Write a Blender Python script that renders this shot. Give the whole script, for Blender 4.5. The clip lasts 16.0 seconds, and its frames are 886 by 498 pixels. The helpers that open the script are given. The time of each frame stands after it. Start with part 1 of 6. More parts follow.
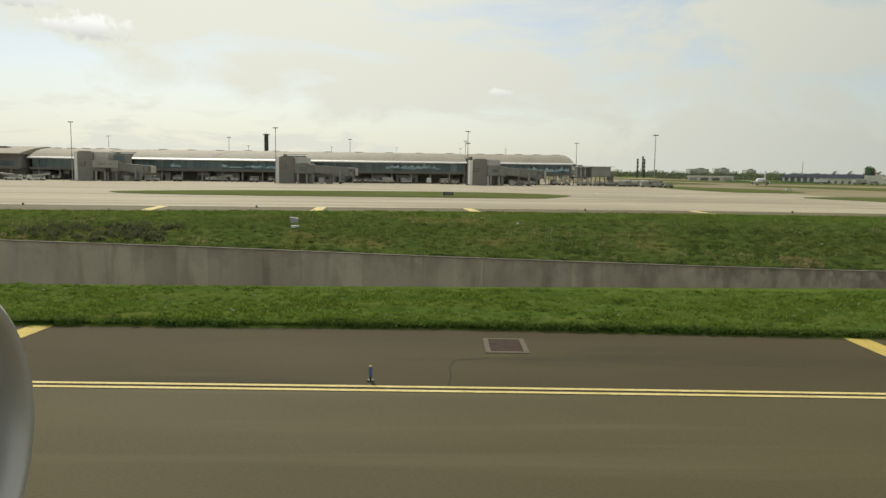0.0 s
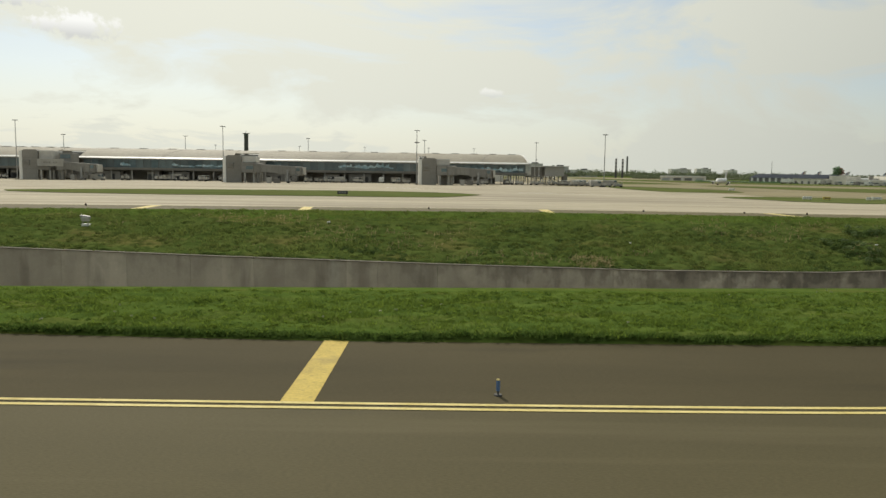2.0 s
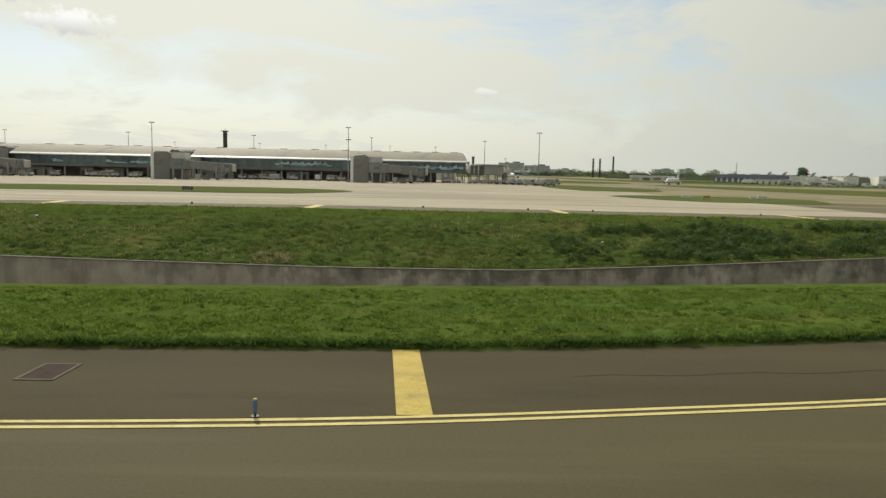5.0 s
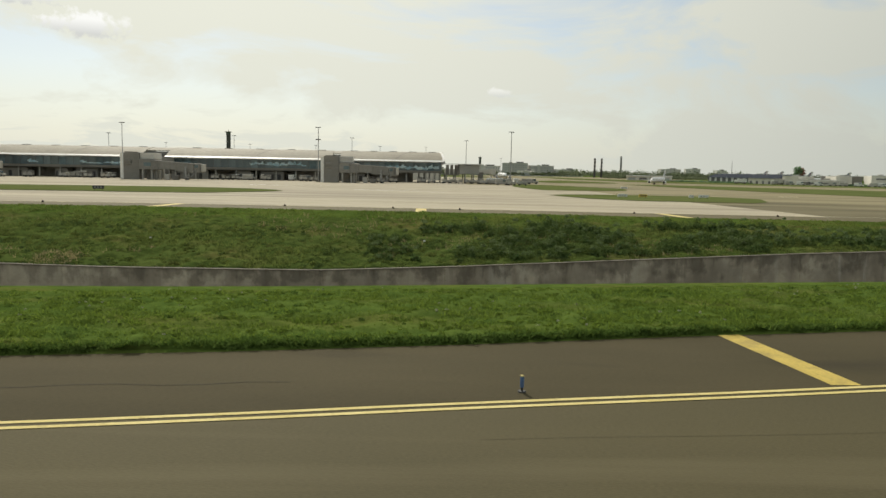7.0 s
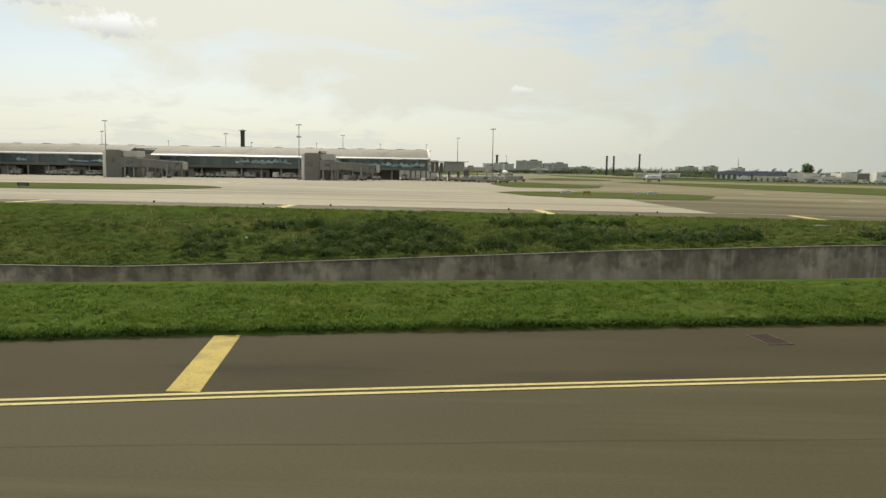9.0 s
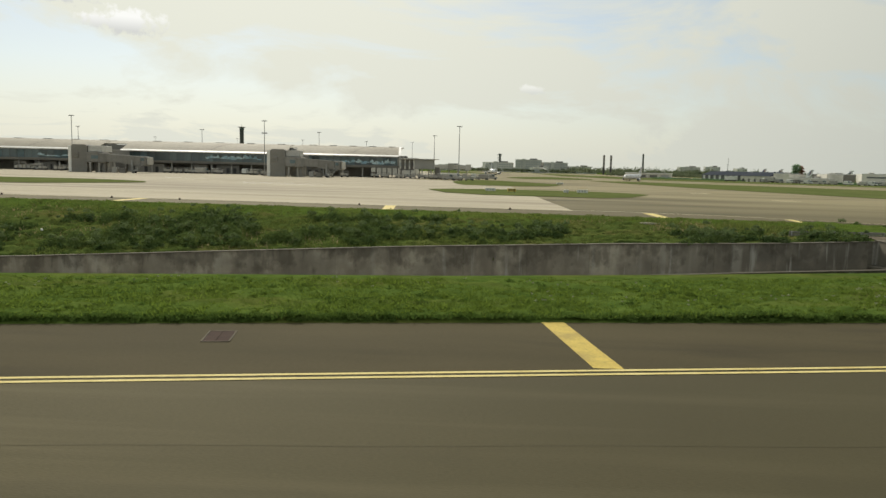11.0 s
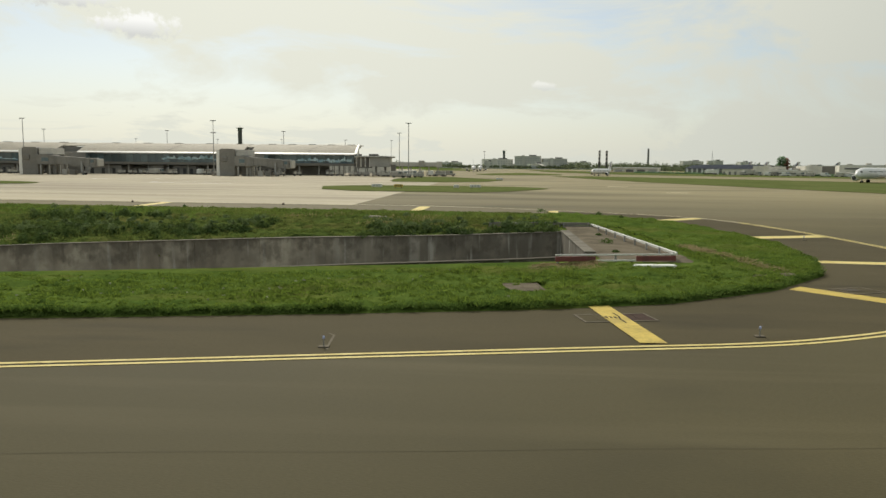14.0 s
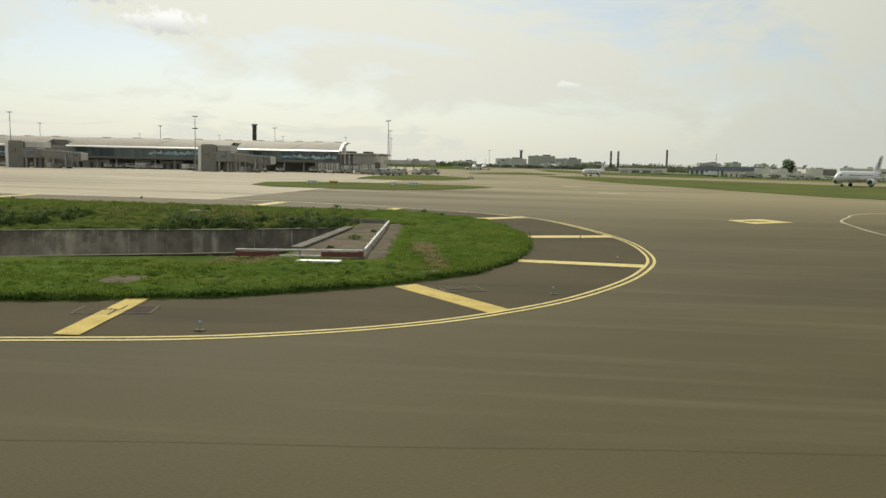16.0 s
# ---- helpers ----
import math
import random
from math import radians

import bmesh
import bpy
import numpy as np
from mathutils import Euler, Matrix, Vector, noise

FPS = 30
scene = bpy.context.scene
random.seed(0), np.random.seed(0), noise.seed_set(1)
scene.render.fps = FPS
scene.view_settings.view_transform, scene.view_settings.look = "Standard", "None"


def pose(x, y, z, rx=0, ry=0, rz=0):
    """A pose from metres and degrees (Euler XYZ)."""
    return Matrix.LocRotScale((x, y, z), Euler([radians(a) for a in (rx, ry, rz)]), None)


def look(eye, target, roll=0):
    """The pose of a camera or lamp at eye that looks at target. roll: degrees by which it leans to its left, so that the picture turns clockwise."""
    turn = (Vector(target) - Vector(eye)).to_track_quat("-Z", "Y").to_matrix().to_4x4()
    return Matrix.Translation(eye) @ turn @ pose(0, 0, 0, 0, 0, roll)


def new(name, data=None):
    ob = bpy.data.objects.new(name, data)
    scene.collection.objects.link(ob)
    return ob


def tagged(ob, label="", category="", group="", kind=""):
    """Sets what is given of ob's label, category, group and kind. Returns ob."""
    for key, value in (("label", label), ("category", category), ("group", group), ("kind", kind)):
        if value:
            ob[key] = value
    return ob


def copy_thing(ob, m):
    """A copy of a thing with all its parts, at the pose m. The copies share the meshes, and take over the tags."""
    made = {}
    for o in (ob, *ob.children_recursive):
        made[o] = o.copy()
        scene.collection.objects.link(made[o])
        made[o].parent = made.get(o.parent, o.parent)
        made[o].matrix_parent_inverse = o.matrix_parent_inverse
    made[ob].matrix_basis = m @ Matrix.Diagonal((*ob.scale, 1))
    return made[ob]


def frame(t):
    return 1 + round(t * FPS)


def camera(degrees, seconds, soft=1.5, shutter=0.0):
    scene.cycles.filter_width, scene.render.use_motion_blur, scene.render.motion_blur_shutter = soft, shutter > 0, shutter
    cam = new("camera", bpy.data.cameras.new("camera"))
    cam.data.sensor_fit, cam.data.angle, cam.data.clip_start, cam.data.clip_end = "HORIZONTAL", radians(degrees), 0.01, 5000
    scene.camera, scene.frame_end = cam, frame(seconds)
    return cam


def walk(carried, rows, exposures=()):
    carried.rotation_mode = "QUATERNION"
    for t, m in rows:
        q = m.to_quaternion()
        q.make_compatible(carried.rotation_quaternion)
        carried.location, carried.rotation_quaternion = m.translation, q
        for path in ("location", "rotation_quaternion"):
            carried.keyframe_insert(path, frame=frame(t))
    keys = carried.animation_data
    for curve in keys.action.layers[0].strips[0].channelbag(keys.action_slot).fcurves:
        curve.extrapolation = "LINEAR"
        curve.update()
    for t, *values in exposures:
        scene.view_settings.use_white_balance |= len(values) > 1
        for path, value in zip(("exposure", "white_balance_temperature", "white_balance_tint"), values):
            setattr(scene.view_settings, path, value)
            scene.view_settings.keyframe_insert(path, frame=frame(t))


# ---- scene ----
# one camera for the whole ride
cam = camera(61.1, 16.0)
PATH = [
    (0, (-0.091, -0.073, 4.7), (-0.093, 1.917, 4.495), 0.7),
    (0.5, (3.607, 0.158, 4.703), (3.615, 2.147, 4.496), 0.6),
    (1, (7.307, 0.405, 4.707), (7.322, 2.394, 4.501), 0.8),
    (1.5, (10.951, 0.72, 4.697), (10.967, 2.71, 4.492), 0.7),
    (2, (14.613, 1.01, 4.703), (14.636, 2.999, 4.498), 0.8),
    (2.5, (18.233, 1.258, 4.708), (18.268, 3.248, 4.506), 1.1),
    (3, (21.911, 1.605, 4.664), (21.954, 3.594, 4.461), 1.2),
    (3.5, (25.616, 1.92, 4.644), (25.662, 3.909, 4.441), 1.2),
    (4, (29.322, 2.242, 4.645), (29.37, 4.231, 4.44), 1.1),
    (4.5, (32.982, 2.613, 4.613), (33.025, 4.602, 4.406), 1.1),
    (7, (51.28, 4.892, 4.534), (51.284, 6.881, 4.328), 1.0),
    (7.5, (54.939, 5.345, 4.543), (54.923, 7.334, 4.336), 0.9),
    (8, (58.631, 5.794, 4.518), (58.594, 7.783, 4.308), 0.9),
    (8.5, (62.175, 6.176, 4.504), (62.125, 8.165, 4.294), 0.8),
    (9, (65.818, 6.551, 4.512), (65.762, 8.539, 4.3), 0.9),
    (11.5, (84.2, 8.87, 4.389), (84.119, 10.857, 4.171), 1.3),
    (12, (87.792, 9.257, 4.361), (87.707, 11.244, 4.141), 1.0),
    (12.5, (91.456, 9.664, 4.354), (91.365, 11.65, 4.134), 0.8),
    (13, (95.052, 10.112, 4.342), (94.954, 12.098, 4.122), 0.4),
    (13.5, (98.684, 10.572, 4.376), (98.576, 12.557, 4.155), 0.5),
    (14, (102.35, 10.995, 4.366), (102.236, 12.979, 4.144), 0.5),
    (14.5, (106.019, 11.377, 4.376), (105.889, 13.36, 4.154), 0.6),
    (15, (109.773, 11.778, 4.366), (109.622, 13.76, 4.144), 0.6),
    (15.5, (113.525, 12.079, 4.388), (113.363, 14.06, 4.163), 1.0),
    (16, (117.293, 12.317, 4.386), (117.122, 14.297, 4.16), 1.2),
]
walk(cam, [(t, look(eye, target, roll)) for t, eye, target, roll in PATH])

# ---- light ----
SUN_AZ, SUN_EL = 20.0, 38.0          # degrees left of straight ahead, and above the horizon
world = bpy.data.worlds.new("sky")
scene.world = world
world.use_nodes = True
wt = world.node_tree
wt.nodes.clear()


def wnode(kind, **values):
    n = wt.nodes.new(kind)
    for key, v in values.items():
        n.inputs[key.replace("_", " ")].default_value = v
    return n


sky = wt.nodes.new("ShaderNodeTexSky")
sky.sky_type = "NISHITA"
sky.sun_disc = False
sky.sun_elevation = radians(SUN_EL)
sky.sun_rotation = radians(-SUN_AZ)
sky.dust_density = 0.6
sky.air_density = 1.0
direction = wt.nodes.new("ShaderNodeTexCoord")
stretch = wnode("ShaderNodeMapping", Scale=(1.0, 1.0, 3.2))
veil = wnode("ShaderNodeTexNoise", Scale=3.6, Detail=8.0, Roughness=0.6, Distortion=0.6)
veil_ramp = wt.nodes.new("ShaderNodeValToRGB")
veil_ramp.color_ramp.elements[0].position, veil_ramp.color_ramp.elements[0].color = 0.4, (0.4, 0.4, 0.4, 1)
veil_ramp.color_ramp.elements[1].position, veil_ramp.color_ramp.elements[1].color = 0.55, (1.0, 1.0, 1.0, 1)
# the veil is brightest round the sun
toward = wt.nodes.new("ShaderNodeVectorMath")
toward.operation = "DOT_PRODUCT"
toward.inputs[1].default_value = (-math.sin(radians(SUN_AZ)) * math.cos(radians(SUN_EL)), math.cos(radians(SUN_AZ)) * math.cos(radians(SUN_EL)), math.sin(radians(SUN_EL)))
wt.links.new(direction.outputs["Generated"], toward.inputs[0])
glow = wt.nodes.new("ShaderNodeMapRange")
glow.inputs["From Min"].default_value, glow.inputs["From Max"].default_value = 0.45, 0.95
wt.links.new(toward.outputs["Value"], glow.inputs["Value"])
veil_colour = wt.nodes.new("ShaderNodeMixRGB")
veil_colour.inputs["Color1"].default_value, veil_colour.inputs["Color2"].default_value = (5.2, 5.4, 4.85, 1), (9.2, 9.25, 8.0, 1)
wt.links.new(glow.outputs[0], veil_colour.inputs["Fac"])
veil_mix = wt.nodes.new("ShaderNodeMixRGB")
wt.links.new(direction.outputs["Generated"], stretch.inputs["Vector"])
wt.links.new(stretch.outputs[0], veil.inputs["Vector"])
wt.links.new(veil.outputs["Fac"], veil_ramp.inputs["Fac"])
# the veil thickens towards the horizon
height = wt.nodes.new("ShaderNodeSeparateXYZ")
wt.links.new(direction.outputs["Generated"], height.inputs[0])
low_veil = wt.nodes.new("ShaderNodeMapRange")
low_veil.inputs["From Min"].default_value, low_veil.inputs["From Max"].default_value = 0.01, 0.14
low_veil.inputs["To Min"].default_value, low_veil.inputs["To Max"].default_value = 0.97, 0.3
wt.links.new(height.outputs["Z"], low_veil.inputs["Value"])
thick = wt.nodes.new("ShaderNodeMath")
thick.operation = "MAXIMUM"
wt.links.new(veil_ramp.outputs["Color"], thick.inputs[0])
wt.links.new(low_veil.outputs[0], thick.inputs[1])
wt.links.new(thick.outputs[0], veil_mix.inputs["Fac"])
wt.links.new(sky.outputs["Color"], veil_mix.inputs["Color1"])
wt.links.new(veil_colour.outputs[0], veil_mix.inputs["Color2"])
last = veil_mix.outputs["Color"]


def cumulus(last, yaw, lift, wide, high, strength, seed):
    """A small heap cloud far off in the sky: a ragged patch round one direction, bright above and grey below."""
    a, e = radians(yaw), radians(lift)
    centre = (math.sin(a) * math.cos(e), math.cos(a) * math.cos(e), math.sin(e))
    rag = wnode("ShaderNodeTexNoise", Scale=70.0 + seed, Detail=5.0, Roughness=0.6)
    wt.links.new(direction.outputs["Generated"], rag.inputs["Vector"])
    mapping = wnode("ShaderNodeMapping", Location=(-centre[0] / wide, -centre[1] / wide, -centre[2] / high), Scale=(1 / wide, 1 / wide, 1 / high))
    wt.links.new(direction.outputs["Generated"], mapping.inputs["Vector"])
    length = wt.nodes.new("ShaderNodeVectorMath")
    length.operation = "LENGTH"
    wt.links.new(mapping.outputs[0], length.inputs[0])
    rough = wt.nodes.new("ShaderNodeMath")
    rough.operation = "MULTIPLY_ADD"
    rough.inputs[1].default_value = -2.6
    wt.links.new(rag.outputs["Fac"], rough.inputs[0])
    wt.links.new(length.outputs["Value"], rough.inputs[2])
    mask = wt.nodes.new("ShaderNodeMapRange")
    mask.inputs["From Min"].default_value, mask.inputs["From Max"].default_value = -0.25, -0.75
    mask.inputs["To Max"].default_value = strength
    wt.links.new(rough.outputs[0], mask.inputs["Value"])
    split = wt.nodes.new("ShaderNodeSeparateXYZ")
    wt.links.new(mapping.outputs[0], split.inputs[0])
    shade = wt.nodes.new("ShaderNodeMapRange")
    shade.inputs["From Min"].default_value, shade.inputs["From Max"].default_value = -0.7, 0.4
    wt.links.new(split.outputs["Z"], shade.inputs["Value"])
    tone = wt.nodes.new("ShaderNodeMixRGB")
    tone.inputs["Color1"].default_value, tone.inputs["Color2"].default_value = (7.2, 7.3, 7.0, 1), (10.4, 10.4, 10.0, 1)
    wt.links.new(shade.outputs[0], tone.inputs["Fac"])
    mix = wt.nodes.new("ShaderNodeMixRGB")
    wt.links.new(mask.outputs[0], mix.inputs["Fac"])
    wt.links.new(last, mix.inputs["Color1"])
    wt.links.new(tone.outputs[0], mix.inputs["Color2"])
    return mix.outputs["Color"]


last = cumulus(last, -25.1, 9.35, 0.046, 0.015, 1.0, 0)
last = cumulus(last, -29.6, 10.9, 0.05, 0.014, 1.0, 7)
last = cumulus(last, 4.2, 5.9, 0.018, 0.006, 0.5, 15)
background = wnode("ShaderNodeBackground", Strength=0.094)
wt.links.new(last, background.inputs["Color"])
wt.links.new(background.outputs[0], wt.nodes.new("ShaderNodeOutputWorld").inputs["Surface"])

sun = new("sun", bpy.data.lights.new("sun", "SUN"))
sun.data.energy, sun.data.angle, sun.data.color = 3.0, radians(1.5), (1.0, 0.93, 0.8)
sun_from = Vector((-math.sin(radians(SUN_AZ)) * math.cos(radians(SUN_EL)), math.cos(radians(SUN_AZ)) * math.cos(radians(SUN_EL)), math.sin(radians(SUN_EL))))
sun.matrix_world = look(sun_from * 50, (0, 0, 0))


# ---- materials ----
def material(name, colour, colour2=None, rough=0.8, metal=0.0, scale=1.0, fine=20.0, bump=0.0, bump_scale=None, stretch=(1, 1, 1), spread=(0.35, 0.7), island=0.0, random=0.0, transmission=0.0, speckle=0.28):
    """Two noise scales between two colours, fine grain, relief, and a shift from piece to piece."""
    m = bpy.data.materials.new(name)
    m.use_nodes = True
    t = m.node_tree
    b = t.nodes["Principled BSDF"]
    b.inputs["Roughness"].default_value, b.inputs["Metallic"].default_value = rough, metal
    b.inputs["Transmission Weight"].default_value = transmission
    if rough >= 0.7:
        b.inputs["Specular IOR Level"].default_value = 0.1 if rough < 0.95 else 0.0
    colour2 = colour2 or tuple(c * 0.8 for c in colour)
    co = t.nodes.new("ShaderNodeTexCoord")
    mp = t.nodes.new("ShaderNodeMapping")
    mp.inputs["Scale"].default_value = stretch
    t.links.new(co.outputs["Object"], mp.inputs["Vector"])
    big, small = t.nodes.new("ShaderNodeTexNoise"), t.nodes.new("ShaderNodeTexNoise")
    for n, s, d in ((big, scale, 5.0), (small, fine, 3.0)):
        n.inputs["Scale"].default_value, n.inputs["Detail"].default_value = s, d
        t.links.new(mp.outputs[0], n.inputs["Vector"])
    ramp = t.nodes.new("ShaderNodeMapRange")
    ramp.inputs["From Min"].default_value, ramp.inputs["From Max"].default_value = spread
    t.links.new(big.outputs["Fac"], ramp.inputs["Value"])
    mix = t.nodes.new("ShaderNodeMixRGB")
    mix.inputs["Color1"].default_value, mix.inputs["Color2"].default_value = (*colour, 1), (*colour2, 1)
    t.links.new(ramp.outputs[0], mix.inputs["Fac"])
    grain = t.nodes.new("ShaderNodeHueSaturation")
    value = t.nodes.new("ShaderNodeMapRange")
    value.inputs["To Min"].default_value, value.inputs["To Max"].default_value = 1 - speckle, 1 + speckle
    t.links.new(small.outputs["Fac"], value.inputs["Value"])
    out = value.outputs[0]
    for amount, kind, socket in ((island, "ShaderNodeNewGeometry", "Random Per Island"), (random, "ShaderNodeObjectInfo", "Random")):
        if amount:
            r, g, p = t.nodes.new(kind), t.nodes.new("ShaderNodeMapRange"), t.nodes.new("ShaderNodeMath")
            g.inputs["To Min"].default_value, g.inputs["To Max"].default_value = 1 - amount, 1 + amount
            p.operation = "MULTIPLY"
            t.links.new(r.outputs[socket], g.inputs["Value"])
            t.links.new(g.outputs[0], p.inputs[0])
            t.links.new(out, p.inputs[1])
            out = p.outputs[0]
    t.links.new(out, grain.inputs["Value"])
    t.links.new(mix.outputs[0], grain.inputs["Color"])
    t.links.new(grain.outputs[0], b.inputs["Base Color"])
    if bump:
        bm_ = t.nodes.new("ShaderNodeBump")
        bm_.inputs["Strength"].default_value, bm_.inputs["Distance"].default_value = bump, 0.02
        t.links.new(small.outputs["Fac"], bm_.inputs["Height"])
        t.links.new(bm_.outputs[0], b.inputs["Normal"])
    return m


def add_layer(m, colour, scale, stretch, lo, hi, amount, detail=4.0, reach=None, axis="X", until=None):
    """Lays a second stain, with a shape of its own, or a painted sheen over a material."""
    t = m.node_tree
    b = t.nodes["Principled BSDF"]
    old = b.inputs["Base Color"].links[0].from_socket
    co, mp, n, r, mix = (t.nodes.new("ShaderNode" + k) for k in ("TexCoord", "Mapping", "TexNoise", "MapRange", "MixRGB"))
    mp.inputs["Scale"].default_value = stretch
    n.inputs["Scale"].default_value, n.inputs["Detail"].default_value = scale, detail
    r.inputs["From Min"].default_value, r.inputs["From Max"].default_value, r.inputs["To Max"].default_value = lo, hi, amount
    mix.inputs["Color2"].default_value = (*colour, 1)
    share = r.outputs[0]
    if reach:
        axes, along, product = (t.nodes.new("ShaderNode" + k) for k in ("SeparateXYZ", "MapRange", "Math"))
        along.inputs["From Min"].default_value, along.inputs["From Max"].default_value = reach
        product.operation = "MULTIPLY"
        t.links.new(co.outputs["Object"], axes.inputs[0])
        t.links.new(axes.outputs[axis], along.inputs["Value"])
        t.links.new(along.outputs[0], product.inputs[0])
        t.links.new(share, product.inputs[1])
        share = product.outputs[0]
        if until:
            away, both = t.nodes.new("ShaderNodeMapRange"), t.nodes.new("ShaderNodeMath")
            away.inputs["From Min"].default_value, away.inputs["From Max"].default_value = until[1], until[0]
            both.operation = "MULTIPLY"
            t.links.new(axes.outputs[axis], away.inputs["Value"])
            t.links.new(away.outputs[0], both.inputs[0])
            t.links.new(share, both.inputs[1])
            share = both.outputs[0]
    t.links.new(co.outputs["Object"], mp.inputs["Vector"])
    t.links.new(mp.outputs[0], n.inputs["Vector"])
    t.links.new(n.outputs["Fac"], r.inputs["Value"])
    t.links.new(share, mix.inputs["Fac"])
    t.links.new(old, mix.inputs["Color1"])
    t.links.new(mix.outputs[0], b.inputs["Base Color"])
    return m


ASPHALT = material("asphalt", (0.102, 0.087, 0.043), (0.079, 0.068, 0.034), 0.85, scale=0.16, fine=34.0, bump=0.25, stretch=(0.35, 1, 1))
add_layer(ASPHALT, (0.140, 0.120, 0.066), 0.5, (0.12, 1.6, 1), 0.52, 0.72, 0.6)
add_layer(ASPHALT, (0.052, 0.046, 0.026), 0.22, (0.5, 0.9, 1), 0.6, 0.74, 0.5)
# darker stretch of asphalt before the bend
add_layer(ASPHALT, (0.050, 0.045, 0.023), 0.12, (0.3, 0.8, 1), 0.2, 0.5, 0.5, reach=(70, 84), until=(104, 114))
ASPHALT.node_tree.nodes["Principled BSDF"].inputs["Specular IOR Level"].default_value = 0.15
# grazing sheen of the far asphalt, painted as a paler tone along Y
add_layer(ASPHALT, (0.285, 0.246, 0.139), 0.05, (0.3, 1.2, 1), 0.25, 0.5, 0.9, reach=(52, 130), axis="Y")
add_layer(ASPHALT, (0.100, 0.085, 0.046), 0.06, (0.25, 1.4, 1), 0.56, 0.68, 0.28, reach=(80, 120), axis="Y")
SHOULDER = material("asphalt_shoulder", (0.088, 0.074, 0.040), (0.066, 0.056, 0.030), 0.92, scale=0.3, fine=30.0, bump=0.3, stretch=(0.3, 1, 1))
add_layer(SHOULDER, (0.042, 0.036, 0.023), 0.3, (0.35, 1.4, 1), 0.58, 0.72, 0.6)
CONCRETE_APRON = material("apron_concrete", (0.47, 0.42, 0.31), (0.40, 0.355, 0.265), 0.85, scale=0.06, fine=2.0, stretch=(0.25, 1, 1))
add_layer(CONCRETE_APRON, (0.25, 0.22, 0.165), 0.12, (0.12, 1.0, 1), 0.48, 0.64, 0.75)
add_layer(CONCRETE_APRON, (0.30, 0.265, 0.2), 0.05, (0.3, 2.2, 1), 0.52, 0.62, 0.5, detail=6.0)
TURF = material("mown_turf", (0.131, 0.155, 0.058), (0.100, 0.122, 0.044), 0.95, scale=0.08, fine=0.6, bump=0.3)
add_layer(TURF, (0.179, 0.170, 0.076), 0.1, (1, 1, 1), 0.55, 0.7, 0.5)
GRASS = material("grass_ground", (0.104, 0.151, 0.033), (0.066, 0.108, 0.023), 0.95, scale=0.9, fine=9.0, bump=0.9, spread=(0.36, 0.64), stretch=(0.6, 1, 1))
add_layer(GRASS, (0.126, 0.132, 0.036), 0.3, (0.5, 1.2, 1), 0.5, 0.66, 0.6)
add_layer(GRASS, (0.042, 0.068, 0.013), 2.2, (0.7, 1, 1), 0.52, 0.64, 0.5)
ROUGH_GRASS = material("bank_ground", (0.103, 0.136, 0.037), (0.066, 0.098, 0.025), 0.95, scale=0.8, fine=8.0, bump=0.9, spread=(0.36, 0.64))
add_layer(ROUGH_GRASS, (0.173, 0.150, 0.054), 0.25, (0.6, 1, 1), 0.52, 0.66, 0.65)
add_layer(ROUGH_GRASS, (0.040, 0.058, 0.015), 1.5, (0.8, 1, 1), 0.48, 0.62, 0.75)
BLADES = material("grass_blades", (0.164, 0.220, 0.049), (0.102, 0.154, 0.035), 0.95, scale=0.75, fine=3.0, island=0.25, spread=(0.36, 0.62), stretch=(0.55, 1.0, 1.0))
LUSH = material("broad_leaves", (0.087, 0.138, 0.031), (0.139, 0.198, 0.052), 0.95, scale=1.5, island=0.35)
WEEDS = material("weed_leaves", (0.111, 0.162, 0.048), (0.194, 0.207, 0.071), 0.95, scale=0.4, fine=2.5, island=0.35, spread=(0.38, 0.62), stretch=(0.7, 1, 1))
DRY = material("dry_stalks", (0.36, 0.3, 0.16), (0.25, 0.21, 0.11), 0.85, island=0.4)
BUSH = material("bush_leaves", (0.07, 0.115, 0.042), (0.125, 0.17, 0.062), 0.95, scale=0.6, island=0.4)
LIT_BUSH = material("lit_bush_leaves", (0.1, 0.15, 0.07), (0.16, 0.2, 0.1), 0.95, scale=0.9, island=0.35)
FLOWER = material("seed_heads", (0.4, 0.41, 0.28), rough=0.9, island=0.2)
WALL = material("stained_concrete", (0.49, 0.45, 0.365), (0.38, 0.345, 0.28), 0.9, scale=0.35, fine=8.0, bump=0.1, random=0.16, speckle=0.1)
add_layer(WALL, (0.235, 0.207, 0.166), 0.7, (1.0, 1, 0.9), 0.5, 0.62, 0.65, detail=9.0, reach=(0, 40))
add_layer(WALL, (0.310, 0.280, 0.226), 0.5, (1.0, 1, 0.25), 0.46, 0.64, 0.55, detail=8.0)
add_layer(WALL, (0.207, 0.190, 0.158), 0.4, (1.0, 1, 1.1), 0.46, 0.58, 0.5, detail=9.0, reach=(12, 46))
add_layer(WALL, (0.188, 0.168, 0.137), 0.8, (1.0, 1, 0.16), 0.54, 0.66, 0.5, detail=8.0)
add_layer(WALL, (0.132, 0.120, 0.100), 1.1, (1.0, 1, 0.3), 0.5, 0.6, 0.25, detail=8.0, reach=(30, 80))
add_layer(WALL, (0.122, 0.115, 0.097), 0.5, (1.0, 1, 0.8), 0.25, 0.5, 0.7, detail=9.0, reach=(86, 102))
add_layer(WALL, (0.470, 0.450, 0.389), 0.34, (1.3, 1, 0.05), 0.62, 0.68, 0.5)
add_layer(WALL, (0.470, 0.460, 0.410), 1.7, (1.2, 1, 0.09), 0.59, 0.66, 0.75, detail=5.0, reach=(70, 84))


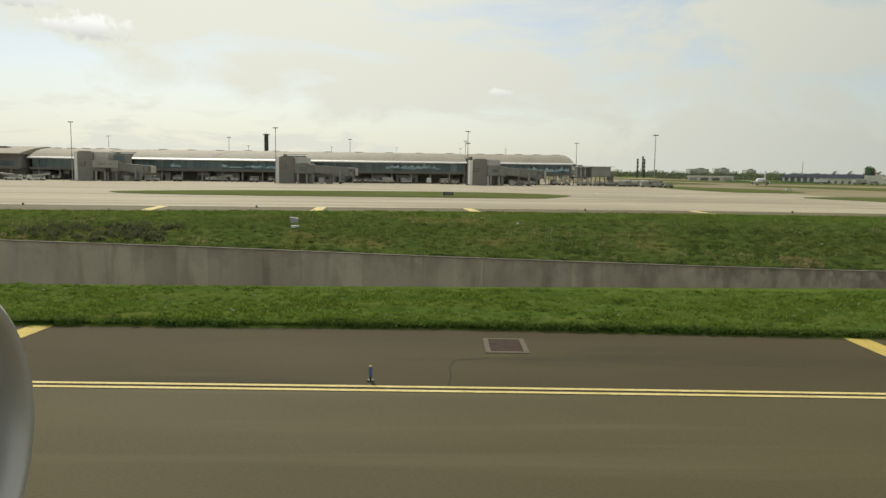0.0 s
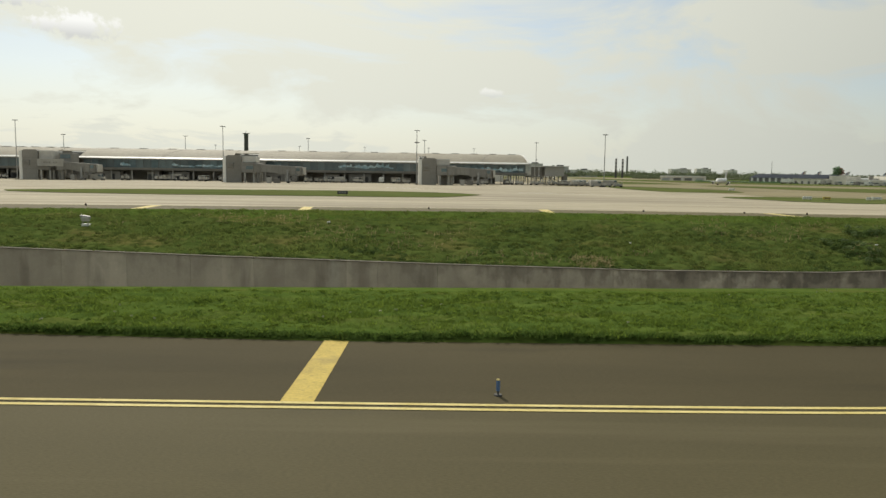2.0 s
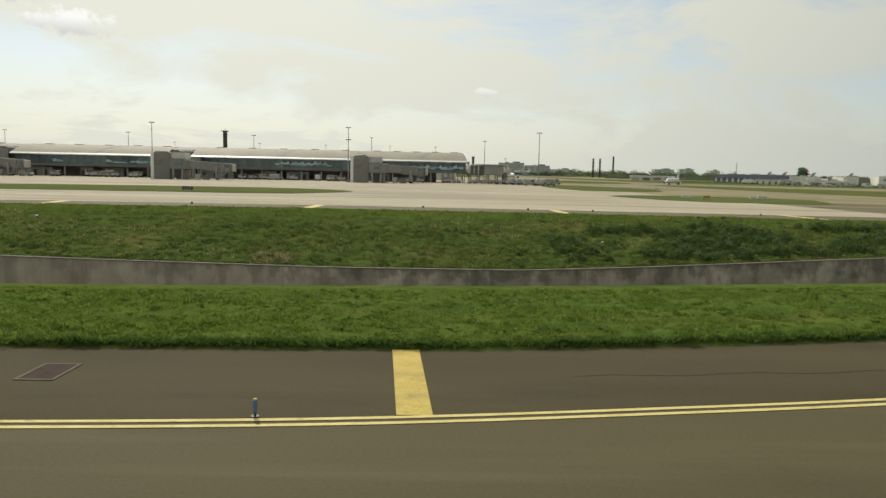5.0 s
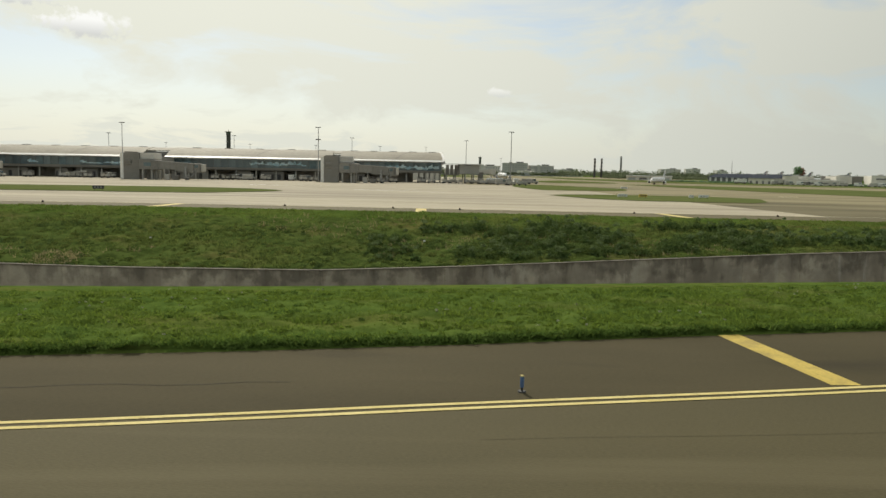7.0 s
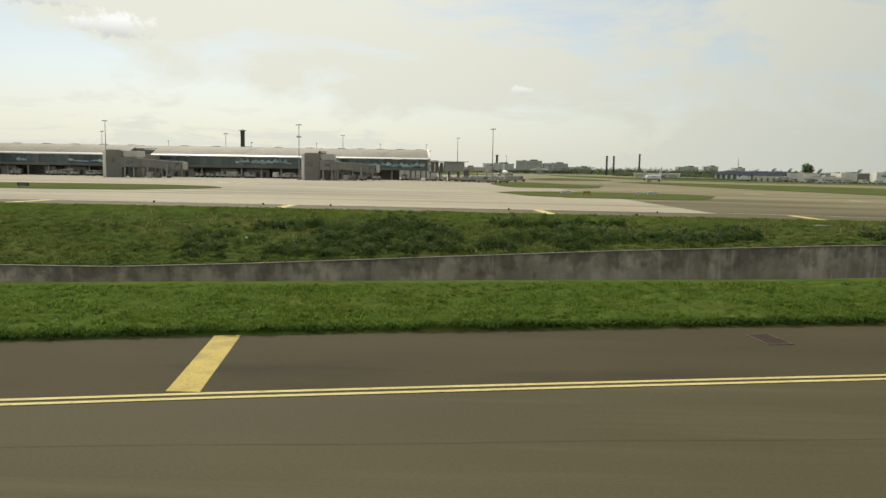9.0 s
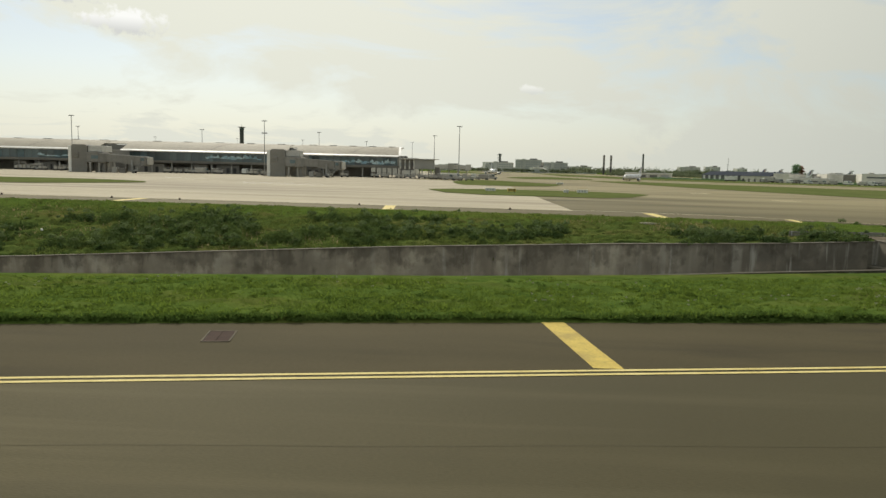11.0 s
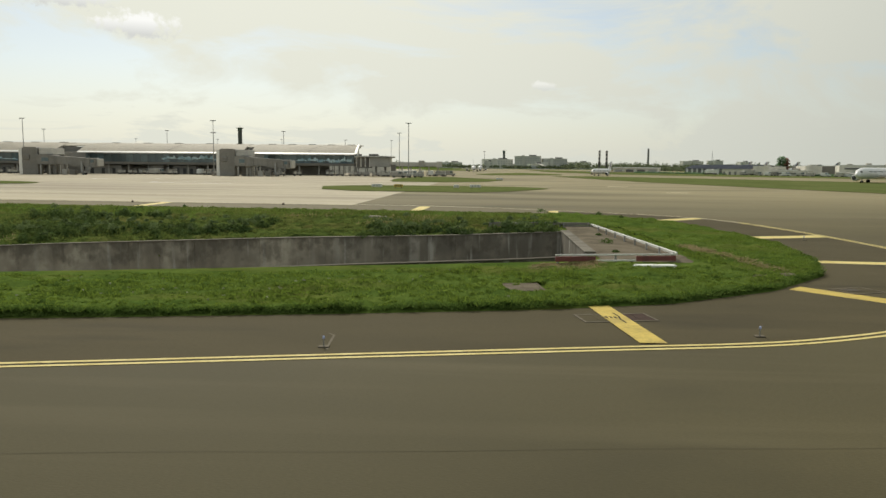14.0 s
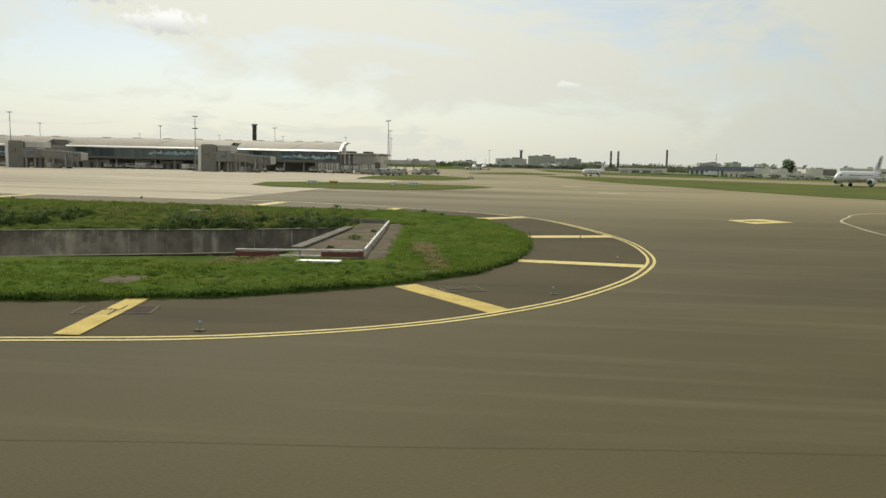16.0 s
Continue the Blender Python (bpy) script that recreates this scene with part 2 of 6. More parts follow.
def add_runs(m, colour, scale, stretch, start, per_metre, soft, amount, reach):
    """Stains that hang down from the top edge, ragged and shorter or longer from place to place."""
    t = m.node_tree
    b = t.nodes["Principled BSDF"]
    old = b.inputs["Base Color"].links[0].from_socket
    uv, mp, n, axes, fall, r, along, product, mix = (t.nodes.new("ShaderNode" + k) for k in ("UVMap", "Mapping", "TexNoise", "SeparateXYZ", "Math", "MapRange", "MapRange", "Math", "MixRGB"))
    uv.uv_map = "down"
    mp.inputs["Scale"].default_value = stretch
    n.inputs["Scale"].default_value, n.inputs["Detail"].default_value, n.inputs["Roughness"].default_value = scale, 7.0, 0.6
    fall.operation, fall.inputs[1].default_value = "MULTIPLY_ADD", -per_metre
    r.inputs["From Min"].default_value, r.inputs["From Max"].default_value, r.inputs["To Max"].default_value = start, start + soft, amount
    (along.inputs["From Min"].default_value, along.inputs["From Max"].default_value), along.inputs["To Min"].default_value = reach, 0.25
    product.operation = "MULTIPLY"
    mix.inputs["Color2"].default_value = (*colour, 1)
    t.links.new(uv.outputs[0], mp.inputs["Vector"])
    t.links.new(mp.outputs[0], n.inputs["Vector"])
    t.links.new(uv.outputs[0], axes.inputs[0])
    t.links.new(axes.outputs["Y"], fall.inputs[0])
    t.links.new(n.outputs["Fac"], fall.inputs[2])
    t.links.new(fall.outputs[0], r.inputs["Value"])
    t.links.new(axes.outputs["X"], along.inputs["Value"])
    t.links.new(r.outputs[0], product.inputs[0])
    t.links.new(along.outputs[0], product.inputs[1])
    t.links.new(product.outputs[0], mix.inputs["Fac"])
    t.links.new(old, mix.inputs["Color1"])
    t.links.new(mix.outputs[0], b.inputs["Base Color"])


add_runs(WALL, (0.085, 0.075, 0.06), 0.9, (1.0, 0.7, 1), 0.4, 0.1, 0.12, 0.55, (4, 36))
add_runs(WALL, (0.06, 0.054, 0.042), 2.6, (1.0, 0.12, 1), 0.47, 0.2, 0.12, 0.32, (0, 60))
COPING = material("pale_coping", (0.2, 0.185, 0.15), (0.12, 0.11, 0.088), 0.9, scale=1.0)
CONCRETE = material("grey_concrete", (0.34, 0.31, 0.26), (0.25, 0.23, 0.19), 0.9, scale=0.8, fine=12.0, bump=0.2)
GRAVEL = material("gravel", (0.19, 0.165, 0.125), (0.12, 0.105, 0.08), 0.95, scale=1.2, fine=14.0, bump=0.6)
RIM_STONE = material("dark_coping", (0.1, 0.09, 0.07), (0.07, 0.06, 0.048), 0.9, scale=1.2)
YELLOW = material("yellow_paint", (0.6, 0.46, 0.12), (0.5, 0.38, 0.1), 0.75, scale=1.5, fine=14.0)
add_layer(YELLOW, (0.24, 0.19, 0.085), 5.0, (1, 1, 1), 0.56, 0.68, 0.35)
add_layer(YELLOW, (0.32, 0.25, 0.1), 0.9, (1, 1, 1), 0.52, 0.66, 0.5)
PALE_YELLOW = material("line_paint", (0.72, 0.61, 0.27), (0.6, 0.49, 0.18), 0.75, scale=1.5, fine=14.0)
add_layer(PALE_YELLOW, (0.3, 0.24, 0.12), 4.0, (1, 1, 1), 0.62, 0.7, 0.5)
WHITE = material("white_paint", (0.78, 0.78, 0.74), (0.68, 0.68, 0.64), 0.5, scale=1.0)
RED = material("red_paint", (0.22, 0.06, 0.05), (0.15, 0.05, 0.042), 0.6, scale=2.0)
BLUE = material("blue_plastic", (0.09, 0.17, 0.33), (0.07, 0.13, 0.27), 0.5)
LENS = material("blue_white_lens", (0.45, 0.5, 0.72), (0.35, 0.4, 0.62), 0.25)
STEEL = material("galvanised_steel", (0.36, 0.36, 0.35), (0.28, 0.28, 0.27), 0.5, 0.4, scale=3.0)
DARK = material("dark_steel", (0.06, 0.06, 0.058), (0.04, 0.04, 0.04), 0.6, scale=2.0)
RUBBER = material("rubber", (0.02, 0.02, 0.02), rough=0.9)
RUST = material("rusty_cover", (0.068, 0.043, 0.033), (0.046, 0.03, 0.024), 0.9, scale=3.0, fine=20.0)
ROOF = material("roof_sheet", (0.36, 0.33, 0.265), (0.31, 0.285, 0.228), 0.7, scale=0.1, fine=1.0)
FASCIA = material("white_fascia", (0.82, 0.81, 0.77), (0.75, 0.74, 0.7), 0.5)
CLADDING = material("grey_cladding", (0.275, 0.264, 0.24), (0.23, 0.221, 0.2), 0.75, scale=0.3, fine=3.0, random=0.12)
CLADDING_PALE = material("pale_cladding", (0.47, 0.455, 0.415), (0.4, 0.385, 0.35), 0.7, scale=0.3, fine=3.0, random=0.15)
PANEL = material("pale_panel", (0.64, 0.62, 0.57), (0.55, 0.53, 0.49), 0.7, scale=0.3, fine=3.0, random=0.1)
SLAB = material("floor_band", (0.25, 0.235, 0.21), (0.2, 0.19, 0.17), 0.8, scale=0.4)
# grey that stands for shade under the terminal and in the tunnel mouth
SHADE = material("shade_grey", (0.34, 0.32, 0.28), (0.26, 0.245, 0.215), 0.9, scale=0.3)
GLASS = material("teal_glazing", (0.09, 0.135, 0.15), (0.145, 0.2, 0.215), 0.12, scale=0.12, fine=0.8, random=0.35)
GLASS.node_tree.nodes["Principled BSDF"].inputs["Specular IOR Level"].default_value = 1.0
# paler colour for random panes, in place of cloud reflections
GLASS_PALE = material("pale_glazing", (0.17, 0.25, 0.28), (0.1, 0.16, 0.185), 0.12, scale=0.5, fine=2.0, random=0.3)
MURAL = material("pale_blue_film", (0.66, 0.82, 0.86), (0.3, 0.5, 0.6), 0.5, scale=0.4, fine=2.0, spread=(0.4, 0.6))
# distance haze is put into these far walls as paler base colours
OFFICE_WALL = material("hazy_office_wall", (0.7, 0.69, 0.63), (0.6, 0.59, 0.54), 0.85, scale=0.04, fine=0.3, random=0.18)
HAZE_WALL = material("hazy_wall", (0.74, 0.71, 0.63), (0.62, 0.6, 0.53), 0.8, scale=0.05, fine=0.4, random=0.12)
BLUE_ROOF = material("blue_roof_sheet", (0.075, 0.083, 0.1), (0.06, 0.067, 0.082), 0.95, scale=0.1, fine=0.8)
# haze painted into the window and grey tones of far buildings
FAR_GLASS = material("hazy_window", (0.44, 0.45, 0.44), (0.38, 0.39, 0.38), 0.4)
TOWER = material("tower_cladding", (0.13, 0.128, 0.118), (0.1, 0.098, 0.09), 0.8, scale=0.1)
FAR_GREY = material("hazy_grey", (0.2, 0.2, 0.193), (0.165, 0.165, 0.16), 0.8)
PLANE_WHITE = material("aircraft_paint", (0.8, 0.8, 0.79), (0.74, 0.74, 0.73), 0.3, scale=0.3)
NACELLE = material("nacelle_paint", (0.42, 0.41, 0.39), (0.37, 0.36, 0.345), 0.35, 0.2, scale=0.6)
LIP = material("bare_metal_lip", (0.6, 0.58, 0.54), (0.55, 0.53, 0.5), 0.42, 0.5, scale=0.2, fine=0.5)
TRUNK = material("bark", (0.11, 0.085, 0.06), rough=0.9)
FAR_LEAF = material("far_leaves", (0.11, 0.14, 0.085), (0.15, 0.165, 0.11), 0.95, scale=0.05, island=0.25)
COPPER_LEAF = material("copper_leaves", (0.28, 0.17, 0.13), (0.33, 0.19, 0.15), 0.8, scale=0.3, island=0.4)
LONE_LEAF = material("dark_leaves", (0.13, 0.23, 0.13), (0.18, 0.27, 0.15), 0.8, scale=0.3, island=0.4)


# ---- mesh helpers ----
def part(name, bm, mat, parent=None, label="", smooth=False):
    me = bpy.data.meshes.new(name)
    bm.to_mesh(me)
    bm.free()
    for m in mat if isinstance(mat, (list, tuple)) else (mat,):
        me.materials.append(m)
    if smooth:
        me.polygons.foreach_set("use_smooth", [True] * len(me.polygons))
    ob = new(name, me)
    if parent is not None:
        ob.parent = parent
    if label:
        ob["label"] = label
    return ob


def raw(name, verts, faces, mat, parent=None):
    me = bpy.data.meshes.new(name)
    me.from_pydata(verts, [], faces)
    me.materials.append(mat)
    ob = new(name, me)
    if parent is not None:
        ob.parent = parent
    return ob


def thing(name, label, category, at=(0, 0, 0), turn=0.0, group="", kind=""):
    ob = new(name)
    ob.empty_display_size = 0.3
    ob.matrix_basis = pose(*at, 0, 0, turn)
    return tagged(ob, label, category, group, kind)


def box(bm, lo, hi, bevel=0.0):
    """A box from corner to corner, its edges broken by bevel."""
    c, s = [(a + b) / 2 for a, b in zip(lo, hi)], [b - a for a, b in zip(lo, hi)]
    made = bmesh.ops.create_cube(bm, size=1, matrix=Matrix.Translation(c) @ Matrix.Diagonal((*s, 1)))
    if bevel:
        edges = {e for v in made["verts"] for e in v.link_edges}
        bmesh.ops.bevel(bm, geom=list(edges), offset=bevel, segments=1, affect="EDGES")
    return bm


def boxes(*pairs, bevel=0.0):
    bm = bmesh.new()
    for lo, hi in pairs:
        box(bm, lo, hi, bevel)
    return bm


def rod(bm, a, b, r0, r1=None, n=8):
    """A round bar from a to b."""
    a, b = Vector(a), Vector(b)
    d = b - a
    m = Matrix.Translation((a + b) / 2) @ d.to_track_quat("Z", "Y").to_matrix().to_4x4()
    bmesh.ops.create_cone(bm, cap_ends=True, segments=n, radius1=r0, radius2=r0 if r1 is None else r1, depth=d.length, matrix=m)
    return bm


def lathe(bm, rings, n=20, axis="x"):
    """A round body from rings of (place along the axis, radius, drop of the centre)."""
    loops = []
    for a, r, dz in rings:
        loop = []
        for k in range(n):
            u, v = r * math.cos(2 * math.pi * k / n), r * math.sin(2 * math.pi * k / n) + dz
            loop.append(bm.verts.new((a, u, v) if axis == "x" else (u, v - dz, a)))
        loops.append(loop)
    for p, q in zip(loops, loops[1:]):
        for k in range(n):
            bm.faces.new((p[k], p[(k + 1) % n], q[(k + 1) % n], q[k]))
    bm.faces.new(loops[0][::-1])
    bm.faces.new(loops[-1])
    return bm


def curve(points):
    """A function that runs through points (x, y), straight between them."""
    xs, ys = zip(*points)
    return lambda x: np.interp(x, xs, ys)


# ---- the lie of the land ----
def far_level(x, y):
    return np.maximum(1.1 - 0.0045 * np.clip(x, 0, 150) - 0.0065 * (np.clip(y, 72, 240) - 72), 0.0)


def level(x, y):
    """Height of the paved ground: flat by the near taxiway, a little higher beyond the cutting."""
    s = np.clip((y - 56) / (np.interp(x, (90, 110), (67, 72)) - 56), 0, 1)
    return far_level(x, y) * s * s * (3 - 2 * s)


near_edge = curve([(-400, 22), (-12, 22), (0, 22.2), (12, 21.6), (26, 21.7), (38, 22.1), (46, 23.3), (52, 24.5), (58, 25.9), (64, 27.1), (75, 29), (84, 30.4), (91, 31.4), (98, 32.65), (104.4, 33.95), (108.4, 35.35), (112.7, 38.3), (116, 42.2), (117.6, 46.6), (118.3, 50.6), (118.6, 54)])
far_edge = curve([(-400, 64), (-60, 64), (-26, 65), (0, 67.5), (25, 71), (60, 71.5), (90, 71), (100, 71), (104, 70.6), (108, 70.3), (111, 68.9), (113.8, 67.5), (115.6, 65.8), (117, 63.6), (118, 60.4), (118.4, 57.4), (118.6, 54)])
crest = curve([(-400, 30.5), (0, 30.5), (26, 31.4), (45, 33.2), (61, 36), (70, 37.4), (80, 38.8), (90, 40.6), (100, 43), (107, 45), (120, 46)])
wall_line = lambda x: 50.4 + 0.0755 * x
wall_top = curve([(-400, 0.3), (-45, 0.3), (-28.6, -0.09), (-14.6, -0.53), (0.4, -1.09), (16, -1.6), (30, -1.98), (43, -2.1), (52, -1.8), (61.5, -1.37), (76, -0.72), (90, -0.26), (100, -0.05), (107.1, 0.22), (200, 0.3)])
near_wall_line = lambda x: wall_line(x) - 11.6
near_wall_top = curve([(-400, -1.8), (40, -1.8), (80, -1.08), (95, -0.4), (104, -0.06), (107.1, 0.12), (200, 0)])
END = 107.1
FLOOR = -6.5


# ---- ground: one sheet with the cutting in it ----
def build_ground():
    xs = [-4000, -1500, -700, -400, -200, -120, -80] + list(np.arange(-56, END - 0.5, 2.0)) + [END - 0.01, END + 0.01]
    xs += list(np.arange(107.6, 118.5, 0.4)) + [118.6, 118.75, 122, 130, 145, 170, 200, 260, 400, 700, 1500, 4000]
    verts, rows = [], []
    for x in xs:
        g, f, c = near_edge(x), far_edge(x), crest(x)
        cut = x < END
        col = [(-4000, -0.3), (-60, -0.3), (g - 1.5, -0.3), (g, 0.04)]
        if x > 118.7:
            col = [(-4000, -0.3), (-60, -0.3)] + [(y, level(x, y) - 0.3) for y in np.linspace(40, 86, 24)]
        elif cut:
            n, w, t = near_wall_line(x), wall_line(x), wall_top(x) - 0.12
            c = min(c, n - 1.5)
            low = 0.3 * min(1.0, (END - x) / 6)
            col += [(g + (c - g) * k, 0.03 - low * k) for k in (0.25, 0.5, 0.75)] + [(c, 0.03 - low), ((c + n - 0.3) / 2, near_wall_top(x) * 0.35), (n - 0.36, near_wall_top(x) - 0.5), (n - 0.3, FLOOR), (n + 0.2, FLOOR), (w - 0.2, FLOOR), (w + 0.3, FLOOR), (w + 0.36, t - 0.05)]
            top = level(x, f) + 0.04
            for k in (0.15, 0.32, 0.5, 0.68, 0.84, 0.94, 1.0):
                col.append((w + 0.36 + (f - w - 0.36) * k, t + (top - t) * min(1.0, 1.06 * k ** 0.95)))
            col += [(f + 1.5, level(x, f) - 0.3), (f + 8, level(x, f + 8) - 0.3)]
        else:
            col += [(g + (f - g) * k, level(x, g + (f - g) * k) + 0.04 + 0.12 * math.sin(math.pi * k)) for k in np.linspace(0, 1, 20)[1:]]
            col += [(f + 1.5, level(x, f + 1.5) - 0.3), (f + 8, level(x, f + 8) - 0.3)]
        col = col[:24] if len(col) > 24 else col
        while len(col) < 26:
            y = col[-1][0] + 6
            col.append((y, level(x, y) - 0.3))
        for y in (130, 160, 200, 240, 300, 420, 700, 1500, 4500):
            col.append((y, level(x, y) - 0.3))
        rows.append(len(verts))
        verts += [(x, y, z) for y, z in col]
    n = len(verts) - rows[-1]
    faces = [(a + k, b + k, b + k + 1, a + k + 1) for a, b in zip(rows, rows[1:]) for k in range(n - 1)]
    ob = raw("ground", verts, faces, GRASS)
    return tagged(ob, "broad green grass field round the taxiways", "ground", kind="structure")


build_ground()


def sheet(name, mat, pieces, lift, label, category="pavement", kind="structure"):
    """Paved or planted strips laid on the land; a piece is (x from, x to, step, low edge, high edge, rows)."""
    verts, faces = [], []
    for x0, x1, step, lo, hi, ny in pieces:
        xs = np.linspace(x0, x1, max(2, int(round((x1 - x0) / step)) + 1))
        base = len(verts)
        for x in xs:
            a, b = lo(x), hi(x)
            for y in np.linspace(a, b, ny + 1):
                verts.append((x, y, level(x, y) + lift))
        for i in range(len(xs) - 1):
            for k in range(ny):
                p = base + i * (ny + 1) + k
                faces.append((p, p + ny + 1, p + ny + 2, p + 1))
    return tagged(raw(name, verts, faces, mat), label, category, kind=kind)


def fixed(v):
    return lambda x: v


concrete_edge = lambda x: far_edge(min(x, 112)) + 7.6 + 0.015 * max(0, min(x, 60))
inner_line = curve([(-400, 15.8), (0, 15.8), (18, 15.65), (26, 15.85), (34.8, 16.4), (42.4, 17.5), (47.3, 18.45), (51.5, 19.23), (57.6, 20.4), (62, 21.25), (71.3, 22.85), (82.4, 24.75), (90.9, 26.25), (99.9, 28.05), (105.1, 29.1), (107.8, 29.7), (140, 38)])
bend_line = curve([(99, 27.9), (99.9, 28.05), (105.1, 29.1), (107.8, 29.6), (109.1, 29.7), (111.6, 30.55), (114.3, 32.0), (116.6, 33.85), (118.6, 36.1)])
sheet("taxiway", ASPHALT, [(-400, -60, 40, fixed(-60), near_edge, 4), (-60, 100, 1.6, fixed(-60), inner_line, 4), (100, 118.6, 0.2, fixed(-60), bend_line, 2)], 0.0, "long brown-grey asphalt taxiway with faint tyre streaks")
sheet("taxiway_shoulder", SHOULDER, [(-60, 100, 1.6, inner_line, near_edge, 3), (100, 118.6, 0.2, bend_line, near_edge, 2)], 0.0, "darker asphalt shoulder beside the taxiway edge line")
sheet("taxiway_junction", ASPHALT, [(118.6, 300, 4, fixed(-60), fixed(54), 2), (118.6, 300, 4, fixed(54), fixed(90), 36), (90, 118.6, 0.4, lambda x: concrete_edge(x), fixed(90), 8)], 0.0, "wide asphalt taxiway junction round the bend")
sheet("far_taxiway", ASPHALT, [(118.6, 300, 4, fixed(90), fixed(300), 42), (90, 118.6, 4, fixed(90), fixed(300), 42), (60, 90, 3, fixed(270), fixed(300), 2), (60, 300, 20, fixed(300), fixed(1000), 10)], 0.0, "asphalt taxiway running off to the distance, painted paler for grazing sheen")
sheet("bend_shoulder", SHOULDER, [(118.6, 124.45, 0.25, curve([(118.6, 36.1), (119.3, 37), (121.8, 41.4), (123.4, 45.6), (124.2, 49), (124.5, 52.9)]), curve([(118.6, 69), (119.4, 68), (122, 64), (123.6, 60.4), (124.4, 57), (124.5, 53.1)]), 16)], 0.004, "darker asphalt shoulder round the bend")
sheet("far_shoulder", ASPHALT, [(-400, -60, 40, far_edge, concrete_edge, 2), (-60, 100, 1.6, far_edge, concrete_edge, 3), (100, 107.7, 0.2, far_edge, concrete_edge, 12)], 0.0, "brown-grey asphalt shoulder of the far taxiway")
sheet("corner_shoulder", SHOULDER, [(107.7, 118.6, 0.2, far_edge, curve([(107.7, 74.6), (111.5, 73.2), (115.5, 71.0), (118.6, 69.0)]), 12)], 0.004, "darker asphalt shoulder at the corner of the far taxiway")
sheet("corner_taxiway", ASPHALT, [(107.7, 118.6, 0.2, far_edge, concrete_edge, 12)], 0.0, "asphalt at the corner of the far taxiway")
sheet("apron", CONCRETE_APRON, [(-400, -60, 20, concrete_edge, fixed(272), 20), (-60, 60, 4, concrete_edge, fixed(272), 40), (60, 90, 3, concrete_edge, fixed(270), 40), (-400, 60, 20, fixed(272), fixed(800), 8)], 0.0, "pale cream concrete apron in front of the terminal")
# grass islands between the paved ways
isl = dict(mat=TURF, lift=0.06, category="grass", kind="structure")
sheet("grass_island", pieces=[(-56, 23, 2.5, curve([(-56, 125), (-51, 117), (-40, 112), (-24, 110), (9, 113), (16, 117), (20, 126), (23, 137)]), curve([(-56, 127), (-50, 137), (-38, 146), (-15, 152), (5, 154), (14, 151), (20, 146), (23, 138)]), 4)], label="long green grass island on the apron", **isl)
sheet("grass_island", pieces=[(72, 114, 2, curve([(72, 149), (76, 130), (82, 123), (100, 122.5), (106, 131), (110, 142), (114, 153)]), curve([(72, 151), (76, 159), (85, 166), (98, 168), (108, 167), (112, 162), (114, 155)]), 4)], label="oval green grass island between taxiways", **isl)
sheet("grass_island", pieces=[(74, 107, 2, curve([(74, 240), (77, 204), (92, 202), (102, 211), (107, 236)]), curve([(74, 250), (78, 292), (90, 285), (100, 262), (107, 240)]), 4)], label="green grass island by the apron corner", **isl)
sheet("grass_island", pieces=[(97, 141, 4, curve([(97, 375), (104, 352), (139, 372), (141, 400)]), curve([(97, 395), (104, 430), (125, 480), (141, 420)]), 3)], label="far green grass island", **isl)
sheet("grass_verge", pieces=[(130, 520, 6, curve([(130, 330), (145, 235), (160, 186), (172, 148), (200, 118), (260, 80), (520, -40)]), curve([(130, 338), (150, 345), (195, 300), (228, 258), (300, 210), (520, 100)]), 8)], label="broad green verge across the junction", **isl)
sheet("grass_verge", pieces=[(145, 700, 10, curve([(145, 560), (170, 440), (200, 395), (260, 345), (330, 300), (700, 160)]), curve([(145, 900), (200, 620), (260, 520), (330, 470), (700, 300)]), 6)], label="mown green strip before the hangars", **isl)
sheet("grass_verge", pieces=[(40, 90, 5, fixed(620), curve([(40, 900), (70, 900), (90, 720)]), 6)], label="distant grass strip beside the runway", **isl)


# ---- paint on the ground ----
def ribbon(name, points, wide, mat, label, lift=0.012, closed=False):
    """A painted line along points, laid on the land."""
    verts, faces = [], []
    p = [Vector((*q, 0)) for q in points]
    for k, q in enumerate(p):
        d = (p[min(k + 1, len(p) - 1)] - p[max(k - 1, 0)]).normalized()
        s = Vector((-d.y, d.x, 0)) * wide / 2
        for v in (q - s, q + s):
            verts.append((v.x, v.y, level(v.x, v.y) + lift))
    faces = [(2 * k, 2 * k + 1, 2 * k + 3, 2 * k + 2) for k in range(len(p) - 1)]
    return tagged(raw(name, verts, faces, mat), label, "marking", group="ground markings", kind="structure")


def smooth_path(points, step=0.6):
    """A rounded path through points."""
    p = [Vector((*q, 0)) for q in points]
    p = [p[0] * 2 - p[1]] + p + [p[-1] * 2 - p[-2]]
    out = []
    for a, b, c, d in zip(p, p[1:], p[2:], p[3:]):
        n = max(2, int((c - b).length / step))
        for k in range(n):
            t = k / n
            out.append(0.5 * ((2 * b) + (c - a) * t + (2 * a - 5 * b + 4 * c - d) * t * t + (3 * b - a - 3 * c + d) * t ** 3))
    return [(v.x, v.y) for v in out + [p[-2]]]


PALE_LINE = material("faded_line", (0.62, 0.56, 0.38), (0.5, 0.44, 0.3), 0.8, scale=0.8, fine=6.0)
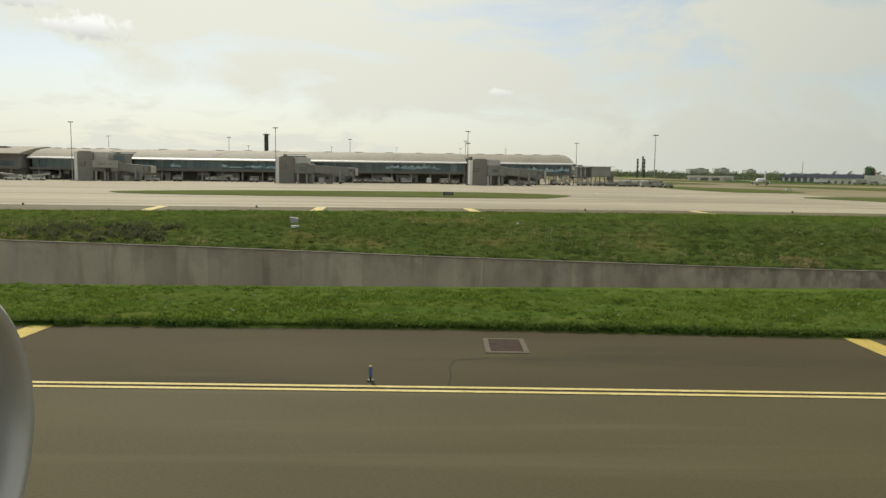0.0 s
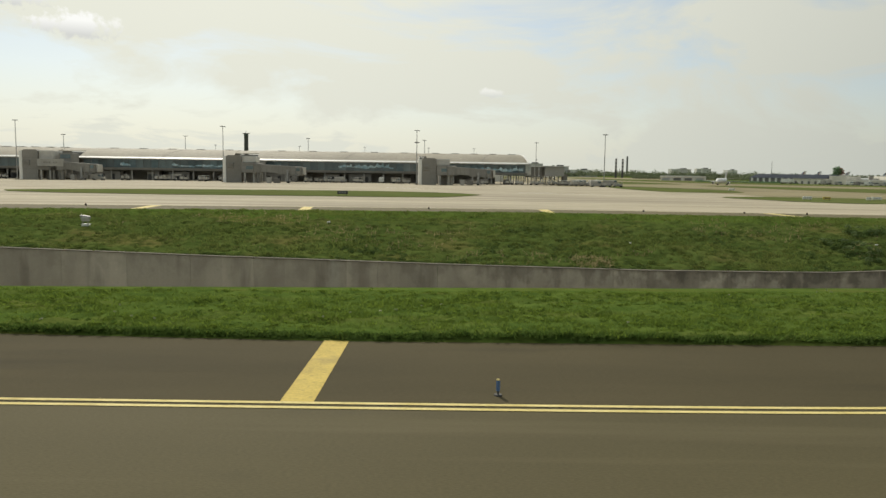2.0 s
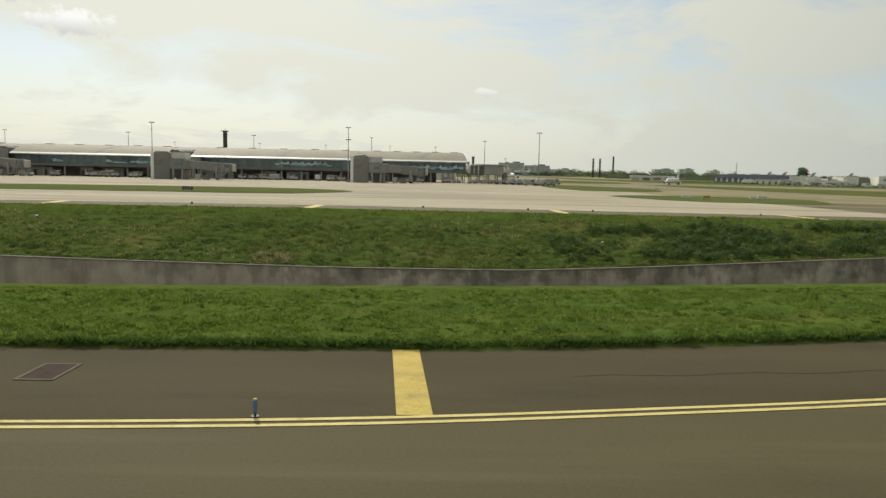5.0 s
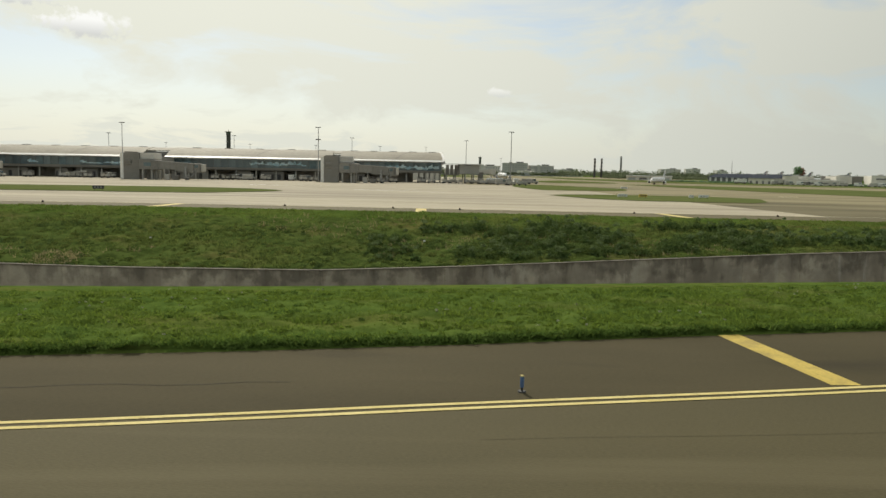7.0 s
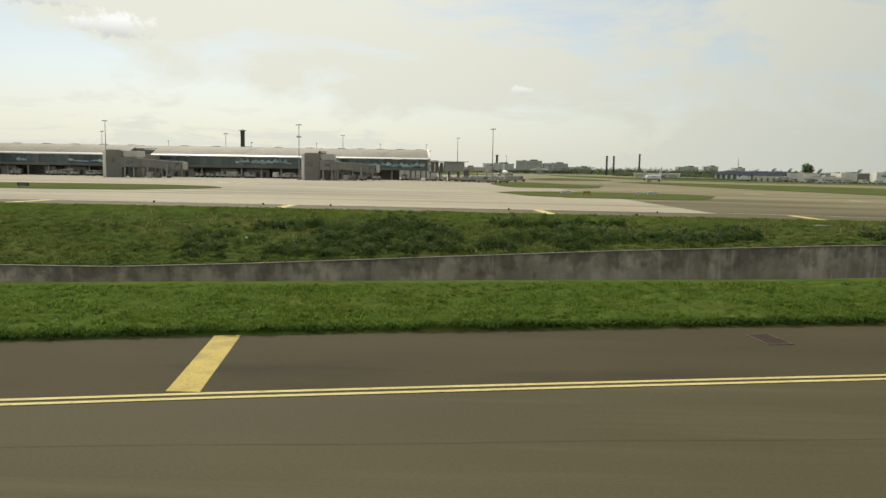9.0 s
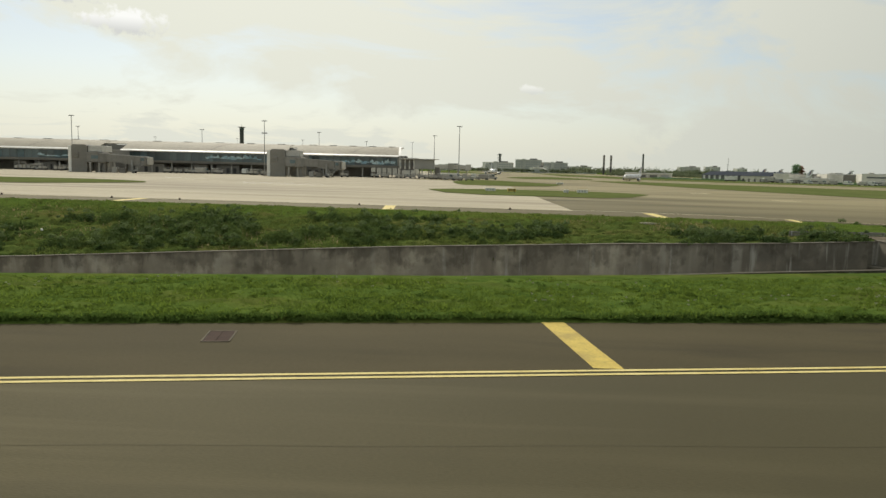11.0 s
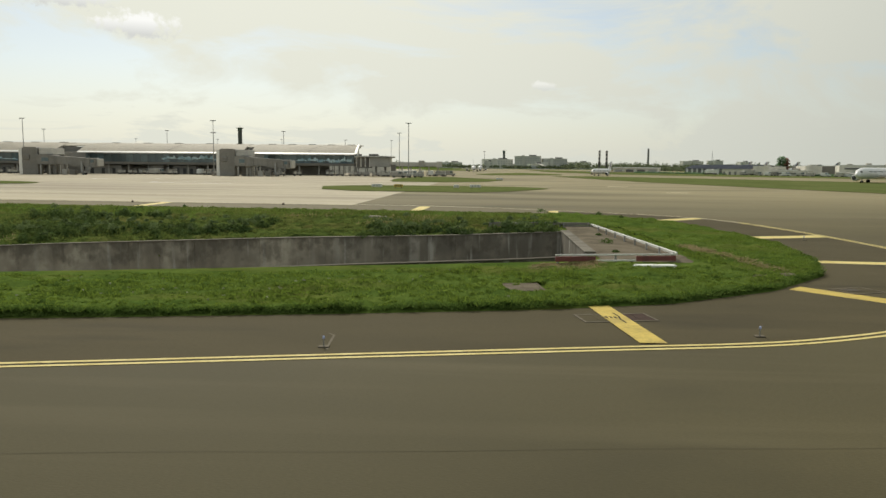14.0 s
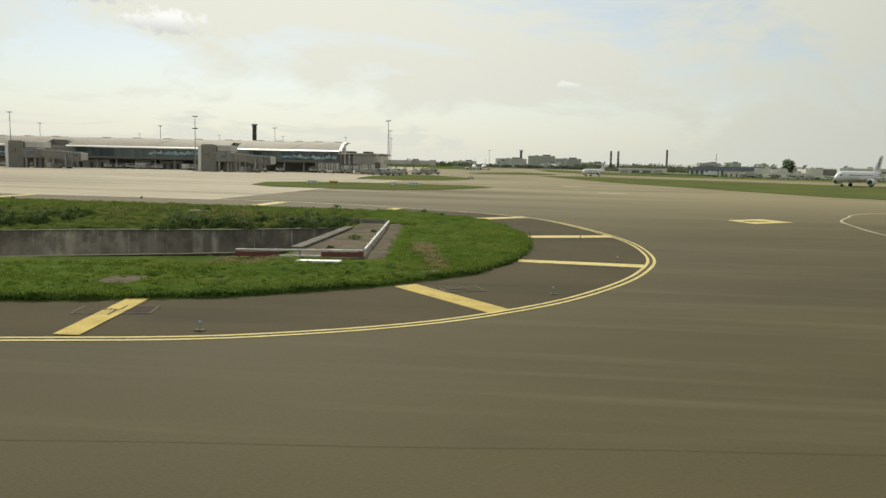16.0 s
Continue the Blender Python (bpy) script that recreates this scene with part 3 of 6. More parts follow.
EDGE = [(-150, 15.8), (-60, 15.8), (-20, 15.8), (0, 15.8), (18, 15.65), (26, 15.8), (34.8, 16.3), (42.4, 17.35), (47.3, 18.2), (51.5, 19.03), (57.6, 20.15), (62, 21.0), (71.3, 22.65), (82.4, 24.55), (90.9, 26.0), (99.9, 27.8), (105.1, 28.85), (109.1, 29.65), (111.6, 30.55), (114.3, 32.0), (116.6, 33.85), (119.3, 37.0), (121.8, 41.4), (123.4, 45.6), (124.2, 49), (124.5, 53), (124.4, 57), (123.6, 60.4), (122, 64), (119.4, 68.0), (115.5, 71.0), (111.5, 73.2), (102.3, 78.4), (91.4, 80.4), (75, 79.4), (50, 79.0), (25, 78.4), (0, 75), (-26, 72.5), (-60, 71.5)]
middle = smooth_path(EDGE)


def offset(path, d):
    out = []
    for k, (x, y) in enumerate(path):
        a, b = path[max(k - 1, 0)], path[min(k + 1, len(path) - 1)]
        l = math.hypot(b[0] - a[0], b[1] - a[1])
        out.append((x - (b[1] - a[1]) / l * d, y + (b[0] - a[0]) / l * d))
    return out


turn_at = next(k for k, (x, y) in enumerate(middle) if y > 66)
straight_at = next(k for k, (x, y) in enumerate(middle) if y > 70 and x < 102)
for d in (-0.15, 0.15):
    line = offset(middle, d)
    ribbon("edge_line", line[:turn_at + 1], 0.14, PALE_YELLOW, "thin yellow taxiway edge line, one of a pair")
    ribbon("edge_line", line[turn_at:straight_at + 1], 0.12, PALE_LINE, "thin faded edge line of the far taxiway, one of a pair")
    ribbon("edge_line", line[straight_at:], 0.2, PALE_LINE, "thin faded edge line of the far taxiway, one of a pair")


def stripe(corners, mat=YELLOW, lift=0.008):
    verts = []
    for k in range(7):
        t = k / 6
        for a, b in ((corners[0], corners[3]), (corners[1], corners[2])):
            x, y = a[0] + (b[0] - a[0]) * t, a[1] + (b[1] - a[1]) * t
            verts.append((x, y, level(x, y) + lift))
    faces = [(2 * k, 2 * k + 1, 2 * k + 3, 2 * k + 2) for k in range(6)]
    return tagged(raw("shoulder_stripe", verts, faces, mat), "broad worn yellow stripe across the shoulder" if mat is YELLOW else "pale yellow stripe across the far shoulder", "marking", group="shoulder stripes", kind="structure")


for x, lean in ((-12.1, 0.1), (11.85, 0.1), (36.43, -0.35), (60.25, -0.75), (83.74, -0.8), (106.55, -0.7)):
    y0, y1 = inner_line(x) + 0.1, near_edge(x) + 0.1
    stripe([(x - 0.345, y0), (x + 0.345, y0), (x + 0.345 + lean, y1), (x - 0.345 + lean, y1)], lift=0.026 if x > 100 else 0.008)
stripe([(116.9, 34.2), (117.5, 34.9), (114.0, 39.2), (113.3, 38.5)])
stripe([(123.3, 45.8), (123.5, 46.9), (117.8, 47.4), (117.8, 46.5)], PALE_YELLOW)
stripe([(123.8, 59.3), (123.7, 60.3), (118.5, 59.0), (118.6, 57.9)], PALE_YELLOW)
stripe([(118.7, 68.5), (118.4, 69.4), (114.3, 67.0), (114.6, 66.1)], PALE_YELLOW)
for x, lean in ((-50, -1), (-26, -1), (-11.5, -0.6), (2.9, -0.7), (25.45, 0.3), (49.4, -0.2), (73.4, -0.6), (96.6, 0.2)):
    y0, y1 = far_edge(x) - 0.2, concrete_edge(x) - 0.6
    stripe([(x - 0.5, y0), (x + 0.5, y0), (x + 0.5 + lean, y1), (x - 0.5 + lean, y1)], PALE_YELLOW)
stripe([(107.2, 70.4), (108.0, 70.4), (108.4, 74.9), (107.6, 74.7)], PALE_YELLOW)
stripe([(134.1, 71.9), (135.4, 69.2), (138.9, 71.5), (137.6, 74.8)], PALE_YELLOW)
ribbon("bar_marking", [(132.2, 139.4), (134.3, 139.8), (136.6, 140.3)], 2.2, PALE_LINE, "short pale painted bar on the far taxiway")
ribbon("bar_marking", [(128.8, 178), (131, 177.6), (133, 177.2)], 2.0, PALE_LINE, "short pale painted bar on the far taxiway")
ribbon("curved_line", smooth_path([(163, 98), (151.5, 88.7), (147.1, 81.3), (143.9, 75), (142.6, 70), (142.3, 65), (143.7, 60), (148, 54)]), 0.17, PALE_LINE, "thin curved yellow taxi line")
ribbon("lead_line", smooth_path([(-60, 92), (0, 96), (50, 97), (72, 97)]), 0.25, PALE_LINE, "faint yellow centre line on the far taxiway")
ribbon("stand_line", smooth_path([(15, 190), (5, 194), (2, 200), (8, 206), (22, 208)]), 0.5, WHITE, "curved white stand line on the apron")
ribbon("stand_line", smooth_path([(52, 157), (40, 159), (34.5, 161), (33, 164), (37, 168), (48, 171)]), 0.45, WHITE, "curved white stand line on the apron")
FAINT_TAR = material("old_seal", (0.068, 0.059, 0.037), (0.085, 0.073, 0.045), 0.85, scale=0.4)
TAR = material("tar_seal", (0.045, 0.04, 0.03), rough=0.8)
ribbon("joint_seal", [(52 + 1.5 * k, 17.25 + 0.0976 * 1.5 * k + 0.03 * math.sin(k * 1.3)) for k in range(49)], 0.010, FAINT_TAR, "thin dark sealed joint in the asphalt", 0.006)
FRAME_TONE = material("cut_filling", (0.17, 0.15, 0.11), (0.12, 0.105, 0.08), 0.9, scale=4.0)
ribbon("cable_cut", [(98.3, 29.95), (98.5, 29.7), (98.55, 28.9), (98.62, 28.2)], 0.06, FRAME_TONE, "pale filled cable cut in the shoulder", 0.006)
ribbon("crack", [(106.3, 31.9), (106.22, 32.4), (106.25, 32.8), (106.15, 33.3)], 0.05, TAR, "dark crack across the worn stripe", 0.032)
for k in range(3):
    ribbon("worn_patch", [(105.83 + 0.13 * k, 32.62), (105.9 + 0.13 * k, 32.63)], 0.24, TAR, "bare dark patch in the worn stripe", 0.031)
ribbon("crack", [(0.05, 16.1), (0.12, 16.9), (0.08, 17.6), (0.2, 18.35), (0.7, 18.5), (1.1, 18.6)], 0.035, TAR, "dark tarred crack in the shoulder", 0.006)
ribbon("crack", [(4 + 0.8 * k, 18.2 + 0.12 * math.sin(k * 2.1)) for k in range(12)], 0.014, FAINT_TAR, "dark tarred crack in the shoulder", 0.006)
ribbon("crack", [(40 + 0.9 * k, 19.6 + 0.1 * k + 0.1 * math.sin(k * 1.7)) for k in range(10)], 0.025, TAR, "dark tarred crack in the shoulder", 0.006)


# ---- the walls of the cutting ----
def build_wall(name, line, top, x0, x1, face, label, cap_mat):
    """A retaining wall of tall concrete panels with an open joint between them and a coping on top."""
    wall = thing(name, label, "wall", kind="structure")
    length = 2.0375
    for i in range(int((x1 - x0) / length) + 1):
        a, b = x0 + i * length + (0.007 if i % 2 == 0 else 0.001), min(x0 + (i + 1) * length, x1) - (0.007 if i % 2 else 0.001)
        if b - a < 0.3:
            continue
        bm = bmesh.new()
        verts = []
        n = 1
        for k in range(n + 1):
            x = a + (b - a) * k / n
            y, t = line(x), top(x)
            verts.append([bm.verts.new(p) for p in ((x, y, FLOOR), (x, y + 0.3 * face, FLOOR), (x, y + 0.3 * face, t), (x, y, t))])
        for p, q in zip(verts, verts[1:]):
            for j in range(4):
                bm.faces.new((p[j], q[j], q[(j + 1) % 4], p[(j + 1) % 4]))
        bm.faces.new(verts[0][::-1])
        bm.faces.new(verts[-1])
        bmesh.ops.recalc_face_normals(bm, faces=bm.faces)
        uv = bm.loops.layers.uv.new("down")
        for f in bm.faces:
            for loop in f.loops:
                loop[uv].uv = (loop.vert.co.x, top(loop.vert.co.x) - loop.vert.co.z)
        part("panel", bm, WALL, wall)
        cap = bmesh.new()
        ring = []
        for x in (a - 0.004, b + 0.004):
            y, t = line(x), top(x) + 0.003
            ring.append([cap.verts.new(p) for p in ((x, y - 0.06 * face, t), (x, y + 0.36 * face, t), (x, y + 0.36 * face, t + 0.045), (x, y - 0.06 * face, t + 0.045))])
        for p, q in zip(ring, ring[1:]):
            for j in range(4):
                cap.faces.new((p[j], q[j], q[(j + 1) % 4], p[(j + 1) % 4]))
        cap.faces.new(ring[0][::-1])
        cap.faces.new(ring[-1])
        bmesh.ops.recalc_face_normals(cap, faces=cap.faces)
        part("coping", cap, cap_mat, wall)
    return wall


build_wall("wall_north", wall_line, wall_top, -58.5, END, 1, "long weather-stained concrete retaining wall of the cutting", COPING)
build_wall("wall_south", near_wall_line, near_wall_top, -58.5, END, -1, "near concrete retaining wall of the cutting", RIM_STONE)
end = thing("wall_east", "pale concrete end wall of the cutting", "wall", kind="structure")
ya, yb = near_wall_line(END), wall_line(END) + 0.3
part("panel", boxes(((END - 0.02, ya, FLOOR), (END + 0.45, yb, 0.26)), bevel=0.02), WALL, end)
part("coping", boxes(((END - 0.06, ya, 0.263), (END + 0.5, yb, 0.34)), bevel=0.02), COPING, end)
part("lintel", boxes(((END - 0.55, ya + 0.4, -1.5), (END - 0.025, yb - 0.3, -1.28)), bevel=0.03), COPING, end, "pale lintel over the tunnel mouth")
# flat panel in place of the tunnel's shaded opening
part("tunnel_panel", boxes(((END - 0.06, ya + 0.6, FLOOR + 0.02), (END - 0.024, yb - 0.5, -1.52))), SHADE, end, "grey panel standing for the shaded tunnel mouth")
tagged(raw("trench_road", [(-400, 30, FLOOR + 0.01), (END, 30, FLOOR + 0.01), (END, 62, FLOOR + 0.01), (-400, 62, FLOOR + 0.01)], [(0, 1, 2, 3)], ASPHALT), "sunken asphalt road at the bottom of the cutting", "road", kind="structure")

# deck of gravel behind the end wall
deck_rows = [(y, 112.1 - 0.094 * (y - 45.0) + 0.12 * math.sin(y * 1.9) + 0.08 * math.sin(y * 4.3)) for y in np.arange(44.4, 61.6, 0.5)]
verts = [(x, y, level(x, y) + 0.2 - (0.14 if k == 3 else 0.0) - 0.17 * max(0.0, 1 - (y - 44.4) / 0.9)) for y, xe in deck_rows for k, x in enumerate((END + 0.46, END + 1.6, xe - 0.4, xe))]
faces = [(4 * r + k, 4 * r + k + 1, 4 * r + k + 5, 4 * r + k + 4) for r in range(len(deck_rows) - 1) for k in range(3)]
tagged(raw("gravel_deck", verts, faces, GRAVEL), "bare gravel deck behind the cutting's end wall", "ground", kind="structure")


def barrier_run(a, b, tones, rails, posts, high):
    """A guard rail on steel posts; each length of rail has its own colour."""
    a, b = Vector(a), Vector(b)
    d = b - a
    rail_thing = thing("guard_rail", "red and white guard rail on steel posts" if RED in tones else "pale metal guard rail on thin posts", "barrier", tuple(a), math.degrees(math.atan2(d.y, d.x)), group="guard rails round the cutting")
    l = d.length
    for i, tone in enumerate(tones):
        x0, x1 = l * i / len(tones), l * (i + 1) / len(tones)
        for k, (z0, z1) in enumerate(rails):
            if RED in tones and k == 0 and tone is WHITE:
                z0, z1 = 0.12, 0.19
            bm = boxes(((x0 + 0.01, -0.04, z0), (x1 - 0.01, 0.04, z1)), bevel=0.012)
            part("rail", bm, WHITE if RED in tones and k else tone, rail_thing)
    for i in range(posts):
        x = 0.15 + (l - 0.3) * i / (posts - 1)
        part("post", boxes(((x - 0.04, 0.05, -0.3), (x + 0.04, 0.12, high))), STEEL, rail_thing)
    return rail_thing


barrier_run((105.4, 44.1, 0.05), (110.9, 45.1, 0.08), [RED, WHITE, RED], [(0.13, 0.35), (0.39, 0.45)], 5, 0.44)
barrier_run((110.95, 45.2, 0.08), (109.4, 61.6, 0.2), [WHITE] * 5, [(0.34, 0.47)], 9, 0.46)
barrier_run((109.3, 61.7, 0.2), (102.5, 61.2, 0.1), [SLAB] * 3, [(0.02, 0.22), (0.25, 0.42)], 5, 0.4)
slab = thing("concrete_slab", "two white concrete slabs lying in the grass", "slab", (109.4, 42.95, 0.15), 4)
part("slab", boxes(((-0.95, -0.34, -0.2), (0.95, -0.04, 0.12)), ((-0.9, 0.0, -0.2), (0.97, 0.3, 0.1)), bevel=0.02), WHITE, slab)

strip = thing("concrete_strip", "flat grey concrete strip sunk in the grass", "slab", (113.75, 41.2, 0.09), 14)
part("slab", boxes(((-1.05, -0.35, -0.25), (1.05, 0.35, 0.08)), bevel=0.02), GRAVEL, strip)


FRAME = material("dirty_frame", (0.17, 0.148, 0.11), (0.12, 0.105, 0.08), 0.9, scale=4.0)


def hatch(x, y, wide, deep, turn, cover, frame_mat, label, z=0.0, rim=0.07):
    h = thing("drain_hatch", label, "hatch", (x, y, z), turn, group="drain hatches")
    w, d, r = wide / 2, deep / 2, rim
    part("frame", boxes(((-w, -d, -0.1), (w, -d + r, 0.02)), ((-w, d - r, -0.1), (w, d, 0.02)), ((-w, -d + r, -0.1), (-w + r, d - r, 0.02)), ((w - r, -d + r, -0.1), (w, d - r, 0.02))), frame_mat, h)
    part("cover", boxes(((-w + r + 0.01, -d + r + 0.01, -0.1), (-0.005, d - r - 0.01, 0.012)), ((0.005, -d + r + 0.01, -0.1), (w - r - 0.01, d - r - 0.01, 0.012))), cover, h)
    return h


hatch(1.62, 20.0, 1.15, 1.7, 0, RUST, FRAME, "rusty drain cover in a pale concrete frame", rim=0.14)
hatch(28.32, 19.35, 0.85, 1.35, 0, RUST, FRAME, "rusty red drain cover set in the shoulder")
hatch(74.2, 27.0, 0.72, 1.25, 9, RUST, FRAME, "dark rusty drain cover set in the shoulder", rim=0.04)
hatch(105.55, 32.55, 1.0, 1.1, 12, SHOULDER, FRAME, "dark drain cover in a pale frame beside the yellow stripe")
hatch(106.75, 32.8, 0.95, 1.1, 12, RUST, FRAME, "rusty drain cover in a pale frame beside the yellow stripe")
hatch(115.7, 38.45, 1.5, 1.25, 22, SHOULDER, GRAVEL, "drain cover in a worn concrete frame at the bend", rim=0.1)
hatch(115.5, 38.55, 0.7, 0.6, 22, RIM_STONE, GRAVEL, "small dark grating inside a larger drain frame", z=0.008, rim=0.05)
hatch(103.7, 37.6, 1.35, 1.7, 8, GRAVEL, GRAVEL, "bare square inspection cover in the grass", 0.06)


def edge_post(x, y, lit):
    """A taxiway edge marker: a blue tube with a pale cap, or a low lamp on a plate."""
    p = thing("edge_light", "low taxiway edge lamp with a blue lens" if lit else "blue taxiway edge marker post with a pale cap", "edge light", (x, y, level(x, y)), 0, group="taxiway edge lights")
    if lit:
        part("base_plate", boxes(((-0.13, -0.1, 0), (0.13, 0.1, 0.03)), bevel=0.01), FRAME, p)
        part("stem", rod(bmesh.new(), (0, 0, 0.03), (0, 0, 0.22), 0.018), STEEL, p)
        bm = lathe(bmesh.new(), [(0.2, 0.022, 0), (0.22, 0.036, 0), (0.26, 0.033, 0), (0.28, 0.014, 0)], 10, "z")
        part("lens", bm, LENS, p, "blue glass lens", True)
    else:
        part("base_plate", lathe(bmesh.new(), [(0, 0.09, 0), (0.03, 0.08, 0)], 10, "z"), DARK, p)
        part("stem", rod(bmesh.new(), (0, 0, 0.03), (0, 0, 0.12), 0.025), DARK, p)
        part("tube", lathe(bmesh.new(), [(0.10, 0.035, 0), (0.12, 0.042, 0), (0.32, 0.042, 0), (0.33, 0.035, 0)], 12, "z"), BLUE, p, "blue reflective tube")
        part("cap", lathe(bmesh.new(), [(0.331, 0.035, 0), (0.345, 0.04, 0), (0.36, 0.028, 0)], 12, "z"), PALE_YELLOW, p, "pale cap")


for x, y in ((-19.5, 16.4), (-1.7, 16.4), (16.0, 16.5), (33.5, 16.5), (53.0, 20.1)):
    edge_post(x, y, False)
for x, y in ((98.5, 28.45), (109.5, 30.6), (118.9, 38.0), (122.4, 47.5), (121.6, 57.5)):
    edge_post(x, y, True)


def low_lamp(x, y):
    """A squat dark edge lamp on the far shoulder."""
    p = thing("edge_light", "squat dark taxiway edge lamp on the far shoulder", "edge light", (x, y, level(x, y)), 0, group="taxiway edge lights")
    part("base_plate", lathe(bmesh.new(), [(0, 0.15, 0), (0.03, 0.14, 0)], 12, "z"), DARK, p)
    part("housing", lathe(bmesh.new(), [(0.031, 0.09, 0), (0.12, 0.085, 0), (0.17, 0.06, 0), (0.19, 0.02, 0)], 12, "z"), RUST, p, "dark brown housing", True)


for x, y in ((14, 75.0), (36, 77.8), (46.5, 78), (53, 78), (70, 78), (84, 78), (-18, 71.5), (-40, 71)):
    low_lamp(x, y)

# cable box on the bank
cab = thing("cable_box", "small white cable box on short legs", "cable box", (-11.6, 57.6, 0.32), 5)
part("body", boxes(((-0.3, -0.15, 0.3), (0.26, 0.15, 0.62)), bevel=0.03), CLADDING_PALE, cab)
part("base", boxes(((-0.26, -0.2, -0.5), (0.3, 0.2, 0.12)), bevel=0.02), WHITE, cab, "pale concrete base")
for sx in (-0.2, 0.16):
    part("leg", boxes(((sx - 0.03, -0.03, 0.1), (sx + 0.03, 0.03, 0.31))), STEEL, cab)
part("lid", rod(bmesh.new(), (-0.36, 0, 0.68), (0.32, 0, 0.58), 0.12, n=8), STEEL, cab, "tilted grey lid")


def guidance_sign(x, y, wide, mat):
    s = thing("guidance_sign", "low taxiway guidance sign on two legs", "sign", (x, y, level(x, y) + 0.06), 8, group="guidance signs")
    part("panel", boxes(((-wide / 2, -0.12, 0.22), (wide / 2, 0.12, 0.72)), bevel=0.03), mat, s)
    for sx in (-wide * 0.35, wide * 0.35):
        part("leg", rod(bmesh.new(), (sx, 0, -0.05), (sx, 0, 0.23), 0.04), DARK, s)
    for i in range(3):
        x0 = -wide * 0.34 + i * wide * 0.26
        part("bar", boxes(((x0, -0.128, 0.36), (x0 + wide * 0.14, -0.121, 0.58))), DARK if mat is YELLOW else STEEL, s)


for x, y, w, m in ((83.5, 139.5, 1.8, WHITE), (87.2, 139.6, 1.5, YELLOW), (97.0, 143, 0.9, WHITE), (100.3, 146, 2.0, WHITE), (0.5, 116, 1.6, DARK), (106, 232, 2, WHITE)):
    guidance_sign(x, y, w, m)


# ---- plants ----
def translucent(m, colour, share):
    """Thin leaves let some of the light through."""
    t = m.node_tree
    out, b = t.nodes["Material Output"], t.nodes["Principled BSDF"]
    tr, mix = t.nodes.new("ShaderNodeBsdfTranslucent"), t.nodes.new("ShaderNodeMixShader")
    tr.inputs["Color"].default_value = (*colour, 1)
    mix.inputs[0].default_value = share
    t.links.new(b.outputs[0], mix.inputs[1])
    t.links.new(tr.outputs[0], mix.inputs[2])
    t.links.new(mix.outputs[0], out.inputs["Surface"])


translucent(BLADES, (0.175, 0.25, 0.04), 0.45)
translucent(WEEDS, (0.14, 0.18, 0.045), 0.5)
translucent(LUSH, (0.1, 0.17, 0.035), 0.3)
translucent(DRY, (0.36, 0.3, 0.16), 0.45)
translucent(LIT_BUSH, (0.2, 0.26, 0.1), 0.35)
translucent(BUSH, (0.13, 0.18, 0.05), 0.3)
translucent(FAR_LEAF, (0.17, 0.2, 0.12), 0.5)
translucent(LONE_LEAF, (0.2, 0.32, 0.17), 0.65)
translucent(COPPER_LEAF, (0.38, 0.19, 0.14), 0.6)
rng = np.random.default_rng(7)
v_level, v_near, v_far, v_crest, v_top, v_ntop = level, near_edge, far_edge, crest, wall_top, near_wall_top


def turf(x, y):
    """Height of the grass ground at many places."""
    g, f, c, w, t = v_near(x), v_far(x), v_crest(x), 50.4 + 0.0755 * x, v_top(x) - 0.12
    n = w - 11.6
    c = np.minimum(c, n - 1.5)
    top = v_level(x, f) + 0.04
    k = np.clip((y - w - 0.36) / np.maximum(f - w - 0.36, 0.1), 0, 1)
    top = top - 0.12
    bank = t + (top - t) * np.minimum(1.0, 1.06 * k ** 0.95)
    k2 = np.clip((y - c) / np.maximum(n - 0.36 - c, 0.1), 0, 1)
    low = 0.3 * np.clip((END - x) / 6, 0, 1)
    near = -low * np.clip((y - g) / (c - g), 0, 1) + np.where(y < c, 0.05, 0.03 + (v_ntop(x) - 0.53 + low) * np.where(k2 < 0.5, 0.7 * k2, 0.35 + 1.3 * (k2 - 0.5)))
    lawn = v_level(x, y) + 0.04 + 0.12 * np.sin(np.pi * np.clip((y - g) / np.maximum(f - g, 0.1), 0, 1))
    return np.where(x > END, lawn, np.where(y > w, bank, near))


def patch(x, y, size, seed=0.0):
    """Slow unevenness between 0 and 1."""
    return 0.5 + 0.25 * (np.sin(x / size + seed) * np.cos(y / size * 1.7 + 2 * seed) + np.sin(x / size * 0.37 + y / size * 0.8 + 3 * seed) + 0.6 * np.sin(x / size * 2.3 - y / size * 1.9 + seed)) / 1.3


def triangles(name, a, b, c, mat, label, category="grass"):
    """One mesh of loose triangles from three arrays of corners."""
    n = len(a)
    co = np.stack([a, b, c], 1).reshape(-1, 3).astype(np.float32)
    me = bpy.data.meshes.new(name)
    me.vertices.add(3 * n)
    me.loops.add(3 * n)
    me.polygons.add(n)
    me.vertices.foreach_set("co", co.ravel())
    me.loops.foreach_set("vertex_index", np.arange(3 * n, dtype=np.int32))
    me.polygons.foreach_set("loop_start", np.arange(0, 3 * n, 3, dtype=np.int32))
    me.update(calc_edges=True)
    me.materials.append(mat)
    return tagged(new(name, me), label, category, kind="stuff")


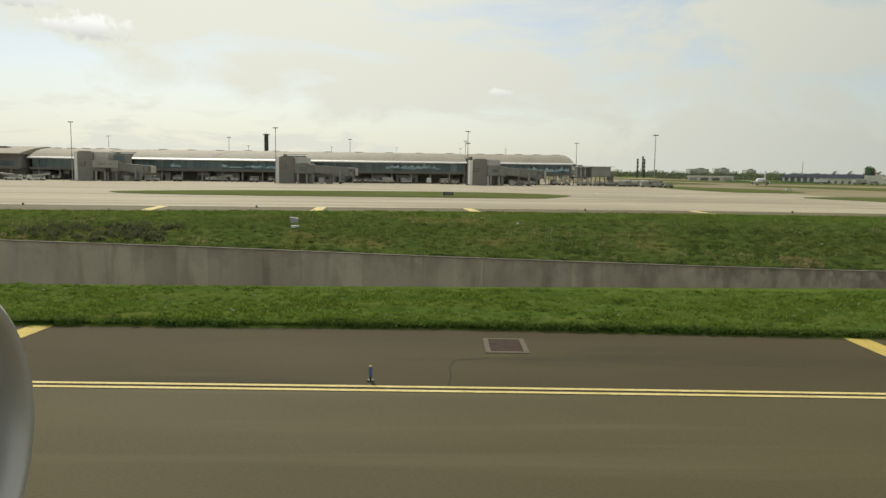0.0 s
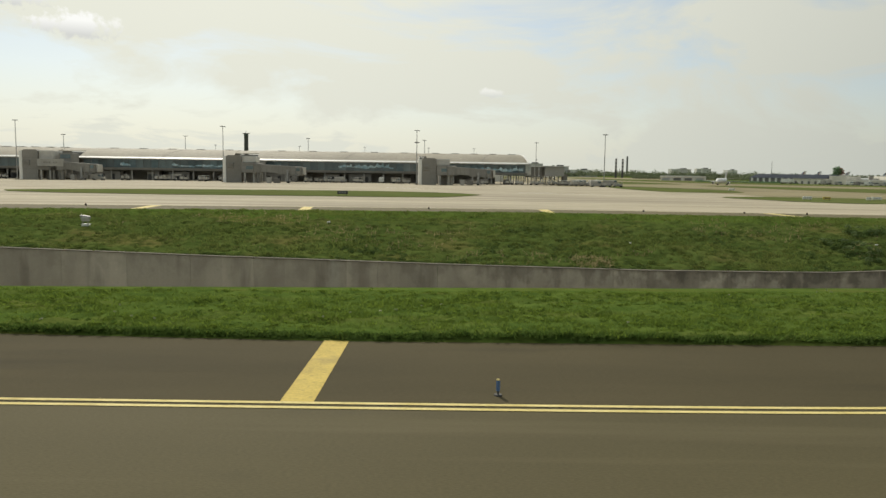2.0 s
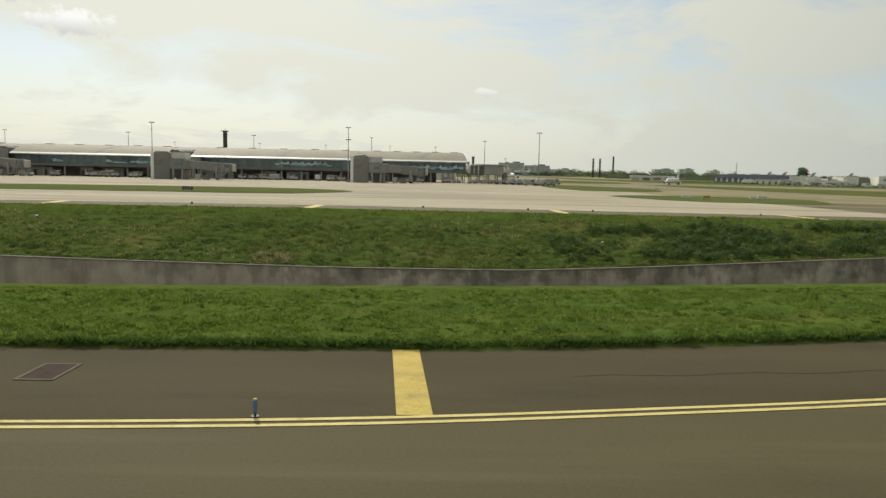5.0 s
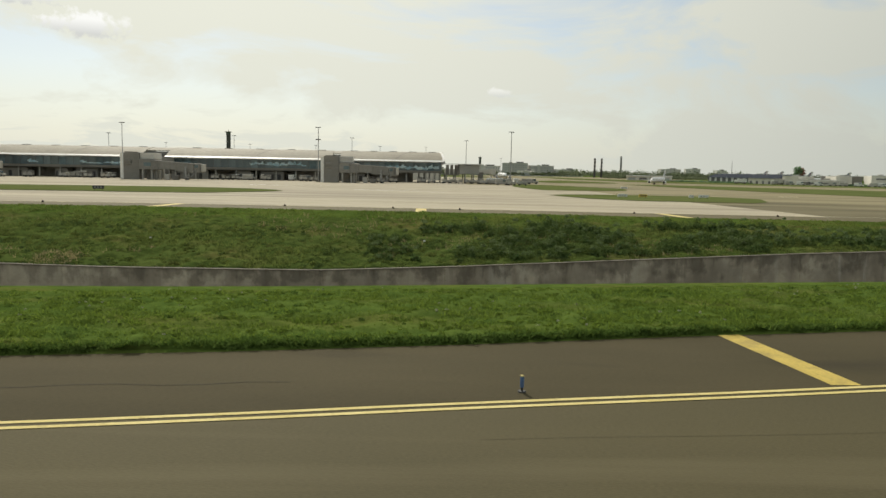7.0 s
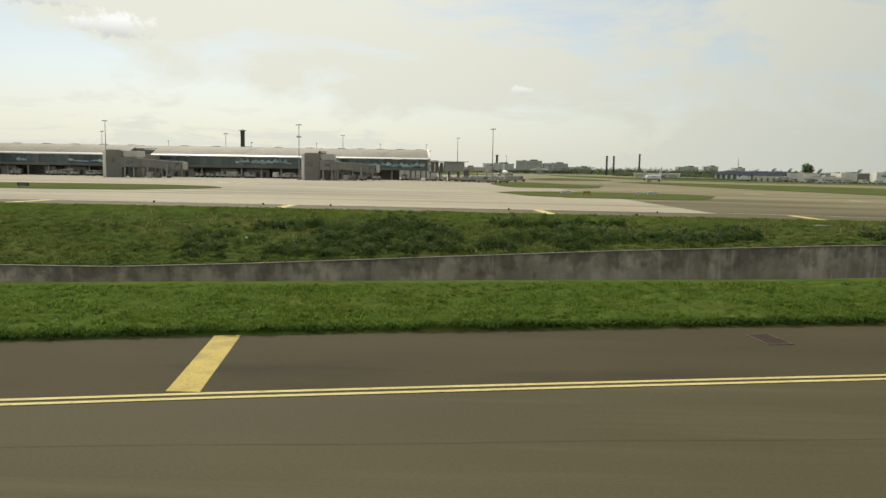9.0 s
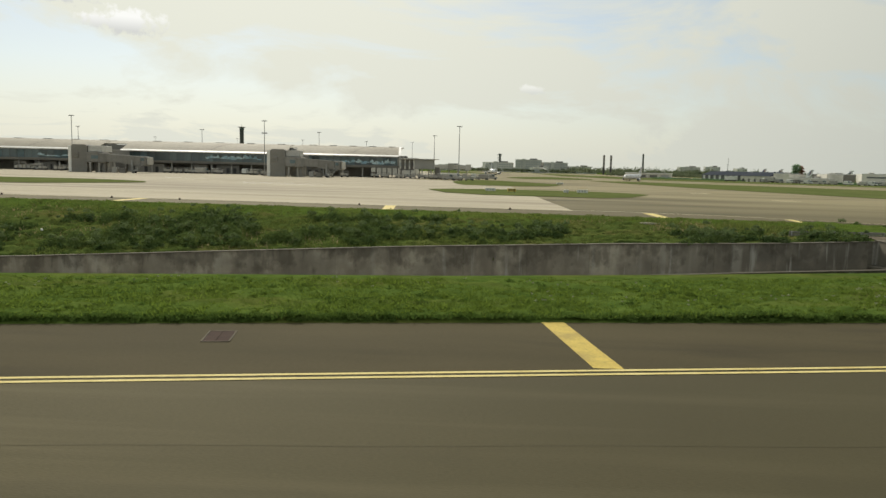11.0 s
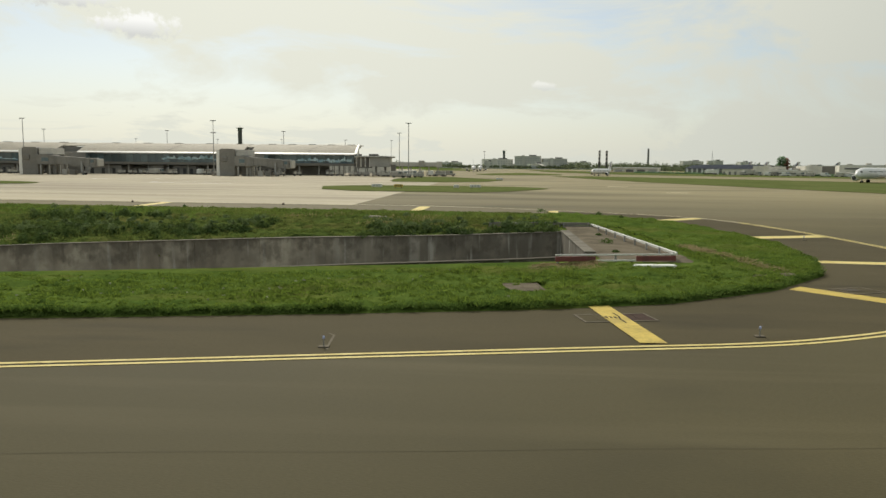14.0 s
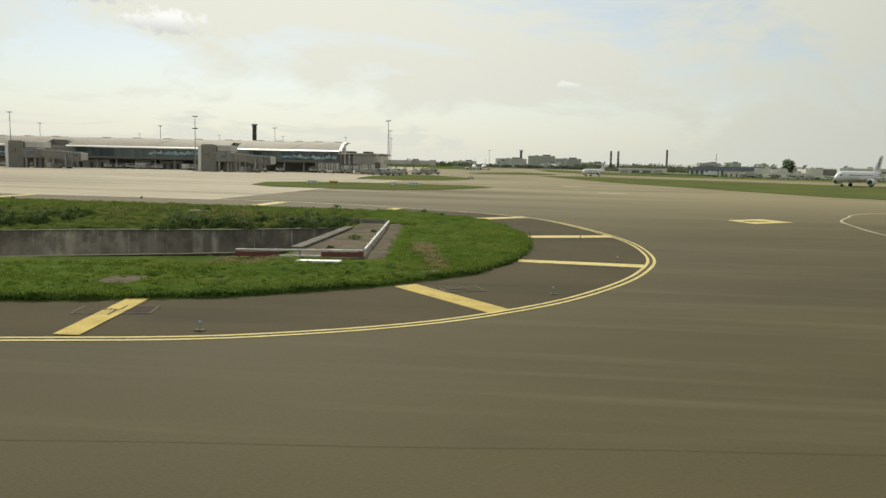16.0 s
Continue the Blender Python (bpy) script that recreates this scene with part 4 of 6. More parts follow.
def blades(name, x, y, high, wide, mat, label, per=7, spread=0.1, droop=1.1):
    """Tufts of thin leaning blades at the places x, y."""
    x, y, high = np.repeat(x, per), np.repeat(y, per), np.repeat(high, per)
    n = len(x)
    x, y = x + rng.normal(0, spread, n), y + rng.normal(0, spread, n)
    z = turf(x, y) + lumps(x, y)
    a = rng.uniform(0, 2 * np.pi, n)
    h = high * rng.uniform(0.5, 1.25, n)
    w = wide * rng.uniform(0.6, 1.4, n)
    lean = h * droop * rng.uniform(0.1, 1.0, n)
    base = np.stack([x, y, z], 1)
    side = np.stack([np.cos(a + 1.57), np.sin(a + 1.57), np.zeros(n)], 1) * w[:, None] / 2
    tip = base + np.stack([np.cos(a) * lean, np.sin(a) * lean, h], 1)
    return triangles(name, base - side, base + side, tip, mat, label)


def scatter(n, x0, x1, lo, hi, power=1.0):
    x = rng.uniform(x0, x1, n)
    return x, lo(x) + (hi(x) - lo(x)) * rng.uniform(0, 1, n) ** power


lattice = rng.uniform(0, 1, (256, 256))


def value_noise(x, y, size, shift=0):
    """Smooth random unevenness between 0 and 1, about so many metres wide."""
    u, v = x / size + 91.7 + shift * 17.3, y / size + 40.2 + shift * 7.1
    i, j = np.floor(u).astype(int), np.floor(v).astype(int)
    a, b = u - i, v - j
    a, b = a * a * (3 - 2 * a), b * b * (3 - 2 * b)
    g = lambda p, q: lattice[p % 256, q % 256]
    return (g(i, j) * (1 - a) + g(i + 1, j) * a) * (1 - b) + (g(i, j + 1) * (1 - a) + g(i + 1, j + 1) * a) * b


def lumps(x, y):
    return 0.05 * value_noise(x, y, 1.3) ** 2 + 0.09 * value_noise(x, y, 0.55, 1) ** 2 + 0.09 * value_noise(x, y, 0.3, 2) ** 2


def sod(name, x0, x1, step, lo, hi, ny, mat, height, label, hole=None):
    """A sheet of lumpy turf over the ground, its rows closing down to the soil at both edges."""
    xs = np.arange(x0, x1 + step / 2, step)
    k = np.linspace(0, 1, ny + 1)
    X = np.repeat(xs[:, None], ny + 1, 1)
    Y = lo(xs)[:, None] + (hi(xs) - lo(xs))[:, None] * k[None, :]
    Z = turf(X, Y) + 0.02 + height * lumps(X, Y)
    Z[:, 0] -= 0.3
    Z[:, -1] -= 0.3
    n = ny + 1
    faces = [(i * n + j, (i + 1) * n + j, (i + 1) * n + j + 1, i * n + j + 1) for i in range(len(xs) - 1) for j in range(ny) if hole is None or not hole(X[i, j], Y[i, j])]
    ob = raw(name, np.stack([X, Y, Z], 2).reshape(-1, 3).tolist(), faces, mat)
    ob.data.polygons.foreach_set("use_smooth", [True] * len(ob.data.polygons))
    return tagged(ob, label, "grass", kind="stuff")


sod("strip_sod", -36, END + 0.35, 0.2, lambda x: v_near(x) - 0.06, lambda x: np.minimum(v_crest(x) + 3.5, 50.4 + 0.0755 * x - 12.05), 64, GRASS, 1.2, "lumpy green turf between taxiway and cutting", lambda x, y: (x > 104.4 and y > 43.2) or (abs(x - 103.7) < 0.8 and abs(y - 37.6) < 1.0))
sod("end_sod", END + 0.0, 118.55, 0.16, lambda x: v_near(x) - 0.06, lambda x: v_far(x) + 0.06, 200, GRASS, 1.2, "lumpy green turf on the island's rounded end", lambda x, y: (x < 112.7 - 0.094 * (y - 45.0) and 43.6 < y < 61.9) or (108.5 < x < 110.3 and 42.6 < y < 43.25))
sod("bank_sod", -62, END - 0.1, 0.25, lambda x: 50.4 + 0.0755 * x + 0.4, lambda x: v_far(x) - 3.6, 80, ROUGH_GRASS, 1.7, "rough olive-green turf on the bank")
sod("bank_top_sod", -62, END - 0.1, 0.4, lambda x: v_far(x) - 3.7, lambda x: v_far(x) - 0.05, 20, GRASS, 0.5, "smoother green turf along the top of the bank")


# strip between the taxiway and the cutting
x, y = scatter(26000, -34, 118.5, lambda x: v_near(x) + 0.05, lambda x: np.where(x < END, np.minimum(v_crest(x) + 2.2, 50.4 + 0.0755 * x - 12.2), v_near(x) + 14), 1.25)
keep = (y < v_far(x)) & ~((x > END - 2.6) & (x < 112.1 - 0.094 * (y - 45.0)) & (y > 43.0)) & ~((np.abs(x - 103.7) < 0.8) & (np.abs(y - 37.6) < 1.0))
x, y = x[keep], y[keep]
blades("grass_strip", x, y, 0.06 + 0.10 * patch(x, y, 1.7) ** 2 + 0.13 * np.clip(patch(x, y, 0.5, 1.0) + 0.5 * patch(x, y, 0.33, 2.0) - 0.6, 0, 1) ** 1.2, 0.045, BLADES, "bright green uneven grass strip between taxiway and cutting", droop=2.2)
# taller tussocks standing out of the strip
x, y = scatter(2600, -34, 106, lambda x: v_near(x) + 0.55, lambda x: v_crest(x) - 0.2)
keep = (value_noise(x, y, 2.6, 3) > 0.5) & ~((np.abs(x - 103.7) < 1.0) & (np.abs(y - 37.6) < 1.3))
x, y = x[keep], y[keep]
blades("tussocks", x, y, 0.1 + 0.12 * value_noise(x, y, 0.8, 6), 0.055, BLADES, "taller grass tussocks standing out of the strip", per=30, spread=0.18, droop=1.9)
# ragged tall fringe along the asphalt
x = rng.uniform(-34, 118.5, 6000)
y = v_near(x) + np.abs(rng.normal(0, 0.16, len(x)))
blades("grass_fringe", x, y, 0.06 + 0.09 * patch(x, y, 0.9, 2.0), 0.05, LUSH, "ragged grass fringe along the asphalt edge", spread=0.1, droop=1.8)
# lawn at the rounded end
x, y = scatter(4500, END + 0.2, 118.5, lambda x: v_near(x) + 0.1, lambda x: v_far(x) - 0.1)
keep = ~((x < 112.1 - 0.094 * (y - 45.0)) & (y > 43.0) & (y < 61.6))
x, y = x[keep], y[keep]
blades("grass_lawn", x, y, 0.06 + 0.06 * patch(x, y, 1.5) ** 2 + 0.10 * np.clip(patch(x, y, 0.45, 0.4) + 0.5 * patch(x, y, 0.3, 2.0) - 0.6, 0, 1) ** 1.2, 0.05, BLADES, "short green grass on the rounded end of the island", droop=2.2)
# bank beyond the cutting
x, y = scatter(16000, -62, END, lambda x: 50.85 + 0.0755 * x, lambda x: v_far(x) - 0.1, 0.9)
blades("bank_grass", x, y, 0.12 + 0.3 * patch(x, y, 2.4, 0.6) ** 2 * np.clip((v_far(x) - y) / 4, 0.25, 1), 0.075, WEEDS, "rough dark green grass on the bank above the wall", spread=0.2, droop=1.6)
x, y = scatter(2500, -62, END, lambda x: v_far(x) - 4.5, lambda x: v_far(x) - 0.05)
blades("bank_top_grass", x, y, 0.10 + 0.05 * patch(x, y, 2.0), 0.07, BLADES, "lighter grass along the top of the bank", spread=0.25, droop=2.2)
x, y = scatter(2600, -62, 100, lambda x: 51.2 + 0.0755 * x, lambda x: v_far(x) - 3)
keep = patch(x, y, 3.1, 1.4) > 0.62
x, y = x[keep], y[keep]
blades("dry_stalks", x, y, 0.25 + 0.15 * patch(x, y, 1.0), 0.05, DRY, "dry straw-coloured stalks among the bank's weeds", spread=0.2)


def leaf_clumps(name, places, radius, leaves, size, mat, label, category, squash=0.7):
    """Low rounded plants: many small leaves on uneven heaps."""
    p = np.repeat(np.asarray(places, float), leaves, 0)
    r = np.repeat(np.asarray(radius, float), leaves)
    n = len(p)
    u = rng.normal(0, 1, (n, 3))
    u /= np.linalg.norm(u, axis=1)[:, None]
    u[:, 2] = np.abs(u[:, 2])
    c = p + u * (r * rng.uniform(0.45, 1.08, n))[:, None] * np.array([1, 1, squash])
    s = size * rng.uniform(0.6, 1.5, n)
    d1 = rng.normal(0, 1, (n, 3))
    d1 /= np.linalg.norm(d1, axis=1)[:, None]
    d2 = np.cross(d1, u)
    d2 /= np.maximum(np.linalg.norm(d2, axis=1), 1e-3)[:, None]
    return triangles(name, c - d1 * s[:, None], c + d1 * s[:, None] * 0.6 + d2 * s[:, None] * 0.5, c + d1 * s[:, None] * 0.5 - d2 * s[:, None] * 0.7, mat, label, category)


def clump_places(n, x0, x1, a, b):
    x = rng.uniform(x0, x1, n)
    w = 50.4 + 0.0755 * x
    y = w + (v_far(x) - w) * rng.uniform(a, b, n)
    return np.stack([x, y, turf(x, y)], 1)


DARK_BUSH = material("twiggy_bush_leaves", (0.1, 0.12, 0.06), (0.16, 0.165, 0.1), 0.95, scale=0.6, island=0.4)
translucent(DARK_BUSH, (0.15, 0.165, 0.075), 0.35)
p = np.concatenate([clump_places(820, 46, 90, 0.08, 0.7), clump_places(150, 94.5, 106.7, 0.02, 0.32)])
thickness = value_noise(p[:, 0], p[:, 1], 3.2, 8)
p = p[thickness > np.where(p[:, 0] < 92, np.interp(p[:, 0], (46, 52, 56, 68, 78, 90), (0.75, 0.45, 0.28, 0.34, 0.55, 0.75)), 0.3)]
p[:, 2] += 0.08
dense = np.where((p[:, 0] > 50) & (p[:, 0] < 76), 1.45, 1.0)
leaf_clumps("bank_shrubs", p, rng.uniform(0.16, 0.54, len(p)) * dense, 140, 0.085, BUSH, "dark green nettles and low shrubs on the bank", "shrubs", 1.0)
q = clump_places(1200, 8, 53, 0.03, 0.64)
q = q[value_noise(q[:, 0], q[:, 1], 3.6, 11) > np.where(q[:, 0] > 32, 0.6, 0.45)]
leaf_clumps("nettles", q, rng.uniform(0.1, 0.36, len(q)), 70, 0.07, BUSH, "low dark green nettles on the bank", "weeds", 0.9)
# sunlit highlights on the shrubs, painted as clumps of paler leaves
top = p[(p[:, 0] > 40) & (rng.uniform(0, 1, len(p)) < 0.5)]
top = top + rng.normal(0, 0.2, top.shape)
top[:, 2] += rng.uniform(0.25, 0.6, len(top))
leaf_clumps("shrub_tops", top, rng.uniform(0.12, 0.36, len(top)), 70, 0.07, LIT_BUSH, "paler leaf clumps painting sunlit highlights on the bank's shrubs", "shrubs", 0.9)
p = clump_places(75, -29.5, -19.5, 0.05, 0.42)
p[:, 2] += 0.1
leaf_clumps("twiggy_shrubs", p, rng.uniform(0.25, 0.7, len(p)), 150, 0.075, DARK_BUSH, "brown-green twiggy shrubs above the wall", "shrubs", 1.0)
p = clump_places(14, -30.5, -28, 0.04, 0.2)
leaf_clumps("yellow_shrub", p, rng.uniform(0.2, 0.4, len(p)), 120, 0.05, DRY, "yellowish low shrub on the bank", "shrubs", 0.9)
x, y = scatter(90, 24.6, 27.2, lambda x: 51.0 + 0.0755 * x, lambda x: 53.4 + 0.0755 * x)
blades("straw_heap", x, y, np.full(len(x), 0.3), 0.05, DRY, "heap of dry straw on the bank above the wall", spread=0.25, droop=1.8)
p = clump_places(2500, -58, 106, 0.02, 0.66)
p[:, 2] += 0.08
leaf_clumps("bank_weeds", p, rng.uniform(0.1, 0.36, len(p)), 50, 0.06, WEEDS, "clumps of broad-leaved weeds on the bank", "weeds")
x, y = scatter(6500, -32, 116, lambda x: v_near(x) + 0.3, lambda x: np.minimum(v_crest(x) + 1, v_far(x) - 1))
keep = (value_noise(x, y, 1.6, 4) > 0.38) & ~((x > END - 3) & (y > 42.5))
p = np.stack([x, y, turf(x, y) + lumps(x, y)], 1)[keep]
leaf_clumps("strip_weeds", p, rng.uniform(0.06, 0.24, len(p)), 34, 0.05, BLADES, "broad-leaved green clumps in the grass strip", "weeds", 0.6)
x, y = scatter(1000, -32, 116, lambda x: v_near(x) + 0.3, lambda x: np.minimum(v_crest(x) + 1, v_far(x) - 1))
keep = (value_noise(x, y, 2.3, 5) > 0.5) & ~((x > END - 3) & (y > 42.5))
p = np.stack([x, y, turf(x, y) + lumps(x, y)], 1)[keep]
leaf_clumps("dark_weeds", p, rng.uniform(0.06, 0.24, len(p)), 36, 0.05, LUSH, "dark docks and clover in the grass strip", "weeds", 0.6)
x = rng.uniform(-34, 118.4, 2400)
y = v_near(x) + np.abs(rng.normal(0.05, 0.12, len(x)))
keep = patch(x, y, 1.6, 0.7) > 0.38
p = np.stack([x, y, turf(x, y) - 0.02], 1)[keep]
leaf_clumps("edge_weeds", p, rng.uniform(0.1, 0.26, len(p)), 60, 0.045, LUSH, "low dark weeds creeping over the asphalt edge", "weeds", 0.75)
x, y = scatter(460, -30, 104, lambda x: v_near(x) + 0.6, lambda x: v_crest(x))
keep = patch(x, y, 3.4, 0.9) > 0.52
p = np.stack([x, y, turf(x, y) + 0.24], 1)[keep]
leaf_clumps("seed_heads", p, np.full(len(p), 0.05), 9, 0.03, FLOWER, "pale seed heads above the grass", "flowers")
p = np.array([(109.0, 52.5, 0.18), (108.7, 48.0, 0.18), (110.9, 68.9, 0.65), (112.4, 67.6, 0.6), (109.2, 57.0, 0.2)])
leaf_clumps("deck_weeds", p, np.array([0.45, 0.2, 0.35, 0.2, 0.2]), 120, 0.06, BUSH, "small bushy weeds on the gravel", "weeds")
x, y = scatter(900, 104.3, 107.4, lambda x: np.full_like(x, 42.6), lambda x: np.full_like(x, 44.2))
blades("rim_straw", x, y, np.full(len(x), 0.05), 0.06, DRY, "trampled dry grass by the cutting's rim", spread=0.12, droop=3.0)

k = rng.uniform(0, 1, 650)
x = np.interp(k, (0, 0.5, 1), (112.9, 113.4, 114.6)) + rng.normal(0, 0.22, len(k))
y = np.interp(k, (0, 0.5, 1), (51.0, 47.6, 42.6)) + rng.normal(0, 0.3, len(k))
blades("trodden_grass", x, y, np.full(len(x), 0.11), 0.06, DRY, "trodden brown grass across the island's end", spread=0.1, droop=2.5)


# ---- small things lying about ----
flag = thing("concrete_slab", "pale flat concrete slab on top of the bank", "slab", (94.2, 66.8, float(turf(np.array([94.2]), np.array([66.8]))[0]) + 0.05), 6)
part("slab", boxes(((-0.75, -0.4, -0.1), (0.75, 0.4, 0.14)), bevel=0.03), CONCRETE, flag)


def litter(x, y, size, seed):
    """A crumpled scrap of white plastic caught in the weeds."""
    r = random.Random(seed)
    scrap = thing("litter", "crumpled scrap of white plastic in the weeds", "litter", (x, y, float(turf(np.array([x]), np.array([y]))[0]) + 0.25), r.uniform(0, 90), group="litter on the bank")
    bm = bmesh.new()
    bmesh.ops.create_icosphere(bm, subdivisions=2, radius=size)
    for v in bm.verts:
        v.co *= r.uniform(0.55, 1.15)
        v.co.z *= 0.6
    part("scrap", bm, WHITE, scrap)


for x, y, size, seed in ((50.0, 60.4, 0.13, 1), (6.0, 62.0, 0.16, 2), (30.0, 59.5, 0.1, 3)):
    litter(x, y, size, seed)


# ---- terminal ----
eave_y = lambda x: 296.0 + 0.085 * x
PROFILE = [(0.0, 8.3), (1.5, 8.95), (4, 9.85), (8, 10.9), (13, 11.75), (19, 12.2), (20.5, 12.15)]


glint = random.Random(11)


def terminal_unit(x0, x1, open_end=0.0):
    """One bay of the terminal: open ground floor, glazed boarding level and a bowed roof with a white eave."""
    turn = math.degrees(math.atan(0.085))
    u = thing("terminal_building", "long low airport terminal with bowed beige roof and dark glazing", "terminal", (x0, eave_y(x0), 0), turn, group="terminal bays")
    l = (x1 - x0) / math.cos(radians(turn))
    bm = bmesh.new()
    n = 6
    loops = []
    for k in range(n + 1):
        x = l * k / n
        loops.append([bm.verts.new((x, s, z)) for s, z in PROFILE] + [bm.verts.new((x, s, z - 0.35)) for s, z in PROFILE[::-1]])
    m = len(loops[0])
    for p, q in zip(loops, loops[1:]):
        for j in range(m):
            bm.faces.new((p[j], q[j], q[(j + 1) % m], p[(j + 1) % m]))
    bm.faces.new(loops[0][::-1])
    bm.faces.new(loops[-1])
    bmesh.ops.recalc_face_normals(bm, faces=bm.faces)
    roof = part("roof", bm, ROOF, u, "bowed beige metal roof")
    bm = bmesh.new()
    for j, ((s0, z0), (s1, z1)) in enumerate(zip(PROFILE[1:6], PROFILE[2:6])):
        x = l * 0.52
        v = [bm.verts.new(c) for c in ((x + s0 * 0.4, s0, z0 + 0.03), (x + s0 * 0.4 + 0.35, s0, z0 + 0.03), (x + s1 * 0.4 + 0.35, s1, z1 + 0.03), (x + s1 * 0.4, s1, z1 + 0.03))]
        bm.faces.new(v)
    part("seam", bm, SLAB, roof)
    for k in range(5):
        x = l * (0.12 + 0.2 * k)
        part("ridge_vent", boxes(((x - 1.5, 18.0, 12.18), (x + 1.5, 20.0, 12.34)), bevel=0.05), SLAB, roof)
    bm = bmesh.new()
    for a in (-0.2, l + 0.2):
        for c in ((a, -0.3, 8.0), (a, -0.35, 8.2), (a, 0.8, 8.66), (a, 0.8, 8.4)):
            bm.verts.new(c)
    bm.verts.ensure_lookup_table()
    q = list(bm.verts)
    for j in range(4):
        bm.faces.new((q[j], q[(j + 1) % 4], q[4 + (j + 1) % 4], q[4 + j]))
    bm.faces.new(q[:4][::-1])
    bm.faces.new(q[4:])
    bmesh.ops.recalc_face_normals(bm, faces=bm.faces)
    part("eave", bm, FASCIA, u, "bright white sloping eave")
    bm = bmesh.new()
    ring = [[bm.verts.new((x, s, z + d)) for s, z in PROFILE] for x, d in ((l + 0.6, 0.12), (l + 0.6, -1.1))]
    ring += [[bm.verts.new((x, s, z + d)) for s, z in PROFILE] for x, d in ((l - 0.3, -1.1), (l - 0.3, 0.12))]
    for p, q in zip(ring, ring[1:] + ring[:1]):
        for j in range(len(p) - 1):
            bm.faces.new((p[j], p[j + 1], q[j + 1], q[j]))
    bmesh.ops.recalc_face_normals(bm, faces=bm.faces)
    if x1 > 40:
        part("verge", bm, FASCIA, roof, "white verge along the roof's end")
    else:
        bm.free()
    part("soffit", boxes(((0, 0.03, 7.75), (l, 2.3, 7.9))), SLAB, u)
    for x, foot in ((0.3, 0.0), (l - 0.7, 4.61 if open_end else 0.0)):
        bm = bmesh.new()
        sides = [[bm.verts.new((x + w, s, z)) for s, z in [(20.3, foot), (3.3, foot), (3.3, 9.2)] + [(s, z - 0.36) for s, z in PROFILE[2:]]] for w in (0.0, 0.4)]
        for k in range(len(sides[0])):
            bm.faces.new((sides[0][k], sides[0][(k + 1) % len(sides[0])], sides[1][(k + 1) % len(sides[0])], sides[1][k]))
        bm.faces.new(sides[0])
        bm.faces.new(sides[1][::-1])
        bmesh.ops.recalc_face_normals(bm, faces=bm.faces)
        part("gable", bm, CLADDING_PALE, u)
    count = int(l / 2.75)
    step = (l - 1.4) / count
    pane = None
    for k in range(count):
        x = 0.7 + k * step
        if pane is None:
            bm = bmesh.new()
            box(bm, (0.04, -0.03, 4.62), (step - 0.04, 0.03, 7.74))
            pane = part("pane", bm, GLASS, u)
            bm = bmesh.new()
            box(bm, (0.04, -0.03, 4.62), (step - 0.04, 0.03, 7.74))
            pale = part("pane", bm, GLASS_PALE, u)
            pale.location = (x + step, 2.4, 0)
            pane.location = (x, 2.4, 0)
            mullion = part("mullion", boxes(((-0.05, -0.09, 4.6), (0.05, 0.06, 7.75))), DARK, u)
            mullion.location = (x, 2.4, 0)
        else:
            if k == 1:
                continue
            for o, name in ((pale if glint.random() < 0.22 else pane, "pane"), (mullion, "mullion")):
                c = new(name, o.data)
                c.parent = u
                c.location = (x, 2.4, 0)
    part("floor_band", boxes(((0, 1.5, 3.7), (l, 3.2, 4.6)), bevel=0.03), SLAB, u, "grey concrete floor band")
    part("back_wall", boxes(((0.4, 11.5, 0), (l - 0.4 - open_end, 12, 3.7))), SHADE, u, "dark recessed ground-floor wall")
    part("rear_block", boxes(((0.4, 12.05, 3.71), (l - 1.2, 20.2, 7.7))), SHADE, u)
    k = 0
    while 3 + 7.6 * k < l:
        x = 3 + 7.6 * k
        part("column", rod(bmesh.new(), (x, 2.6, 0), (x, 2.6, 3.7), 0.28, n=8), CLADDING_PALE, u)
        k += 1
    for a, b, mat in ((0.02, 0.24, CLADDING), (0.42, 0.5, SHADE), (0.56, 0.7, CLADDING))[:1 if open_end else 3]:
        part("service_room", boxes(((l * a, 3.3, 0), (l * b, 9, 3.3)), bevel=0.04), mat, u)
        for j in range(3):
            x = l * (a + (b - a) * (0.2 + 0.3 * j))
            part("door", boxes(((x - 0.6, 3.25, 0), (x + 0.6, 3.3, 2.2))), DARK, u)
    for j in range(int(open_end / 2.1)):
        for q in (4.5, 10.0):
            part("post", rod(bmesh.new(), (l - 0.8 - 2.1 * j, q, 0), (l - 0.8 - 2.1 * j, q, 3.69), 0.15, n=8), SLAB, u)
    return u


def film(unit, x0, x1, z0, z1, seed):
    """A pale printed film on the glass: rounded cloud-like shapes in one band."""
    r = random.Random(seed)
    x = x0
    while x < x1:
        w, h = r.uniform(0.9, 3.6), r.uniform(0.2, 0.7) * (z1 - z0)
        lift, slip = r.uniform(0, 0.35) * (z1 - z0), r.uniform(0, 0.02)
        bm = bmesh.new()
        ring = [bm.verts.new((x + w * 0.5 + math.cos(a) * w * 0.5, 2.36 - slip, z0 + lift + h * (0.5 + 0.5 * math.sin(a)) * (1 + 0.35 * math.sin(3 * a + x)))) for a in np.linspace(0, 2 * math.pi, 13)[:-1]]
        bm.faces.new(ring)
        part("window_film", bm, MURAL, unit, "pale blue printed film on the glazing")
        x += w * r.uniform(0.35, 0.9)


bays = [terminal_unit(*span) for span in ((-156.5, -129), (-119, -63), (-54, 8.4), (11.5, 51.5, 11.0))]
film(bays[2], 31, 51, 5.3, 7.3, 3)
film(bays[1], 33, 53, 5.0, 6.6, 5)
film(bays[1], 14, 17, 5.2, 6.8, 8)
film(bays[3], 17, 22, 5.4, 6.8, 9)
film(bays[3], 23, 38, 4.9, 7.2, 12)
